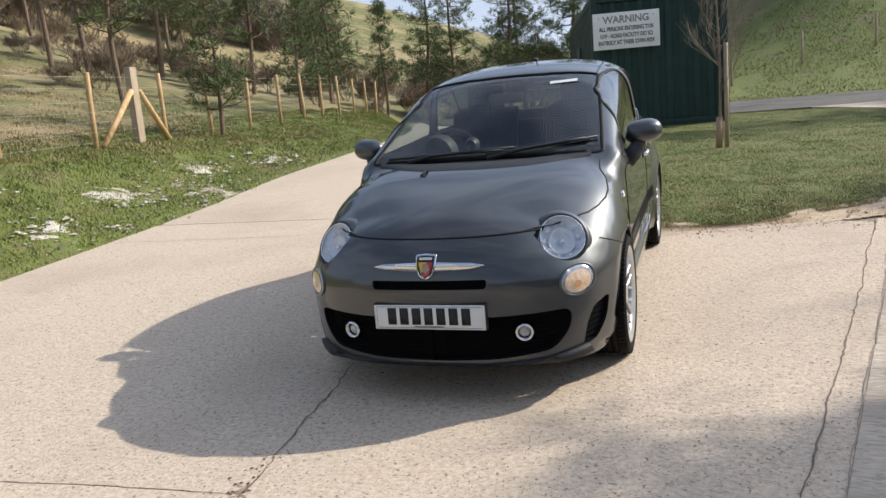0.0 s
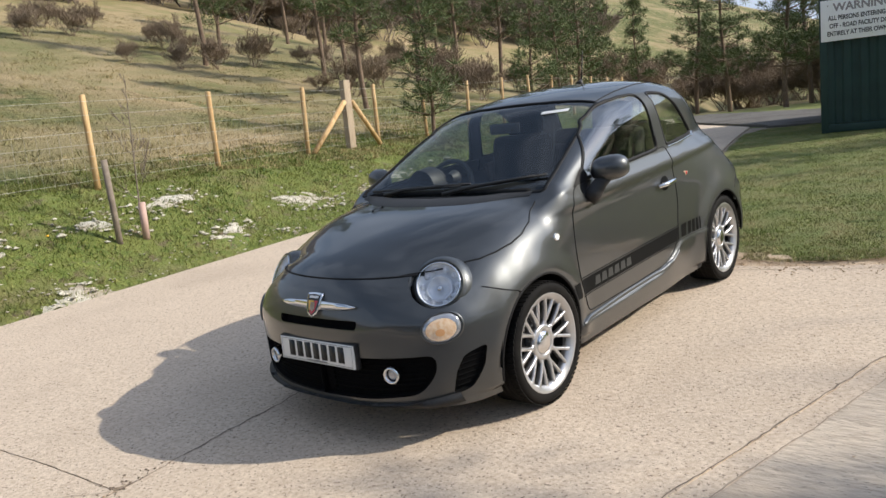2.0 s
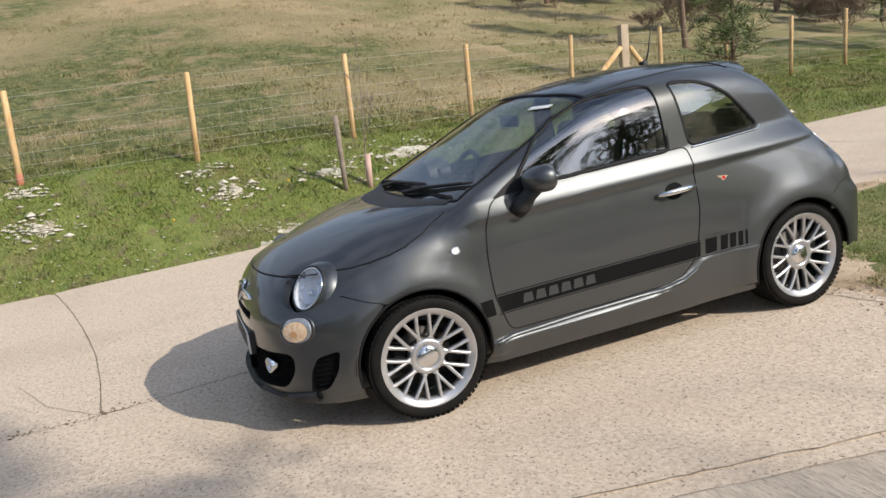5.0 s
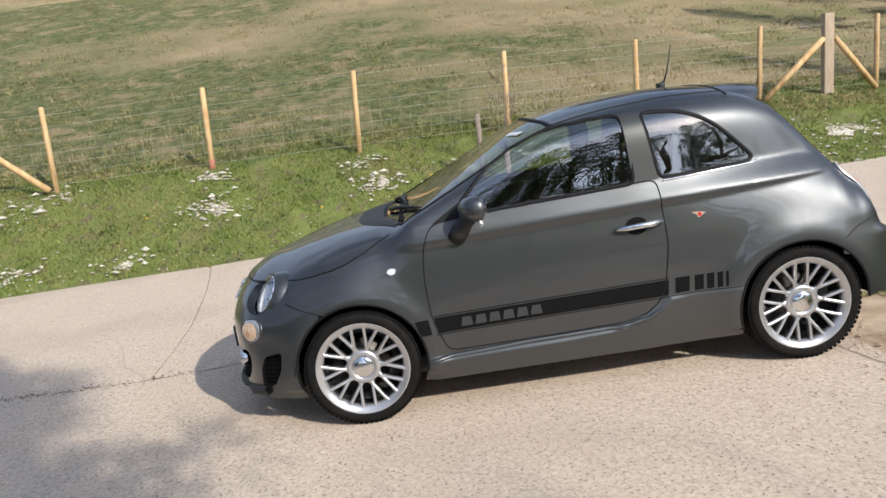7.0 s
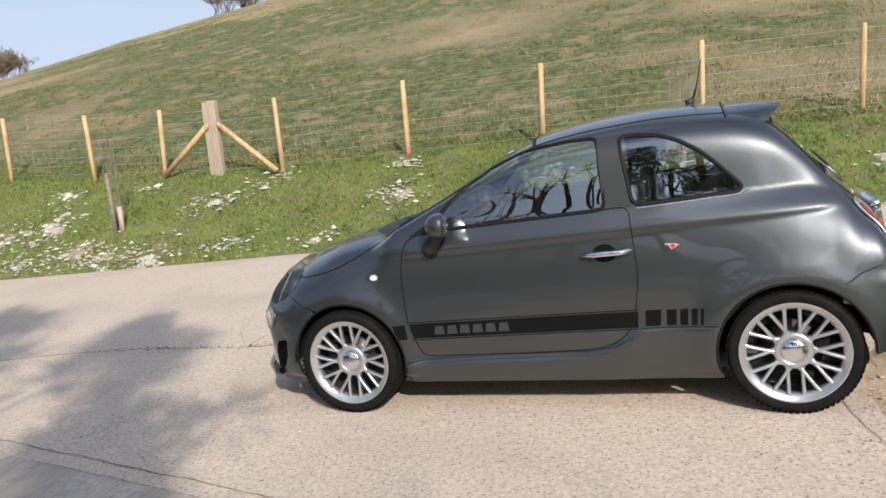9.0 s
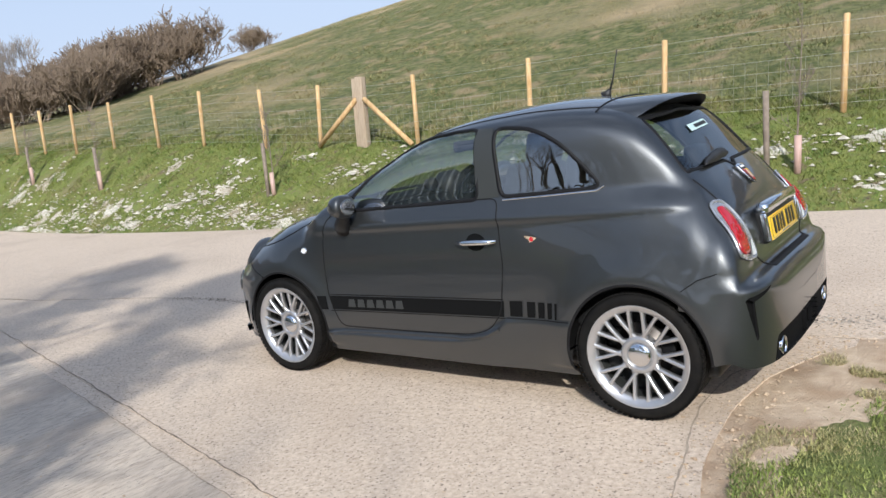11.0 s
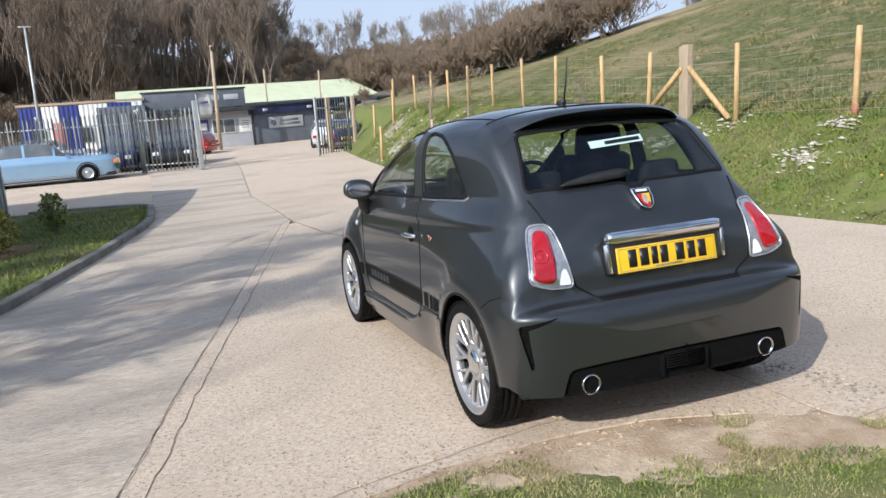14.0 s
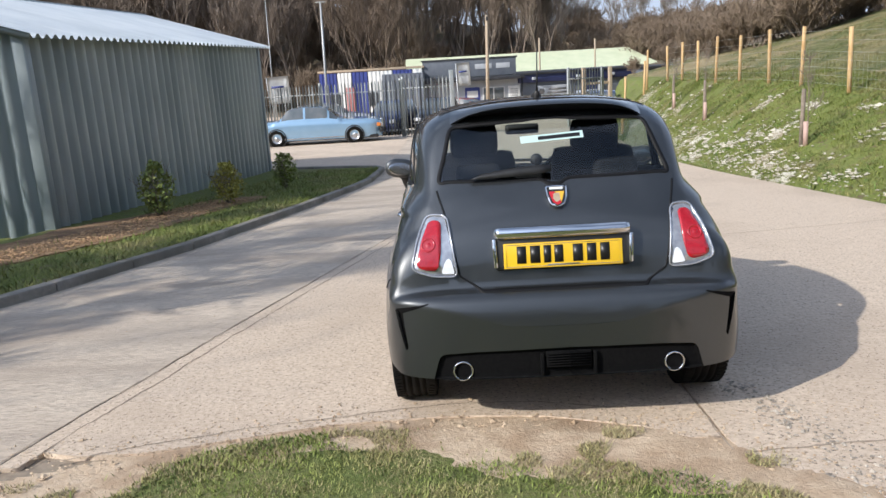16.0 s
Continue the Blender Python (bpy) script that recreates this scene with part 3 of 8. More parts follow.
top_z = curve((-1.90, 0.50), (-1.893, 0.56), (-1.875, 0.625), (-1.85, 0.675), (-1.82, 0.72), (-1.78, 0.762), (-1.7, 0.812), (-1.6, 0.85), (-1.4, 0.905), (-1.2, 0.948),
              (-1.0, 0.975), (-0.88, 0.992), (-0.80, 1.03), (-0.6, 1.14), (-0.35, 1.275), (-0.12, 1.385), (0.02, 1.425), (0.3, 1.465), (0.6, 1.48), (0.9, 1.460),
              (1.0, 1.438), (1.08, 1.405), (1.13, 1.375), (1.19, 1.318), (1.25, 1.243), (1.34, 1.130), (1.42, 1.042), (1.48, 0.972), (1.545, 0.87), (1.59, 0.75), (1.605, 0.655), (1.630, 0.640), (1.655, 0.634), (1.685, 0.615), (1.705, 0.585), (1.718, 0.540), (1.725, 0.48))
low_z = curve((-1.90, 0.20), (-1.6, 0.165), (-1.3, 0.16), (-0.8, 0.165), (0.8, 0.165), (1.2, 0.19), (1.42, 0.255), (1.55, 0.300), (1.63, 0.27), (1.725, 0.26))
belt_z = curve((-1.0, 0.955), (-0.56, 0.985), (0.33, 1.03), (0.7, 1.045), (1.0, 1.06), (1.2, 1.06), (1.35, 1.03))
round_n = curve((-1.9, 1.95), (-1.6, 1.95), (-1.4, 2.6), (-1.2, 3.5), (-0.95, 4.2), (0, 3.6), (1.2, 2.9), (1.46, 3.1), (1.60, 5.5), (1.66, 6.5), (1.725, 5.0))
tuck = curve((0.1, 0.055), (0.18, 0.035), (0.30, 0.012), (0.45, 0.002), (0.60, 0.0), (0.75, 0.004), (0.85, 0.010), (0.93, 0.018), (0.98, 0.029), (1.03, 0.043), (1.08, 0.059))
mid_w = curve((-1.35, 0.765), (-1.15, 0.775), (-0.9, 0.768), (-0.4, 0.768), (0.3, 0.772), (0.8, 0.78), (1.15, 0.79), (1.35, 0.785))


belt_in = curve((-1.0, 0.0), (0.25, 0.0), (0.55, 0.010), (0.80, 0.036), (1.0, 0.066), (1.2, 0.102), (1.38, 0.135), (1.52, 0.150))
skirt_z = curve((-0.80, 0.285), (0.10, 0.305), (0.28, 0.333), (0.40, 0.385), (0.48, 0.432), (0.85, 0.440))


def half_width(y):
    w = float(mid_w(y))
    if y < -1.35:
        s = min(1.0, (-1.35 - y) / 0.55)
        w *= max(0.0, 1 - s ** 2.1) ** (1 / 2.4)
    if y > 1.35:
        s = min(1.0, (y - 1.35) / 0.375)
        w *= max(0.0, 1 - s ** 4.0) ** (1 / 3.0)
    return w


def resample(pts, n):
    pts = np.array(pts)
    d = np.concatenate([[0], np.cumsum(np.linalg.norm(np.diff(pts, axis=0), axis=1))])
    if d[-1] < 1e-9:
        return np.repeat(pts[:1], n, 0)
    t = np.linspace(0, d[-1], n)
    return np.column_stack([np.interp(t, d, pts[:, k]) for k in range(2)])


def body_section(y, n_up=100, n_low=34):
    """Half a cross-section of the body at y, from the top's middle to the lower edge: (x, z) pairs."""
    w, zt, zl = half_width(y), float(top_z(y)), float(low_z(y))
    zm = min(0.56, 0.5 * (zt + zl) + 0.12)
    k = w / max(float(mid_w(y)), 1e-6)
    n = float(round_n(y))
    ph = np.linspace(math.pi / 2, 0, 240)
    a = np.column_stack([w * np.cos(ph) ** (2 / n), zm + (zt - zm) * np.sin(ph) ** (2 / n)])
    g = float(smooth(-1.0, -0.78, y) * (1 - smooth(1.22, 1.56, y)))
    a = resample(a, n_up)
    if g > 0:
        zb = min(float(belt_z(y)), zt - 0.012)
        lean = float(belt_in(y))
        wb = w - float(tuck(zb)) - lean
        t = 1 - np.linspace(0, 1, 160) ** 2.5
        gx_ = wb * (1 - 0.085 * t) * np.maximum(0, 1 - t ** 7) ** 0.4545
        upper = np.column_stack([gx_, zb + (zt - zb) * t])
        zs = np.linspace(zb, zm, 60)[1:]
        lower = np.column_stack([w - tuck(zs) - lean * np.clip((zs - 0.70) / (zb - 0.70), 0, 1) ** 1.6, zs])
        b = resample(np.vstack([upper, lower]), n_up)
        a = a * (1 - g) + b * g
    zs = np.linspace(zm, zl, n_low + 1)[1:]
    drop = (zm - zs) / max(zm - zl, 1e-6)
    lowx = (w - tuck(zs) * k)
    sec = np.vstack([a, np.column_stack([lowx, zs])])
    # flares over the wheels, the crease under the side glass, the ledge of the side skirt
    for yw, swell, soft_ in ((-1.15, 0.020, 0.080), (1.15, 0.026, 0.095)):
        d = np.hypot(y - yw, sec[:, 1] - 0.30)
        sec[:, 0] += swell * np.exp(-((d - 0.35) / soft_) ** 2) * (sec[:, 1] > 0.2) * k * (sec[:, 0] > 0.4)
    d = sec[:, 1] - (0.897 + 0.036 * (y + 0.5))
    sec[:, 0] += 0.015 * np.exp(-(d / np.where(d > 0, 0.060, 0.017)) ** 2) * float(smooth(-1.0, -0.6, y) * (1 - smooth(1.30, 1.46, y)))
    out_ = float(smooth(-0.84, -0.76, y) * (1 - smooth(0.86, 0.90, y)) * (1 - 0.75 * smooth(0.25, 0.60, y)))
    zs = float(skirt_z(y))
    sec[:, 0] += 0.024 * out_ * (1 - smooth(zs - 0.016, zs + 0.006, sec[:, 1])) * (sec[:, 0] > 0.4)
    # the lower front corners are fuller than the lamps above them
    if y < -1.35:
        t = min(0.999, (-1.35 - y) / 0.55)
        fuller = (1 - t ** 2.6) ** 0.4 / (1 - t ** 2.1) ** (1 / 2.4)
        sec[:, 0] *= 1 + (min(fuller, 1.25) - 1) * (1 - smooth(0.52, 0.64, sec[:, 1]))
    # and the rear bumper is squarer in plan than the tail above it
    if y > 1.36:
        t = min(0.999, (y - 1.35) / 0.375)
        fuller = ((1 - t ** 6.5) / (1 - t ** 4.0)) ** (1 / 3)
        sec[:, 0] *= 1 + (min(fuller, 1.30) - 1) * (1 - smooth(0.60, 0.68, sec[:, 1]))
    sec[0, 0] = 0
    return sec


def body_grid():
    th = np.linspace(0, 1, 60)
    ys = np.concatenate([-1.90 + 0.5 * (1 - np.cos(th * math.pi / 2)), np.linspace(-1.40, 1.38, 230)[1:-1], 1.725 - 0.345 * (1 - np.cos(th[::-1] * math.pi / 2))])
    secs = np.array([body_section(y) for y in ys])
    n = secs.shape[1]
    verts, rows = [], []
    for y, s in zip(ys, secs):
        row = []
        for k in range(n - 1, 0, -1):
            row.append(len(verts))
            verts.append((-s[k, 0], y, s[k, 1]))
        for k in range(n):
            row.append(len(verts))
            verts.append((s[k, 0], y, s[k, 1]))
        rows.append(row)
    faces = [(a[i], a[i + 1], b[i + 1], b[i]) for a, b in zip(rows, rows[1:]) for i in range(len(a) - 1)]
    return np.array(verts), np.array(faces)


BV, BF = body_grid()
BVH = BVHTree.FromPolygons([Vector(v) for v in BV], [tuple(f) for f in BF])
BC = BV[BF].mean(1)
bm_n = np.cross(BV[BF[:, 2]] - BV[BF[:, 0]], BV[BF[:, 3]] - BV[BF[:, 1]])
if (bm_n[:, 0] * BC[:, 0]).sum() < 0:
    BF = BF[:, ::-1]
    bm_n = -bm_n
BN = np.zeros_like(BV)
for k in range(4):
    np.add.at(BN, BF[:, k], bm_n)
BN /= np.maximum(np.linalg.norm(BN, axis=1), 1e-12)[:, None]
OWNER = np.zeros(len(BF), int)
REGIONS = {}


def circle(cx, cy, r, n=40, ry=None):
    return [(cx + r * math.cos(2 * math.pi * k / n), cy + (ry or r) * math.sin(2 * math.pi * k / n)) for k in range(n)]


def claim(key, poly, axes, where, over=False):
    """Marks the faces of the body within an outline (side view 'yz', end view 'xz', plan 'xy') as a panel, and pulls its edge onto the outline."""
    a, b = ["xyz".index(c) for c in axes]
    poly = np.array(poly, float)
    sel = inside(poly, BC[:, [a, b]]) & where
    if not over:
        sel &= OWNER == 0
    number = len(REGIONS) + 1
    REGIONS[key] = number
    mine = np.unique(BF[sel])
    rest = np.unique(BF[~sel])
    rim = np.intersect1d(mine, rest)
    target = to_outline(poly, BV[rim][:, [a, b]])
    moved = np.hypot(*(target - BV[rim][:, [a, b]]).T)
    for v, t, d in zip(rim, target, moved):
        if d < 0.035:
            q = BV[v].copy()
            q[[a, b]] = t
            hit = BVH.find_nearest(Vector(q))
            r = np.array(hit[0])
            q2 = r.copy()
            q2[[a, b]] = t
            hit = BVH.find_nearest(Vector(q2))
            BV[v] = np.array(hit[0])
    OWNER[sel] = number


def claim_round(key, at, aim, r):
    """Marks the faces of the body within a radius of a lamp's axis."""
    d = BC - np.array(at)
    along = d @ np.array(aim)
    off_axis = np.linalg.norm(d - along[:, None] * np.array(aim), axis=1)
    REGIONS[key] = len(REGIONS) + 1
    sel = (off_axis < r) & (along > -0.12)
    OWNER[sel] = REGIONS[key]
    rim = np.intersect1d(np.unique(BF[sel]), np.unique(BF[~sel]))
    for v in rim:
        q = BV[v].copy()
        for _ in range(4):
            d = q - np.array(at)
            al = d @ np.array(aim)
            rad = d - al * np.array(aim)
            q = np.array(at) + al * np.array(aim) + rad / np.linalg.norm(rad) * r
            q = np.array(BVH.find_nearest(Vector(q))[0])
        if np.linalg.norm(q - BV[v]) < 0.05:
            BV[v] = q


side = lambda s: s * BC[:, 0] > 0.3
front, rear = BC[:, 1] < -1.2, BC[:, 1] > 1.1
for s, tag in ((1, "l"), (-1, "r")):
    claim("wf" + tag, [(p[0], p[1]) for p in circle(-1.15, 0.298, 0.336, 64)], "yz", side(s))
    claim("wr" + tag, [(p[0], p[1]) for p in circle(1.15, 0.298, 0.337, 64)], "yz", side(s))
WINDOW_F = rounded([(-0.585, 1.000), (-0.535, 1.068), (-0.41, 1.188), (-0.26, 1.284), (-0.11, 1.340), (0.03, 1.366), (0.18, 1.379), (0.325, 1.379), (0.345, 1.034)], 0.03)
WINDOW_R = rounded([(0.425, 1.376), (0.60, 1.364), (0.70, 1.330), (0.80, 1.268), (0.89, 1.180), (0.985, 1.075), (0.96, 1.058), (0.475, 1.040)], 0.035)
QUARTER = [(-0.70, 0.975), (-0.60, 0.985), (-0.575, 1.0), (-0.555, 1.045)]
SCREEN = [(-0.66, 0.985), (-0.3, 0.975), (0, 0.972), (0.3, 0.975), (0.66, 0.985), (0.63, 1.10), (0.59, 1.25), (0.545, 1.37), (0.50, 1.395), (0, 1.408), (-0.50, 1.395), (-0.545, 1.37), (-0.59, 1.25), (-0.63, 1.10)]
REARGLASS = rounded([(-0.47, 1.345), (0, 1.368), (0.47, 1.345), (0.507, 1.20), (0.542, 1.088), (0.30, 1.070), (0, 1.064), (-0.30, 1.070), (-0.542, 1.088), (-0.507, 1.20)], 0.025)
for s, tag in ((1, "l"), (-1, "r")):
    claim("side_glass_" + tag, WINDOW_F, "yz", side(s))
    claim("rear_glass_" + tag, WINDOW_R, "yz", side(s))
screen_top = lambda x: -0.07 + 0.05 * (x / 0.5) ** 2
claim("screen", [*SCREEN[:8], (0.535, 1.55), (-0.535, 1.55), *SCREEN[11:]], "xz", (BC[:, 1] < screen_top(BC[:, 0])) & (BC[:, 1] > -0.95))
claim("back_glass", REARGLASS, "xz", BC[:, 1] > 1.05)
HEAD, INDI = (0.565, 0.708, 0.110), (0.632, 0.538, 0.062)
for s, tag in ((1, "l"), (-1, "r")):
    claim_round("head_" + tag, Vector((s * 0.563, -1.622, 0.708)), Vector((s * 0.45, -1, 0.66)).normalized(), 0.1215)
    claim("indi_" + tag, circle(s * INDI[0], INDI[1], INDI[2], ry=0.060), "xz", front)
    claim("tail_" + tag, rounded([(s * 0.502, 0.955), (s * 0.594, 0.958), (s * 0.640, 0.85), (s * 0.670, 0.735), (s * 0.575, 0.703), (s * 0.466, 0.698)], 0.03), "xz", rear)
    claim("svent_" + tag, rounded([(-1.655, 0.405), (-1.555, 0.432), (-1.575, 0.33), (-1.625, 0.245), (-1.70, 0.225), (-1.69, 0.33)], 0.022), "yz", side(s) & front)
    claim("rvent_" + tag, rounded([(s * 0.752, 0.572), (s * 0.718, 0.578), (s * 0.712, 0.50), (s * 0.700, 0.40), (s * 0.712, 0.385), (s * 0.735, 0.48)], 0.008), "xz", rear & (BC[:, 2] < 0.62))
claim("intake", rounded([(-0.61, 0.425), (-0.30, 0.418), (0, 0.416), (0.30, 0.418), (0.61, 0.425), (0.60, 0.33), (0.53, 0.245), (0.30, 0.222), (0, 0.217), (-0.30, 0.222), (-0.53, 0.245), (-0.60, 0.33)], 0.045), "xz", front)
claim("slot", rounded([(-0.27, 0.585), (0.27, 0.585), (0.265, 0.545), (-0.265, 0.545)], 0.012), "xz", front)
claim("diffuser", rounded([(-0.60, 0.24), (-0.56, 0.375), (-0.40, 0.385), (0, 0.39), (0.40, 0.385), (0.56, 0.375), (0.60, 0.24), (0.58, 0.12), (-0.58, 0.12)], 0.03), "xz", rear)
def over(y, z):
    """Half width of the body at a height."""
    hit = BVH.ray_cast(Vector((3, y, z)), Vector((-1, 0, 0)))[0]
    return hit.x if hit else 0.0


HOODSIDE = [(over(y, z), y) for y, z in ((-1.70, 0.752), (-1.60, 0.757), (-1.52, 0.764), (-1.42, 0.776), (-1.33, 0.790), (-1.24, 0.809), (-1.16, 0.832), (-1.06, 0.872), (-0.985, 0.912), (-0.92, 0.944))]
HOODFRONT = []
for k in range(1, 15):
    x_ = 0.52 * (1 - k / 7.5)
    hit = BVH.ray_cast(Vector((x_, -3, 0.752)), Vector((0, 1, 0)))[0]
    HOODFRONT.append((x_, hit.y))
claim("hood", [*HOODSIDE[::-1], *HOODFRONT, *[(-x, y) for x, y in HOODSIDE], (-0.56, -0.895), (0.56, -0.895)], "xy", (BC[:, 1] < -0.8) & (BC[:, 2] > 0.72))
DOOR = rounded([(-0.715, 0.968), (-0.76, 0.86), (-0.775, 0.70), (-0.765, 0.50), (-0.70, 0.315), (-0.14, 0.318), (0.24, 0.33), (0.36, 0.365), (0.44, 0.46), (0.478, 0.70), (0.455, 1.036), (0.36, 1.034), (-0.585, 0.996)], 0.05)
for s, tag in ((1, "l"), (-1, "r")):
    claim("door_" + tag, DOOR, "yz", side(s))
claim("front_bumper", [(-2.1, 0.752), (-1.62, 0.752), (-1.55, 0.70), (-1.40, 0.628), (-1.30, 0.60), (-1.30, 0.0), (-2.1, 0.0)], "yz", front)
claim("rear_bumper", [(1.36, 0.585), (1.385, 0.635), (1.44, 0.662), (1.52, 0.685), (1.60, 0.632), (1.9, 0.632), (1.9, 0.0), (1.36, 0.0)], "yz", rear)
claim("tailgate", rounded([(-0.545, 1.10), (0.545, 1.10), (0.515, 0.97), (0.455, 0.70), (0.36, 0.637), (-0.36, 0.637), (-0.455, 0.70), (-0.515, 0.97)], 0.05), "xz", BC[:, 1] > 1.3)


def body_panel(key, name, material, parent, label="", gap=0.0, skirt=0.012, push=0.0, solid=True):
    """One panel of the body as its own mesh: its rim drawn in by the gap and turned inwards."""
    sel = BF[OWNER == REGIONS[key]] if key != "shell" else BF[OWNER == 0]
    used = np.unique(sel)
    remap = -np.ones(len(BV), int)
    remap[used] = np.arange(len(used))
    V, N = BV[used] + BN[used] * push, BN[used]
    F = remap[sel]
    E = np.concatenate([F[:, [k, (k + 1) % 4]] for k in range(4)])
    code = np.minimum(E[:, 0], E[:, 1]).astype(np.int64) * len(V) + np.maximum(E[:, 0], E[:, 1])
    u, inv, cnt = np.unique(code, return_inverse=True, return_counts=True)
    edge = E[cnt[inv] == 1]
    edge = edge[np.abs(V[edge][:, :, 0]).max(1) > 1e-4]
    rim = np.unique(edge)
    if gap:
        inward = np.zeros_like(V)
        for a, b in edge:
            d = np.cross(N[a], V[b] - V[a])
            ln = np.linalg.norm(d)
            if ln > 1e-9:
                inward[a] += d / ln
                inward[b] += d / ln
        ln = np.linalg.norm(inward, axis=1)
        k = ln > 1e-6
        V[k] += inward[k] / ln[k][:, None] * gap
    faces = [tuple(f) for f in F]
    verts = [tuple(v) for v in V]
    if solid:
        low = {}
        for v in rim:
            low[v] = len(verts)
            verts.append(tuple(V[v] - N[v] * (0.05 if skirt > 0 and near_lamp(V[v]) else skirt)))
        count = len(faces)
        faces += [(b, a, low[a], low[b]) for a, b in edge]
    ob = mesh(name, verts, faces, material, parent, label)
    if solid and material is M_PAINT:
        ob.data.materials.append(M_SEAL)
        ob.data.polygons.foreach_set("material_index", [0] * count + [0 if near_lamp(V[a]) else 1 for a, b in edge])
        ob.data.normals_split_custom_set_from_vertices([tuple(n_) for n_ in N] + [tuple(N[v]) for v in rim])
    return ob


def near_lamp(p):
    q = np.array([abs(p[0]), p[1], p[2]]) - np.array([0.563, -1.622, 0.708])
    return np.linalg.norm(q) < 0.22


car = thing("car", "small dark grey metallic three-door hatchback parked on the concrete lane", "car", TILT.copy())
body = body_panel("shell", "body", M_PAINT, car, "dark grey metallic body shell")
hood = body_panel("hood", "bonnet", M_PAINT, car)
door_l = body_panel("door_l", "door", M_PAINT, car)
door_r = body_panel("door_r", "door", M_PAINT, car)
fbump = body_panel("front_bumper", "front_bumper", M_PAINT, car)
rbump = body_panel("rear_bumper", "rear_bumper", M_PAINT, car)
tgate = body_panel("tailgate", "tailgate", M_PAINT, car)
for key, nm in (("side_glass_l", "side_window"), ("side_glass_r", "side_window"), ("rear_glass_l", "quarter_window"), ("rear_glass_r", "quarter_window"), ("screen", "windscreen"), ("back_glass", "rear_window")):
    ob = body_panel(key, nm, M_GLASS if key[-2:] in ("_l", "_r") else M_SCREEN, car, gap=0.0, push=-0.004, solid=False)
    ob.visible_shadow = False


def ribbon(name, poly, axes, width, material, parent, where, off=0.0015, closed=True, label="", thick=0.004):
    """A raised strip that follows an outline over the body."""
    a, b = ["xyz".index(c) for c in axes]
    c = 3 - a - b
    pts = [Vector(p) for p in poly]
    fine = []
    cnt = len(pts) if closed else len(pts) - 1
    for i in range(cnt):
        p, q = pts[i], pts[(i + 1) % len(pts)]
        k = max(1, int((q - p).length / 0.02))
        fine += [p.lerp(q, j / k) for j in range(k)]
    if not closed:
        fine.append(pts[-1])
    n = len(fine)
    verts = []
    for i, p in enumerate(fine):
        d = (fine[(i + 1) % n] - fine[i - 1]) if closed else (fine[min(i + 1, n - 1)] - fine[max(i - 1, 0)])
        nr = Vector((-d.y, d.x)).normalized()
        for s_, lift in ((-0.5, -0.003), (-0.42, thick), (0.42, thick), (0.5, -0.003)):
            q = p + nr * width * s_
            start = [0, 0, 0]
            start[a], start[b] = q.x, q.y
            start[c] = where
            ray = [0, 0, 0]
            ray[c] = -1 if where > 0 else 1
            hit, no, _, _ = BVH.ray_cast(Vector(start), Vector(ray))
            for _ in range(30):
                if hit is not None:
                    break
                start[2] -= 0.004
                hit, no, _, _ = BVH.ray_cast(Vector(start), Vector(ray))
            if hit is None:
                hit, no, _, _ = BVH.find_nearest(Vector(start))
            if no.dot(Vector(ray)) > 0:
                no = -no
            verts.append(hit + no * (off + lift))
    faces = []
    for i in range(n if closed else n - 1):
        j = (i + 1) % n
        for k in range(3):
            faces.append((4 * i + k, 4 * i + k + 1, 4 * j + k + 1, 4 * j + k))
    me_ob = mesh(name, verts, faces, material, parent, label)
    bmx = bmesh.new()
    bmx.from_mesh(me_ob.data)
    bmesh.ops.recalc_face_normals(bmx, faces=bmx.faces[:])
    bmx.to_mesh(me_ob.data)
    bmx.free()
    return me_ob


def patch(name, poly, axes, material, parent, where, off=0.002, step=0.012, label="", thick=0.0):
    """A thin shape laid onto the body."""
    a, b = ["xyz".index(c) for c in axes]
    c = 3 - a - b
    bm = bmesh.new()
    vs = [bm.verts.new((p[0], p[1], 0)) for p in poly]
    bm.faces.new(vs)
    lo, hi = np.min(poly, 0), np.max(poly, 0)
    for ax in (0, 1):
        for k in np.arange(lo[ax] + step, hi[ax], step):
            co = (k, 0, 0) if ax == 0 else (0, k, 0)
            no = (1, 0, 0) if ax == 0 else (0, 1, 0)
            bmesh.ops.bisect_plane(bm, geom=bm.verts[:] + bm.edges[:] + bm.faces[:], plane_co=co, plane_no=no)
    for v in bm.verts:
        start = [0, 0, 0]
        start[a], start[b], start[c] = v.co.x, v.co.y, where
        ray = [0, 0, 0]
        ray[c] = -1 if where > 0 else 1
        hit, no, _, _ = BVH.ray_cast(Vector(start), Vector(ray))
        if hit is None:
            hit, no, _, _ = BVH.find_nearest(Vector(start))
        if no.dot(Vector(ray)) > 0:
            no = -no
        v.co = hit + no * off
    bmesh.ops.recalc_face_normals(bm, faces=bm.faces[:])
    if thick:
        r = bmesh.ops.extrude_face_region(bm, geom=bm.faces[:])
        d = [0, 0, 0]
        d[c] = -thick if where > 0 else thick
        bmesh.ops.translate(bm, verts=[g for g in r["geom"] if isinstance(g, bmesh.types.BMVert)], vec=d)
        bmesh.ops.recalc_face_normals(bm, faces=bm.faces[:])
    return part(name, bm, material, parent, label)


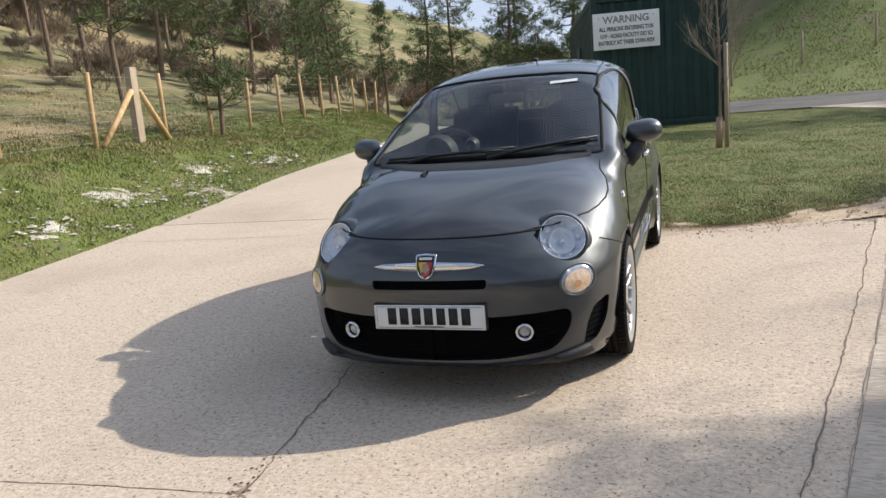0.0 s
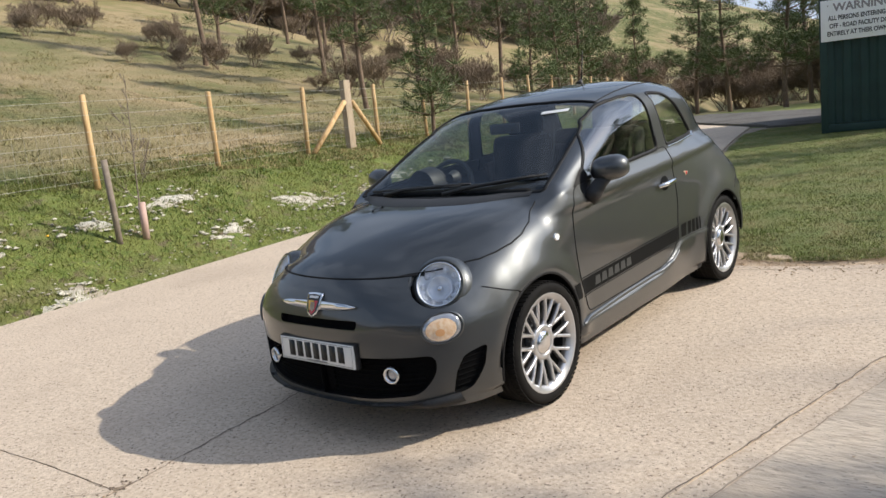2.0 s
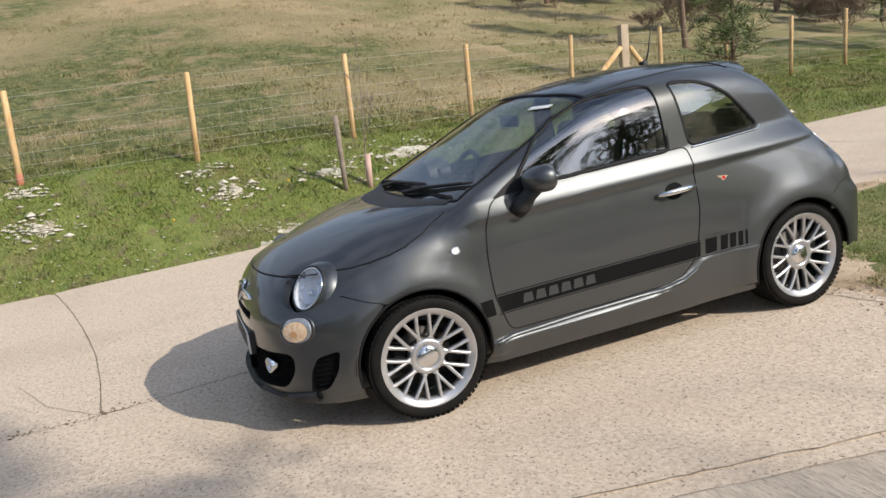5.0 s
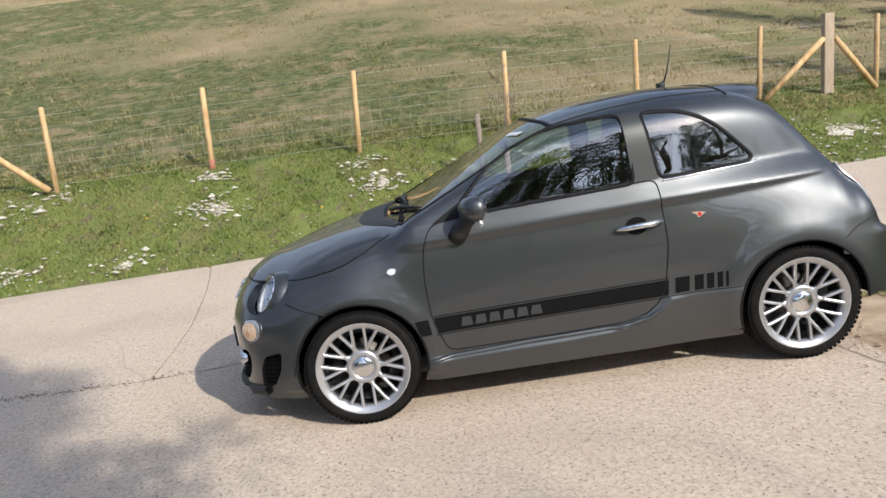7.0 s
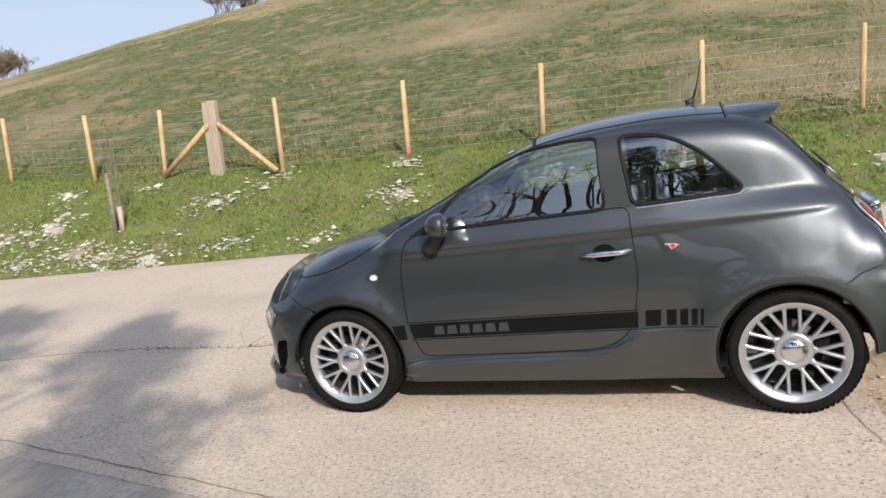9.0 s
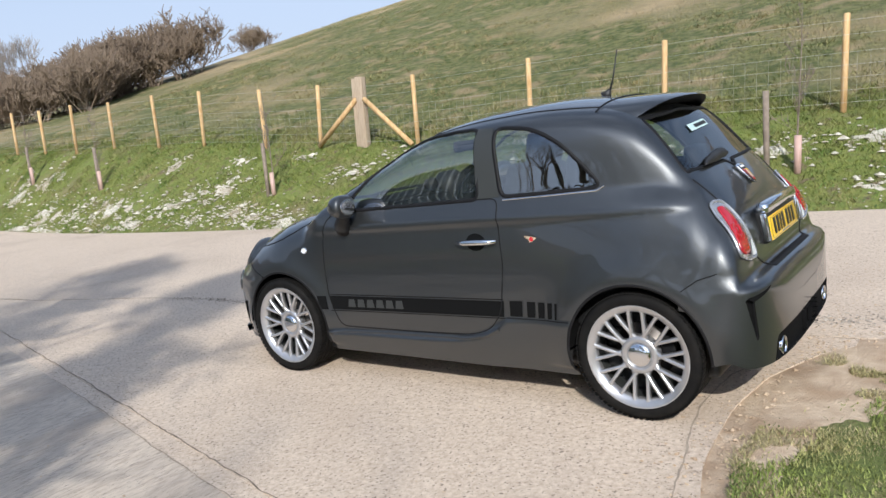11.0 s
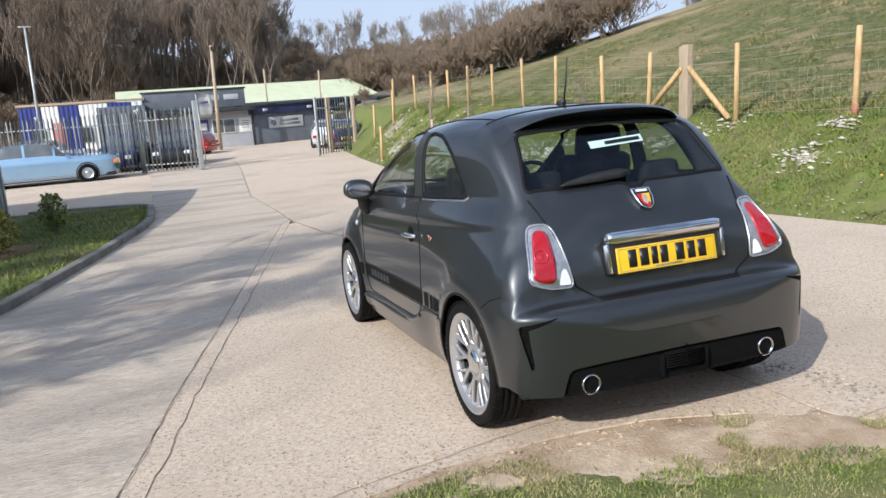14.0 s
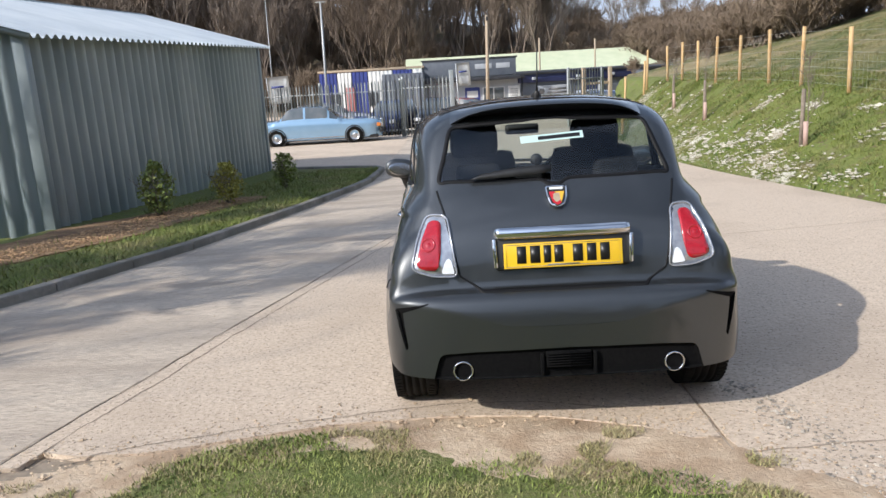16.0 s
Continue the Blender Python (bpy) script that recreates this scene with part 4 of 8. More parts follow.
def rim_seal(name, key, width, material, parent, thick=0.004):
    """A raised strip that runs round the rim of a pane."""
    F = BF[OWNER == REGIONS[key]]
    E = np.concatenate([F[:, [k, (k + 1) % 4]] for k in range(4)])
    code = np.minimum(E[:, 0], E[:, 1]).astype(np.int64) * len(BV) + np.maximum(E[:, 0], E[:, 1])
    u, inv, cnt = np.unique(code, return_inverse=True, return_counts=True)
    after = {int(a): int(b) for a, b in E[cnt[inv] == 1]}
    loops = []
    while after:
        first = v = next(iter(after))
        loop = []
        while v in after:
            loop.append(v)
            v = after.pop(v)
        loops.append(loop)
    loop = max(loops, key=len)
    P, N = BV[loop].copy(), BN[loop].copy()
    for _ in range(5):
        P = 0.5 * P + 0.25 * (np.roll(P, 1, 0) + np.roll(P, -1, 0))
        N = 0.5 * N + 0.25 * (np.roll(N, 1, 0) + np.roll(N, -1, 0))
    T = np.roll(P, -1, 0) - np.roll(P, 1, 0)
    A = np.cross(N, T)
    A /= np.maximum(np.linalg.norm(A, axis=1), 1e-9)[:, None]
    n = len(P)
    V = np.concatenate([P + A * width * q + N * h for q, h in ((-0.55, -0.004), (-0.42, thick), (0.42, thick), (0.55, -0.004))])
    faces = [(k * n + i, k * n + (i + 1) % n, (k + 1) * n + (i + 1) % n, (k + 1) * n + i) for k in range(3) for i in range(n)]
    return mesh(name, V, faces, material, parent)


# glass surrounds, pillars and lines
rim_seal("screen_seal", "screen", 0.022, M_SEAL, car, 0.003)
rim_seal("rear_window_seal", "back_glass", 0.020, M_SEAL, car, 0.003)
for key in ("side_glass_l", "side_glass_r", "rear_glass_l", "rear_glass_r"):
    rim_seal("window_seal", key, 0.020, M_SEAL, car)
for s in (1, -1):
    patch("pillar_trim", [(0.338, 1.036), (0.322, 1.376), (0.418, 1.375), (0.468, 1.042)], "yz", M_SATIN, car, s * 2.0, 0.004, 0.03)
    patch("corner_trim", [(-0.70, 0.975), (-0.56, 0.985), (-0.53, 1.02), (-0.555, 1.06)], "yz", M_SEAL, car, s * 2.0, 0.004, 0.03)
    ribbon("roof_seam", [(s * 0.535, -0.01), (s * 0.530, 0.2), (s * 0.520, 0.45), (s * 0.500, 0.7), (s * 0.462, 0.92)], "xy", 0.007, M_SEAL, car, 3.0, closed=False, thick=0.0015)
    ribbon("bonnet_seam", [(s * x, y) for x, y in HOODSIDE], "xy", 0.006, M_SEAL, car, 3.0, closed=False, thick=0.001)
    ribbon("door_seam", DOOR, "yz", 0.006, M_SEAL, car, s * 2.0, thick=0.001)
    ribbon("bumper_seam", [(1.375, 0.615), (1.44, 0.660), (1.52, 0.686)], "yz", 0.005, M_SEAL, car, s * 2.0, closed=False, thick=0.001)
ribbon("bonnet_seam", [(-0.47, 0.752), (-0.25, 0.752), (0, 0.752), (0.25, 0.752), (0.47, 0.752)], "xz", 0.006, M_SEAL, car, -3.0, closed=False, thick=0.001)
# tailgate gap, drawn wider so the black strip also holds its edge's shadow
ribbon("tailgate_seam", [(0.545, 1.06), (0.515, 0.97), (0.455, 0.70), (0.36, 0.637), (-0.36, 0.637), (-0.455, 0.70), (-0.515, 0.97), (-0.545, 1.06)], "xz", 0.010, M_SEAL, car, 3.0, closed=False, thick=0.001)
for s in (1, -1):
    ribbon("bumper_seam", [(-1.50, 0.672), (-1.40, 0.632), (-1.33, 0.610)], "yz", 0.005, M_SEAL, car, s * 2.0, closed=False, thick=0.001)


# ---- wheels ----
def wheel_parts(parent, s, y):
    w = new("wheel")
    w.parent = parent
    w.matrix_basis = Matrix.Translation((s * 0.70, y, 0.298)) @ (Matrix() if s > 0 else pose(0, 0, 0, 0, 0, 180))
    R, H = 0.298, 0.1025
    prof = [(0.230, -0.09), (0.245, -0.100), (0.268, -0.104), (0.283, -0.100), (0.293, -0.088)]
    for c in (-0.05, -0.018, 0.018, 0.05):
        prof += [(R, c - 0.006), (R - 0.007, c - 0.0045), (R - 0.007, c + 0.0045), (R, c + 0.006)]
    prof += [(0.293, 0.088), (0.283, 0.100), (0.268, 0.104), (0.248, 0.101), (0.238, 0.096), (0.230, 0.085)]
    tyre = part("tyre", lathe(prof, 72), M_RUBBER, w, "black low-profile tyre")
    # tread blocks on the shoulders
    bm = bmesh.new()
    for k in range(70):
        a = 2 * math.pi * k / 70
        for hx in (-0.077, 0.077):
            m = Matrix.Rotation(a, 4, "X") @ Matrix.Translation((hx, 0, R - 0.0015)) @ Matrix.Rotation(0.25 * (1 if hx > 0 else -1), 4, "Z")
            bmesh.ops.create_cube(bm, size=1, matrix=m @ Matrix.Diagonal((0.040, 0.019, 0.0045, 1)))
    part("tread", bm, M_RUBBER, w, flat=True)["kind"] = "stuff"
    rim = part("rim", lathe([(0.206, 0.045), (0.204, 0.062), (0.208, 0.079), (0.220, 0.088), (0.234, 0.0955), (0.241, 0.099), (0.246, 0.096), (0.240, 0.086)], 72), M_ALLOY, w, "silver alloy rim")
    part("barrel", lathe([(0.150, -0.06), (0.215, -0.075), (0.228, -0.088), (0.224, -0.06), (0.208, -0.02), (0.2065, 0.046)], 48), M_SATIN, rim, "dark wheel barrel")
    part("hub", lathe([(0.056, 0.056), (0.062, 0.068), (0.074, 0.0685), (0.086, 0.066), (0.090, 0.054), (0.091, 0.02)], 40), M_ALLOY, rim)
    part("centre_cap", lathe([(0.0, 0.084), (0.020, 0.0832), (0.038, 0.080), (0.050, 0.075), (0.058, 0.067), (0.060, 0.055)], 40), M_CHROME, rim, "chrome centre cap")
    def bar(a, lat, lat1, r0, r1, h0, h1, w0, w1):
        """One arm beside a slot of the wheel, from the hub to the rim."""
        b = bmesh.new()
        u, t = Vector((0, math.sin(a), math.cos(a))), Vector((0, math.cos(a), -math.sin(a)))
        rows = []
        for i in range(7):
            q = i / 6
            r = r0 + (r1 - r0) * q
            flare = 0.010 * max(0, (q - 0.75) / 0.25) ** 2 + 0.006 * max(0, (0.2 - q) / 0.2) ** 2
            p = u * r + t * (lat + (lat1 - lat) * q) + Vector((h0 + (h1 - h0) * q + 0.004 * math.sin(q * math.pi), 0, 0))
            ww = w0 + (w1 - w0) * q + flare
            rows.append([b.verts.new(p + t * ww * k + Vector((dx, 0, 0))) for k, dx in ((-1.15, -0.026), (-1, -0.006), (-0.6, 0.0), (0.6, 0.0), (1, -0.006), (1.15, -0.026))])
        for r1_, r2_ in zip(rows, rows[1:]):
            for q in range(5):
                b.faces.new((r1_[q], r1_[q + 1], r2_[q + 1], r2_[q]))
            b.faces.new((r1_[5], r1_[0], r2_[0], r2_[5]))
        bmesh.ops.recalc_face_normals(b, faces=b.faces[:])
        return b

    for k in range(10):
        a0 = 2 * math.pi * k / 10
        bm = bar(a0, 0.0315, 0.0325, 0.072, 0.228, 0.064, 0.085, 0.0088, 0.0080)
        bm = join(bm, bar(a0, -0.0315, -0.0325, 0.072, 0.228, 0.064, 0.085, 0.0088, 0.0080))
        part("spoke", bm, M_ALLOY, rim)
    for k in range(4):
        a = math.pi / 4 + k * math.pi / 2 + 0.3
        bm = lathe([(0, 0.066), (0.006, 0.066), (0.008, 0.058)], 12)
        bmesh.ops.translate(bm, verts=bm.verts[:], vec=(0, 0.071 * math.sin(a), 0.071 * math.cos(a)))
        part("wheel_bolt", bm, M_CHROME, rim)
    part("brake_disc", lathe([(0.0, 0.012), (0.07, 0.012), (0.072, 0.0), (0.138, 0.0), (0.138, -0.022), (0.05, -0.022)], 48), mat_disc, w, "dull steel brake disc")
    cal = box(0.06, 0.07, 0.12, (0.0, 0.125 if y * s > 0 else -0.125, 0.03), 0.012)
    part("brake_caliper", cal, M_INNER, w)
    return w


mat_disc = mat("brake_disc_steel", (0.13, 0.12, 0.115), (0.08, 0.07, 0.06), 12.0, rough=0.45, metal=1.0)
for s in (1, -1):
    for y in (-1.15, 1.15):
        wheel_parts(car, s, y)
        # dark wheel housing
        bm = lathe([(0.0, -0.19), (0.33, -0.19), (0.352, -0.17), (0.352, 0.075)], 48)
        bmesh.ops.delete(bm, geom=[f for f in bm.faces if f.calc_center_median().z < -0.02], context="FACES")
        bmesh.ops.scale(bm, vec=(s, 1, 1), verts=bm.verts[:])
        bmesh.ops.translate(bm, verts=bm.verts[:], vec=(s * 0.70, y, 0.298))
        part("wheel_housing", bm, M_PIT, car)
        arc = [(y + 0.337 * math.cos(a), 0.298 + 0.337 * math.sin(a)) for a in np.linspace(-0.30, math.pi + 0.30, 40)]
        ribbon("arch_lip", arc, "yz", 0.014, M_SEAL, car, s * 2.0, closed=False, thick=0.001)
# floor pan under the body
part("underbody", box(1.36, 3.0, 0.10, (0, -0.02, 0.235), 0.03), M_BLACK, car)


def on_body(x, y, z, axis_, sign, off=0.0):
    """The place where a ray along an axis, from outside, meets the body."""
    start, ray = [x, y, z], [0, 0, 0]
    c = "xyz".index(axis_)
    start[c], ray[c] = sign * 4.0, -sign
    hit, no, _, _ = BVH.ray_cast(Vector(start), Vector(ray))
    if hit is None:
        hit, no, _, _ = BVH.find_nearest(Vector((x, y, z)))
    if no[c] * sign < 0:
        no = -no
    return hit + no * off, no


def lay(name, bm, material, at, normal, parent, label=""):
    """Sets a part that was built facing +x onto a spot with that normal."""
    bmesh.ops.transform(bm, matrix=Matrix.Translation(at) @ Vector(normal).to_track_quat("X", "Z").to_matrix().to_4x4(), verts=bm.verts[:])
    return part(name, bm, material, parent, label)


M_TAILCLEAR = mat("clear_silver_lens", (0.50, 0.51, 0.53), (0.36, 0.37, 0.40), 45.0, rough=0.15, metal=0.6, coat=1.0)
M_AMBERC = mat("amber_bulb", (0.72, 0.38, 0.17), rough=0.2, coat=0.8)
M_CLEAR = mat("clear_grey_plastic", (0.42, 0.42, 0.44), rough=0.2, coat=1.0)
# lamps
for s, tag in ((1, "l"), (-1, "r")):
    aim = Vector((s * 0.45, -1, 0.66)).normalized()
    at = Vector((s * 0.563, -1.622, 0.708)) - aim * 0.008
    lamp = lay("headlight", lathe([(0.0000, 0.020), (0.0375, 0.0185), (0.0696, 0.014), (0.0942, 0.006), (0.1059, -0.004)], 48), M_LENS, at, aim, car, "round clear headlight")
    lamp.visible_shadow = False
    lay("reflector", lathe([(0.0000, -0.050), (0.0321, -0.048), (0.0642, -0.036), (0.0910, -0.020), (0.1070, -0.006)], 48), M_LAMPSILVER, at, aim, lamp, "silver reflector")
    lay("bowl", lathe([(0.0000, -0.030), (0.0235, -0.032), (0.0471, -0.018), (0.0556, -0.004), (0.0599, -0.004), (0.0621, -0.04)], 36), M_LAMPSILVER, at - Vector((0, 0, 0.016)), aim, lamp)
    lay("bulb_cap", lathe([(0.0000, 0.000), (0.0107, -0.002), (0.0150, -0.012), (0.0150, -0.03)], 20), M_CHROME, at - Vector((0, 0, 0.016)), aim, lamp)
    for k in range(10):
        a_ = 2 * math.pi * k / 10
        q_ = aim.to_track_quat("X", "Z").to_matrix() @ Vector((-0.022, 0.080 * math.cos(a_), 0.080 * math.sin(a_)))
        lay("facet", lathe([(0.0, 0.006), (0.012, 0.003), (0.017, -0.006)], 8), M_LAMPSILVER, at + q_, aim, lamp)
    lay("bezel", lathe([(0.1059, -0.006), (0.1091, 0.003), (0.1145, 0.004), (0.1188, -0.004)], 56), M_SATIN, at, aim, lamp, "dark lamp bezel")
    lay("lens_ring", lathe([(0.098, 0.006), (0.1015, 0.0085), (0.105, 0.005), (0.106, -0.004)], 56), M_CHROME, at, aim, lamp, "thin chrome ring")
    lay("lamp_case", lathe([(0.1188, -0.004), (0.124, -0.008), (0.132, -0.016), (0.142, -0.031), (0.151, -0.052), (0.157, -0.085)], 56), M_PAINT, at, aim, lamp)
    ind = body_panel("indi_" + tag, "indicator", M_TAILCLEAR, car, "clear amber round indicator", gap=0.001, push=0.006)
    ribbon("bezel", circle(s * INDI[0], INDI[1], INDI[2] + 0.002, 44), "xz", 0.008, M_PAINT, car, -3.0, thick=0.006).parent = ind
    patch("bulb_glow", circle(s * INDI[0], INDI[1] - 0.004, 0.048, 24, 0.046), "xz", M_AMBER, ind, -3.0, 0.008, 0.03, "amber bulb behind the lens")
    patch("bulb_core", circle(s * INDI[0], INDI[1] - 0.014, 0.015, 16), "xz", M_AMBERC, ind, -3.0, 0.0095, 0.03)
    vent = body_panel("svent_" + tag, "side_vent", M_PIT, car, "black mesh side vent", gap=0.0, push=-0.022, skirt=-0.022)
    for k in range(7):
        z = 0.255 + k * 0.025
        ribbon("vent_bar", [(-1.68 + 0.02 * (k > 4), z), (-1.60 + 0.007 * k, z + 0.012)], "yz", 0.004, M_PIT, car, s * 3.0, off=-0.020, closed=False).parent = vent
    rv = body_panel("rvent_" + tag, "rear_vent", M_PIT, car, "black slot vent", gap=0.0, push=-0.022, skirt=-0.022)
    patch("vent_leg", [(s * 0.745, 0.578), (s * 0.60, 0.604), (s * 0.60, 0.600), (s * 0.722, 0.558)], "xz", M_PIT, rv, 3.0, 0.002, 0.03)
    tail = body_panel("tail_" + tag, "tail_light", M_TAILCLEAR, car, "red and clear tail light", gap=0.002, push=0.007, skirt=0.02)
    TL = rounded([(s * 0.502, 0.955), (s * 0.594, 0.958), (s * 0.640, 0.85), (s * 0.670, 0.735), (s * 0.575, 0.703), (s * 0.466, 0.698)], 0.03)
    ribbon("clear_rim", TL, "xz", 0.008, M_TAILCLEAR, car, 3.0, off=0.008, thick=0.004, label="clear plastic rim").parent = tail
    patch("red_lens", rounded([(s * 0.528, 0.930), (s * 0.580, 0.934), (s * 0.620, 0.85), (s * 0.648, 0.750), (s * 0.610, 0.732), (s * 0.553, 0.726), (s * 0.535, 0.80)], 0.025), "xz", M_TAILRED, tail, 3.0, 0.013, 0.02, "red lamp lens", thick=0.006)
    patch("reverse_lens", rounded([(s * 0.478, 0.712), (s * 0.538, 0.716), (s * 0.520, 0.765), (s * 0.505, 0.78), (s * 0.492, 0.77)], 0.012), "xz", M_LAMPSILVER, tail, 3.0, 0.012, 0.03, "clear reversing lens")
    c, no = on_body(s * 0.59, 0, 0.835, "y", 1, 0.008)
    lay("bulb_ring", lathe([(0.024, 0.005), (0.027, 0.0075), (0.031, 0.0075), (0.034, 0.005)], 32), M_TAILRED, c, no, tail)
    lay("bulb_ring", lathe([(0.0, 0.0060), (0.010, 0.0058), (0.013, 0.004)], 20), M_TAILRED, c, no, tail)

# front face
intake = body_panel("intake", "lower_grille", M_PIT, car, "black lower air intake", gap=0.0, push=-0.045, skirt=-0.045)
for k in range(8):
    z = 0.235 + k * 0.023
    ribbon("grille_bar", [(-0.55, z + 0.004), (-0.3, z), (0, z), (0.3, z), (0.55, z + 0.004)], "xz", 0.005, M_PIT, car, -3.0, off=-0.034, closed=False).parent = intake
part("grille_backing", box(0.10, 0.012, 0.19, (0, -1.862, 0.318), 0.004), M_PIT, intake)
slot = body_panel("slot", "upper_slot", M_PIT, car, "black slim upper air slot", gap=0.0, push=-0.03, skirt=-0.03)
for s in (1, -1):
    c, no = on_body(s * 0.415, 0, 0.338, "y", -1, -0.012)
    fog = lay("fog_lamp", lathe([(0.0, 0.002), (0.012, 0.004), (0.022, 0.000), (0.026, -0.006), (0.026, -0.02)], 28), M_TAILCLEAR, c, (s * 0.2, -1, 0), car, "small round fog lamp")
    lay("ring", lathe([(0.028, 0.0), (0.030, 0.014), (0.036, 0.016), (0.041, 0.008), (0.042, -0.02)], 32), M_CHROME, c, (s * 0.2, -1, 0), fog, "chrome ring")
bar_poly = [(-0.265, 0.641), (-0.20, 0.652), (-0.05, 0.658), (0.05, 0.658), (0.20, 0.652), (0.265, 0.641), (0.20, 0.630), (0.05, 0.624), (-0.05, 0.624), (-0.20, 0.630)]
patch("nose_bar", bar_poly, "xz", M_CHROME, car, -3.0, 0.012, 0.03, "chrome whisker bar", thick=0.012)


def shield(where, z, parent, w=0.048, h=0.052):
    sh = lambda k: [(-w * k, z + h * 0.92 * k), (0, z + h * k), (w * k, z + h * 0.92 * k), (w * 0.92 * k, z), (w * 0.62 * k, z - h * 0.68 * k), (0, z - h * k), (-w * 0.62 * k, z - h * 0.68 * k), (-w * 0.92 * k, z)]
    b = patch("badge", sh(1.0), "xz", M_CHROME, parent, where, 0.017, 0.02, "chrome edged shield badge", thick=0.017)
    patch("badge_band", sh(0.86), "xz", M_INK, b, where, 0.0185, 0.02)
    k = 0.78
    patch("badge_field", [(-w * k * 0.9, z + 0.018), (w * k * 0.2, z + 0.018), (-w * k * 0.5, z - h * 0.50)], "xz", M_YEL2, b, where, 0.0195, 0.03)
    patch("badge_field", [(w * k * 0.25, z + 0.018), (w * k * 0.9, z + 0.018), (w * k * 0.55, z - h * 0.5), (0, z - h * 0.78), (-w * k * 0.45, z - h * 0.6)], "xz", M_REDP, b, where, 0.0195, 0.03)
    patch("badge_mark", [(-0.012, z + 0.012), (0.014, z + 0.010), (0.018, z - 0.012), (0.004, z - 0.026), (-0.014, z - 0.016)], "xz", M_OLDPOST, b, where, 0.0205, 0.03)
    patch("badge_bar", [(-0.030, z + 0.037), (0.030, z + 0.037), (0.030, z + 0.027), (-0.030, z + 0.027)], "xz", M_PLATE, b, where, 0.0195, 0.03)


shield(-3.0, 0.640, car)
shield(3.0, 1.008, car, 0.050, 0.047)


def plate(at, material, label, widths, m):
    p = part("number_plate", box(0.52, 0.008, 0.111, (0, 0, 0), 0.003), material, car, label)
    p.matrix_basis = m
    part("plate_edge", tube([(-0.248, -0.0045, -0.048), (0.248, -0.0045, -0.048), (0.248, -0.0045, 0.048), (-0.248, -0.0045, 0.048), (-0.248, -0.0045, -0.048)], 0.0012, 4), M_SIGN2, p)
    x = -sum(widths) / 2
    for w in widths:
        if w > 0.03:
            part("plain_bar", box(w * 0.70, 0.002, 0.076, (x + w / 2, -0.0048, 0.004)), M_INK, p)
        x += w
    part("small_print_bar", box(0.14, 0.0016, 0.005, (0, -0.0046, -0.043)), M_SIGN2, p)
    return p


M_SIGN2 = mat("plate_print_grey", (0.20, 0.20, 0.20), rough=0.5)
plate(None, M_PLATE, "white front plate with plain dark bars", [0.058] * 7, pose(0.0, -1.907, 0.424, -3, 0, 0))
plate(None, M_YELLOW, "yellow rear plate with plain dark bars", [0.058, 0.062, 0.045, 0.055, 0.025, 0.062, 0.058, 0.058], pose(0, 1.616, 0.782, -9, 0, 180))
part("plate_holder", box(0.53, 0.03, 0.12, (0, -1.890, 0.424), 0.006), M_BLACK, car)
# rear handle bar and plate recess
part("plate_recess", box(0.60, 0.05, 0.155, (0, 1.588, 0.793), 0.02, pose(0, 0, 0, 9, 0, 0)), M_BLACK, car)
part("tailgate_bar", box(0.60, 0.060, 0.056, (0, 1.590, 0.880), 0.026, pose(0, 0, 0, 9, 0, 0)), M_CHROME, car, "chrome tailgate handle bar")
for s in (1, -1):
    part("recess_trim", box(0.018, 0.03, 0.13, (s * 0.298, 1.607, 0.795), 0.006, pose(0, 0, 0, 9, s * 2, 0)), M_CHROME, car)
# lips, skirts, diffuser
ribbon("front_lip", [(-0.66, 0.215), (-0.50, 0.190), (-0.25, 0.182), (0, 0.180), (0.25, 0.182), (0.50, 0.190), (0.66, 0.215)], "xz", 0.040, M_BLACK, car, -3.0, closed=False, thick=0.022, label="black front lip")
for s in (1, -1):
    ribbon("sill_bead", [(-0.79, 0.275), (-0.70, 0.288), (-0.3, 0.300), (0.20, 0.312), (0.34, 0.335), (0.42, 0.375)], "yz", 0.022, M_PAINT, car, s * 3.0, closed=False, thick=0.006, label="grey side skirt ledge")
    ribbon("quarter_seam", [(0.47, 0.435), (0.65, 0.437), (0.83, 0.44)], "yz", 0.005, M_SEAL, car, s * 3.0, closed=False, thick=0.0012)
dif = body_panel("diffuser", "diffuser", M_PIT, car, "black rear diffuser", gap=0.0, push=-0.018, skirt=-0.018)
part("diffuser_mesh", box(0.20, 0.02, 0.075, (0, 1.712, 0.335), 0.008), M_PIT, dif)
for k in range(6):
    part("mesh_bar", box(0.19, 0.006, 0.004, (0, 1.729, 0.307 + 0.0115 * k)), M_PIT, dif)
for s in (1, -1):
    part("diffuser_fin", box(0.018, 0.06, 0.10, (s * 0.115, 1.697, 0.315), 0.006), M_PIT, dif)
    bm = lathe([(0.030, -0.10), (0.036, 0.02), (0.038, 0.030), (0.043, 0.032), (0.046, 0.026), (0.046, -0.10)], 36, "y")
    bmesh.ops.translate(bm, verts=bm.verts[:], vec=(s * 0.463, 1.672, 0.295))
    ex = part("tailpipe", bm, M_CHROME, car, "round chrome tailpipe")
    bm = lathe([(0.018, -0.08), (0.020, 0.014), (0.023, 0.016), (0.025, 0.012), (0.025, -0.08)], 28, "y")
    bmesh.ops.translate(bm, verts=bm.verts[:], vec=(s * 0.463, 1.672, 0.295))
    part("inner_pipe", bm, M_CHROME, ex)
    # added dark disc across the bore, for the shade deep in the pipe
    bm = lathe([(0.0, -0.05), (0.031, -0.05)], 20, "y")
    bmesh.ops.translate(bm, verts=bm.verts[:], vec=(s * 0.463, 1.672, 0.295))
    part("pipe_core", bm, M_INNER, ex)
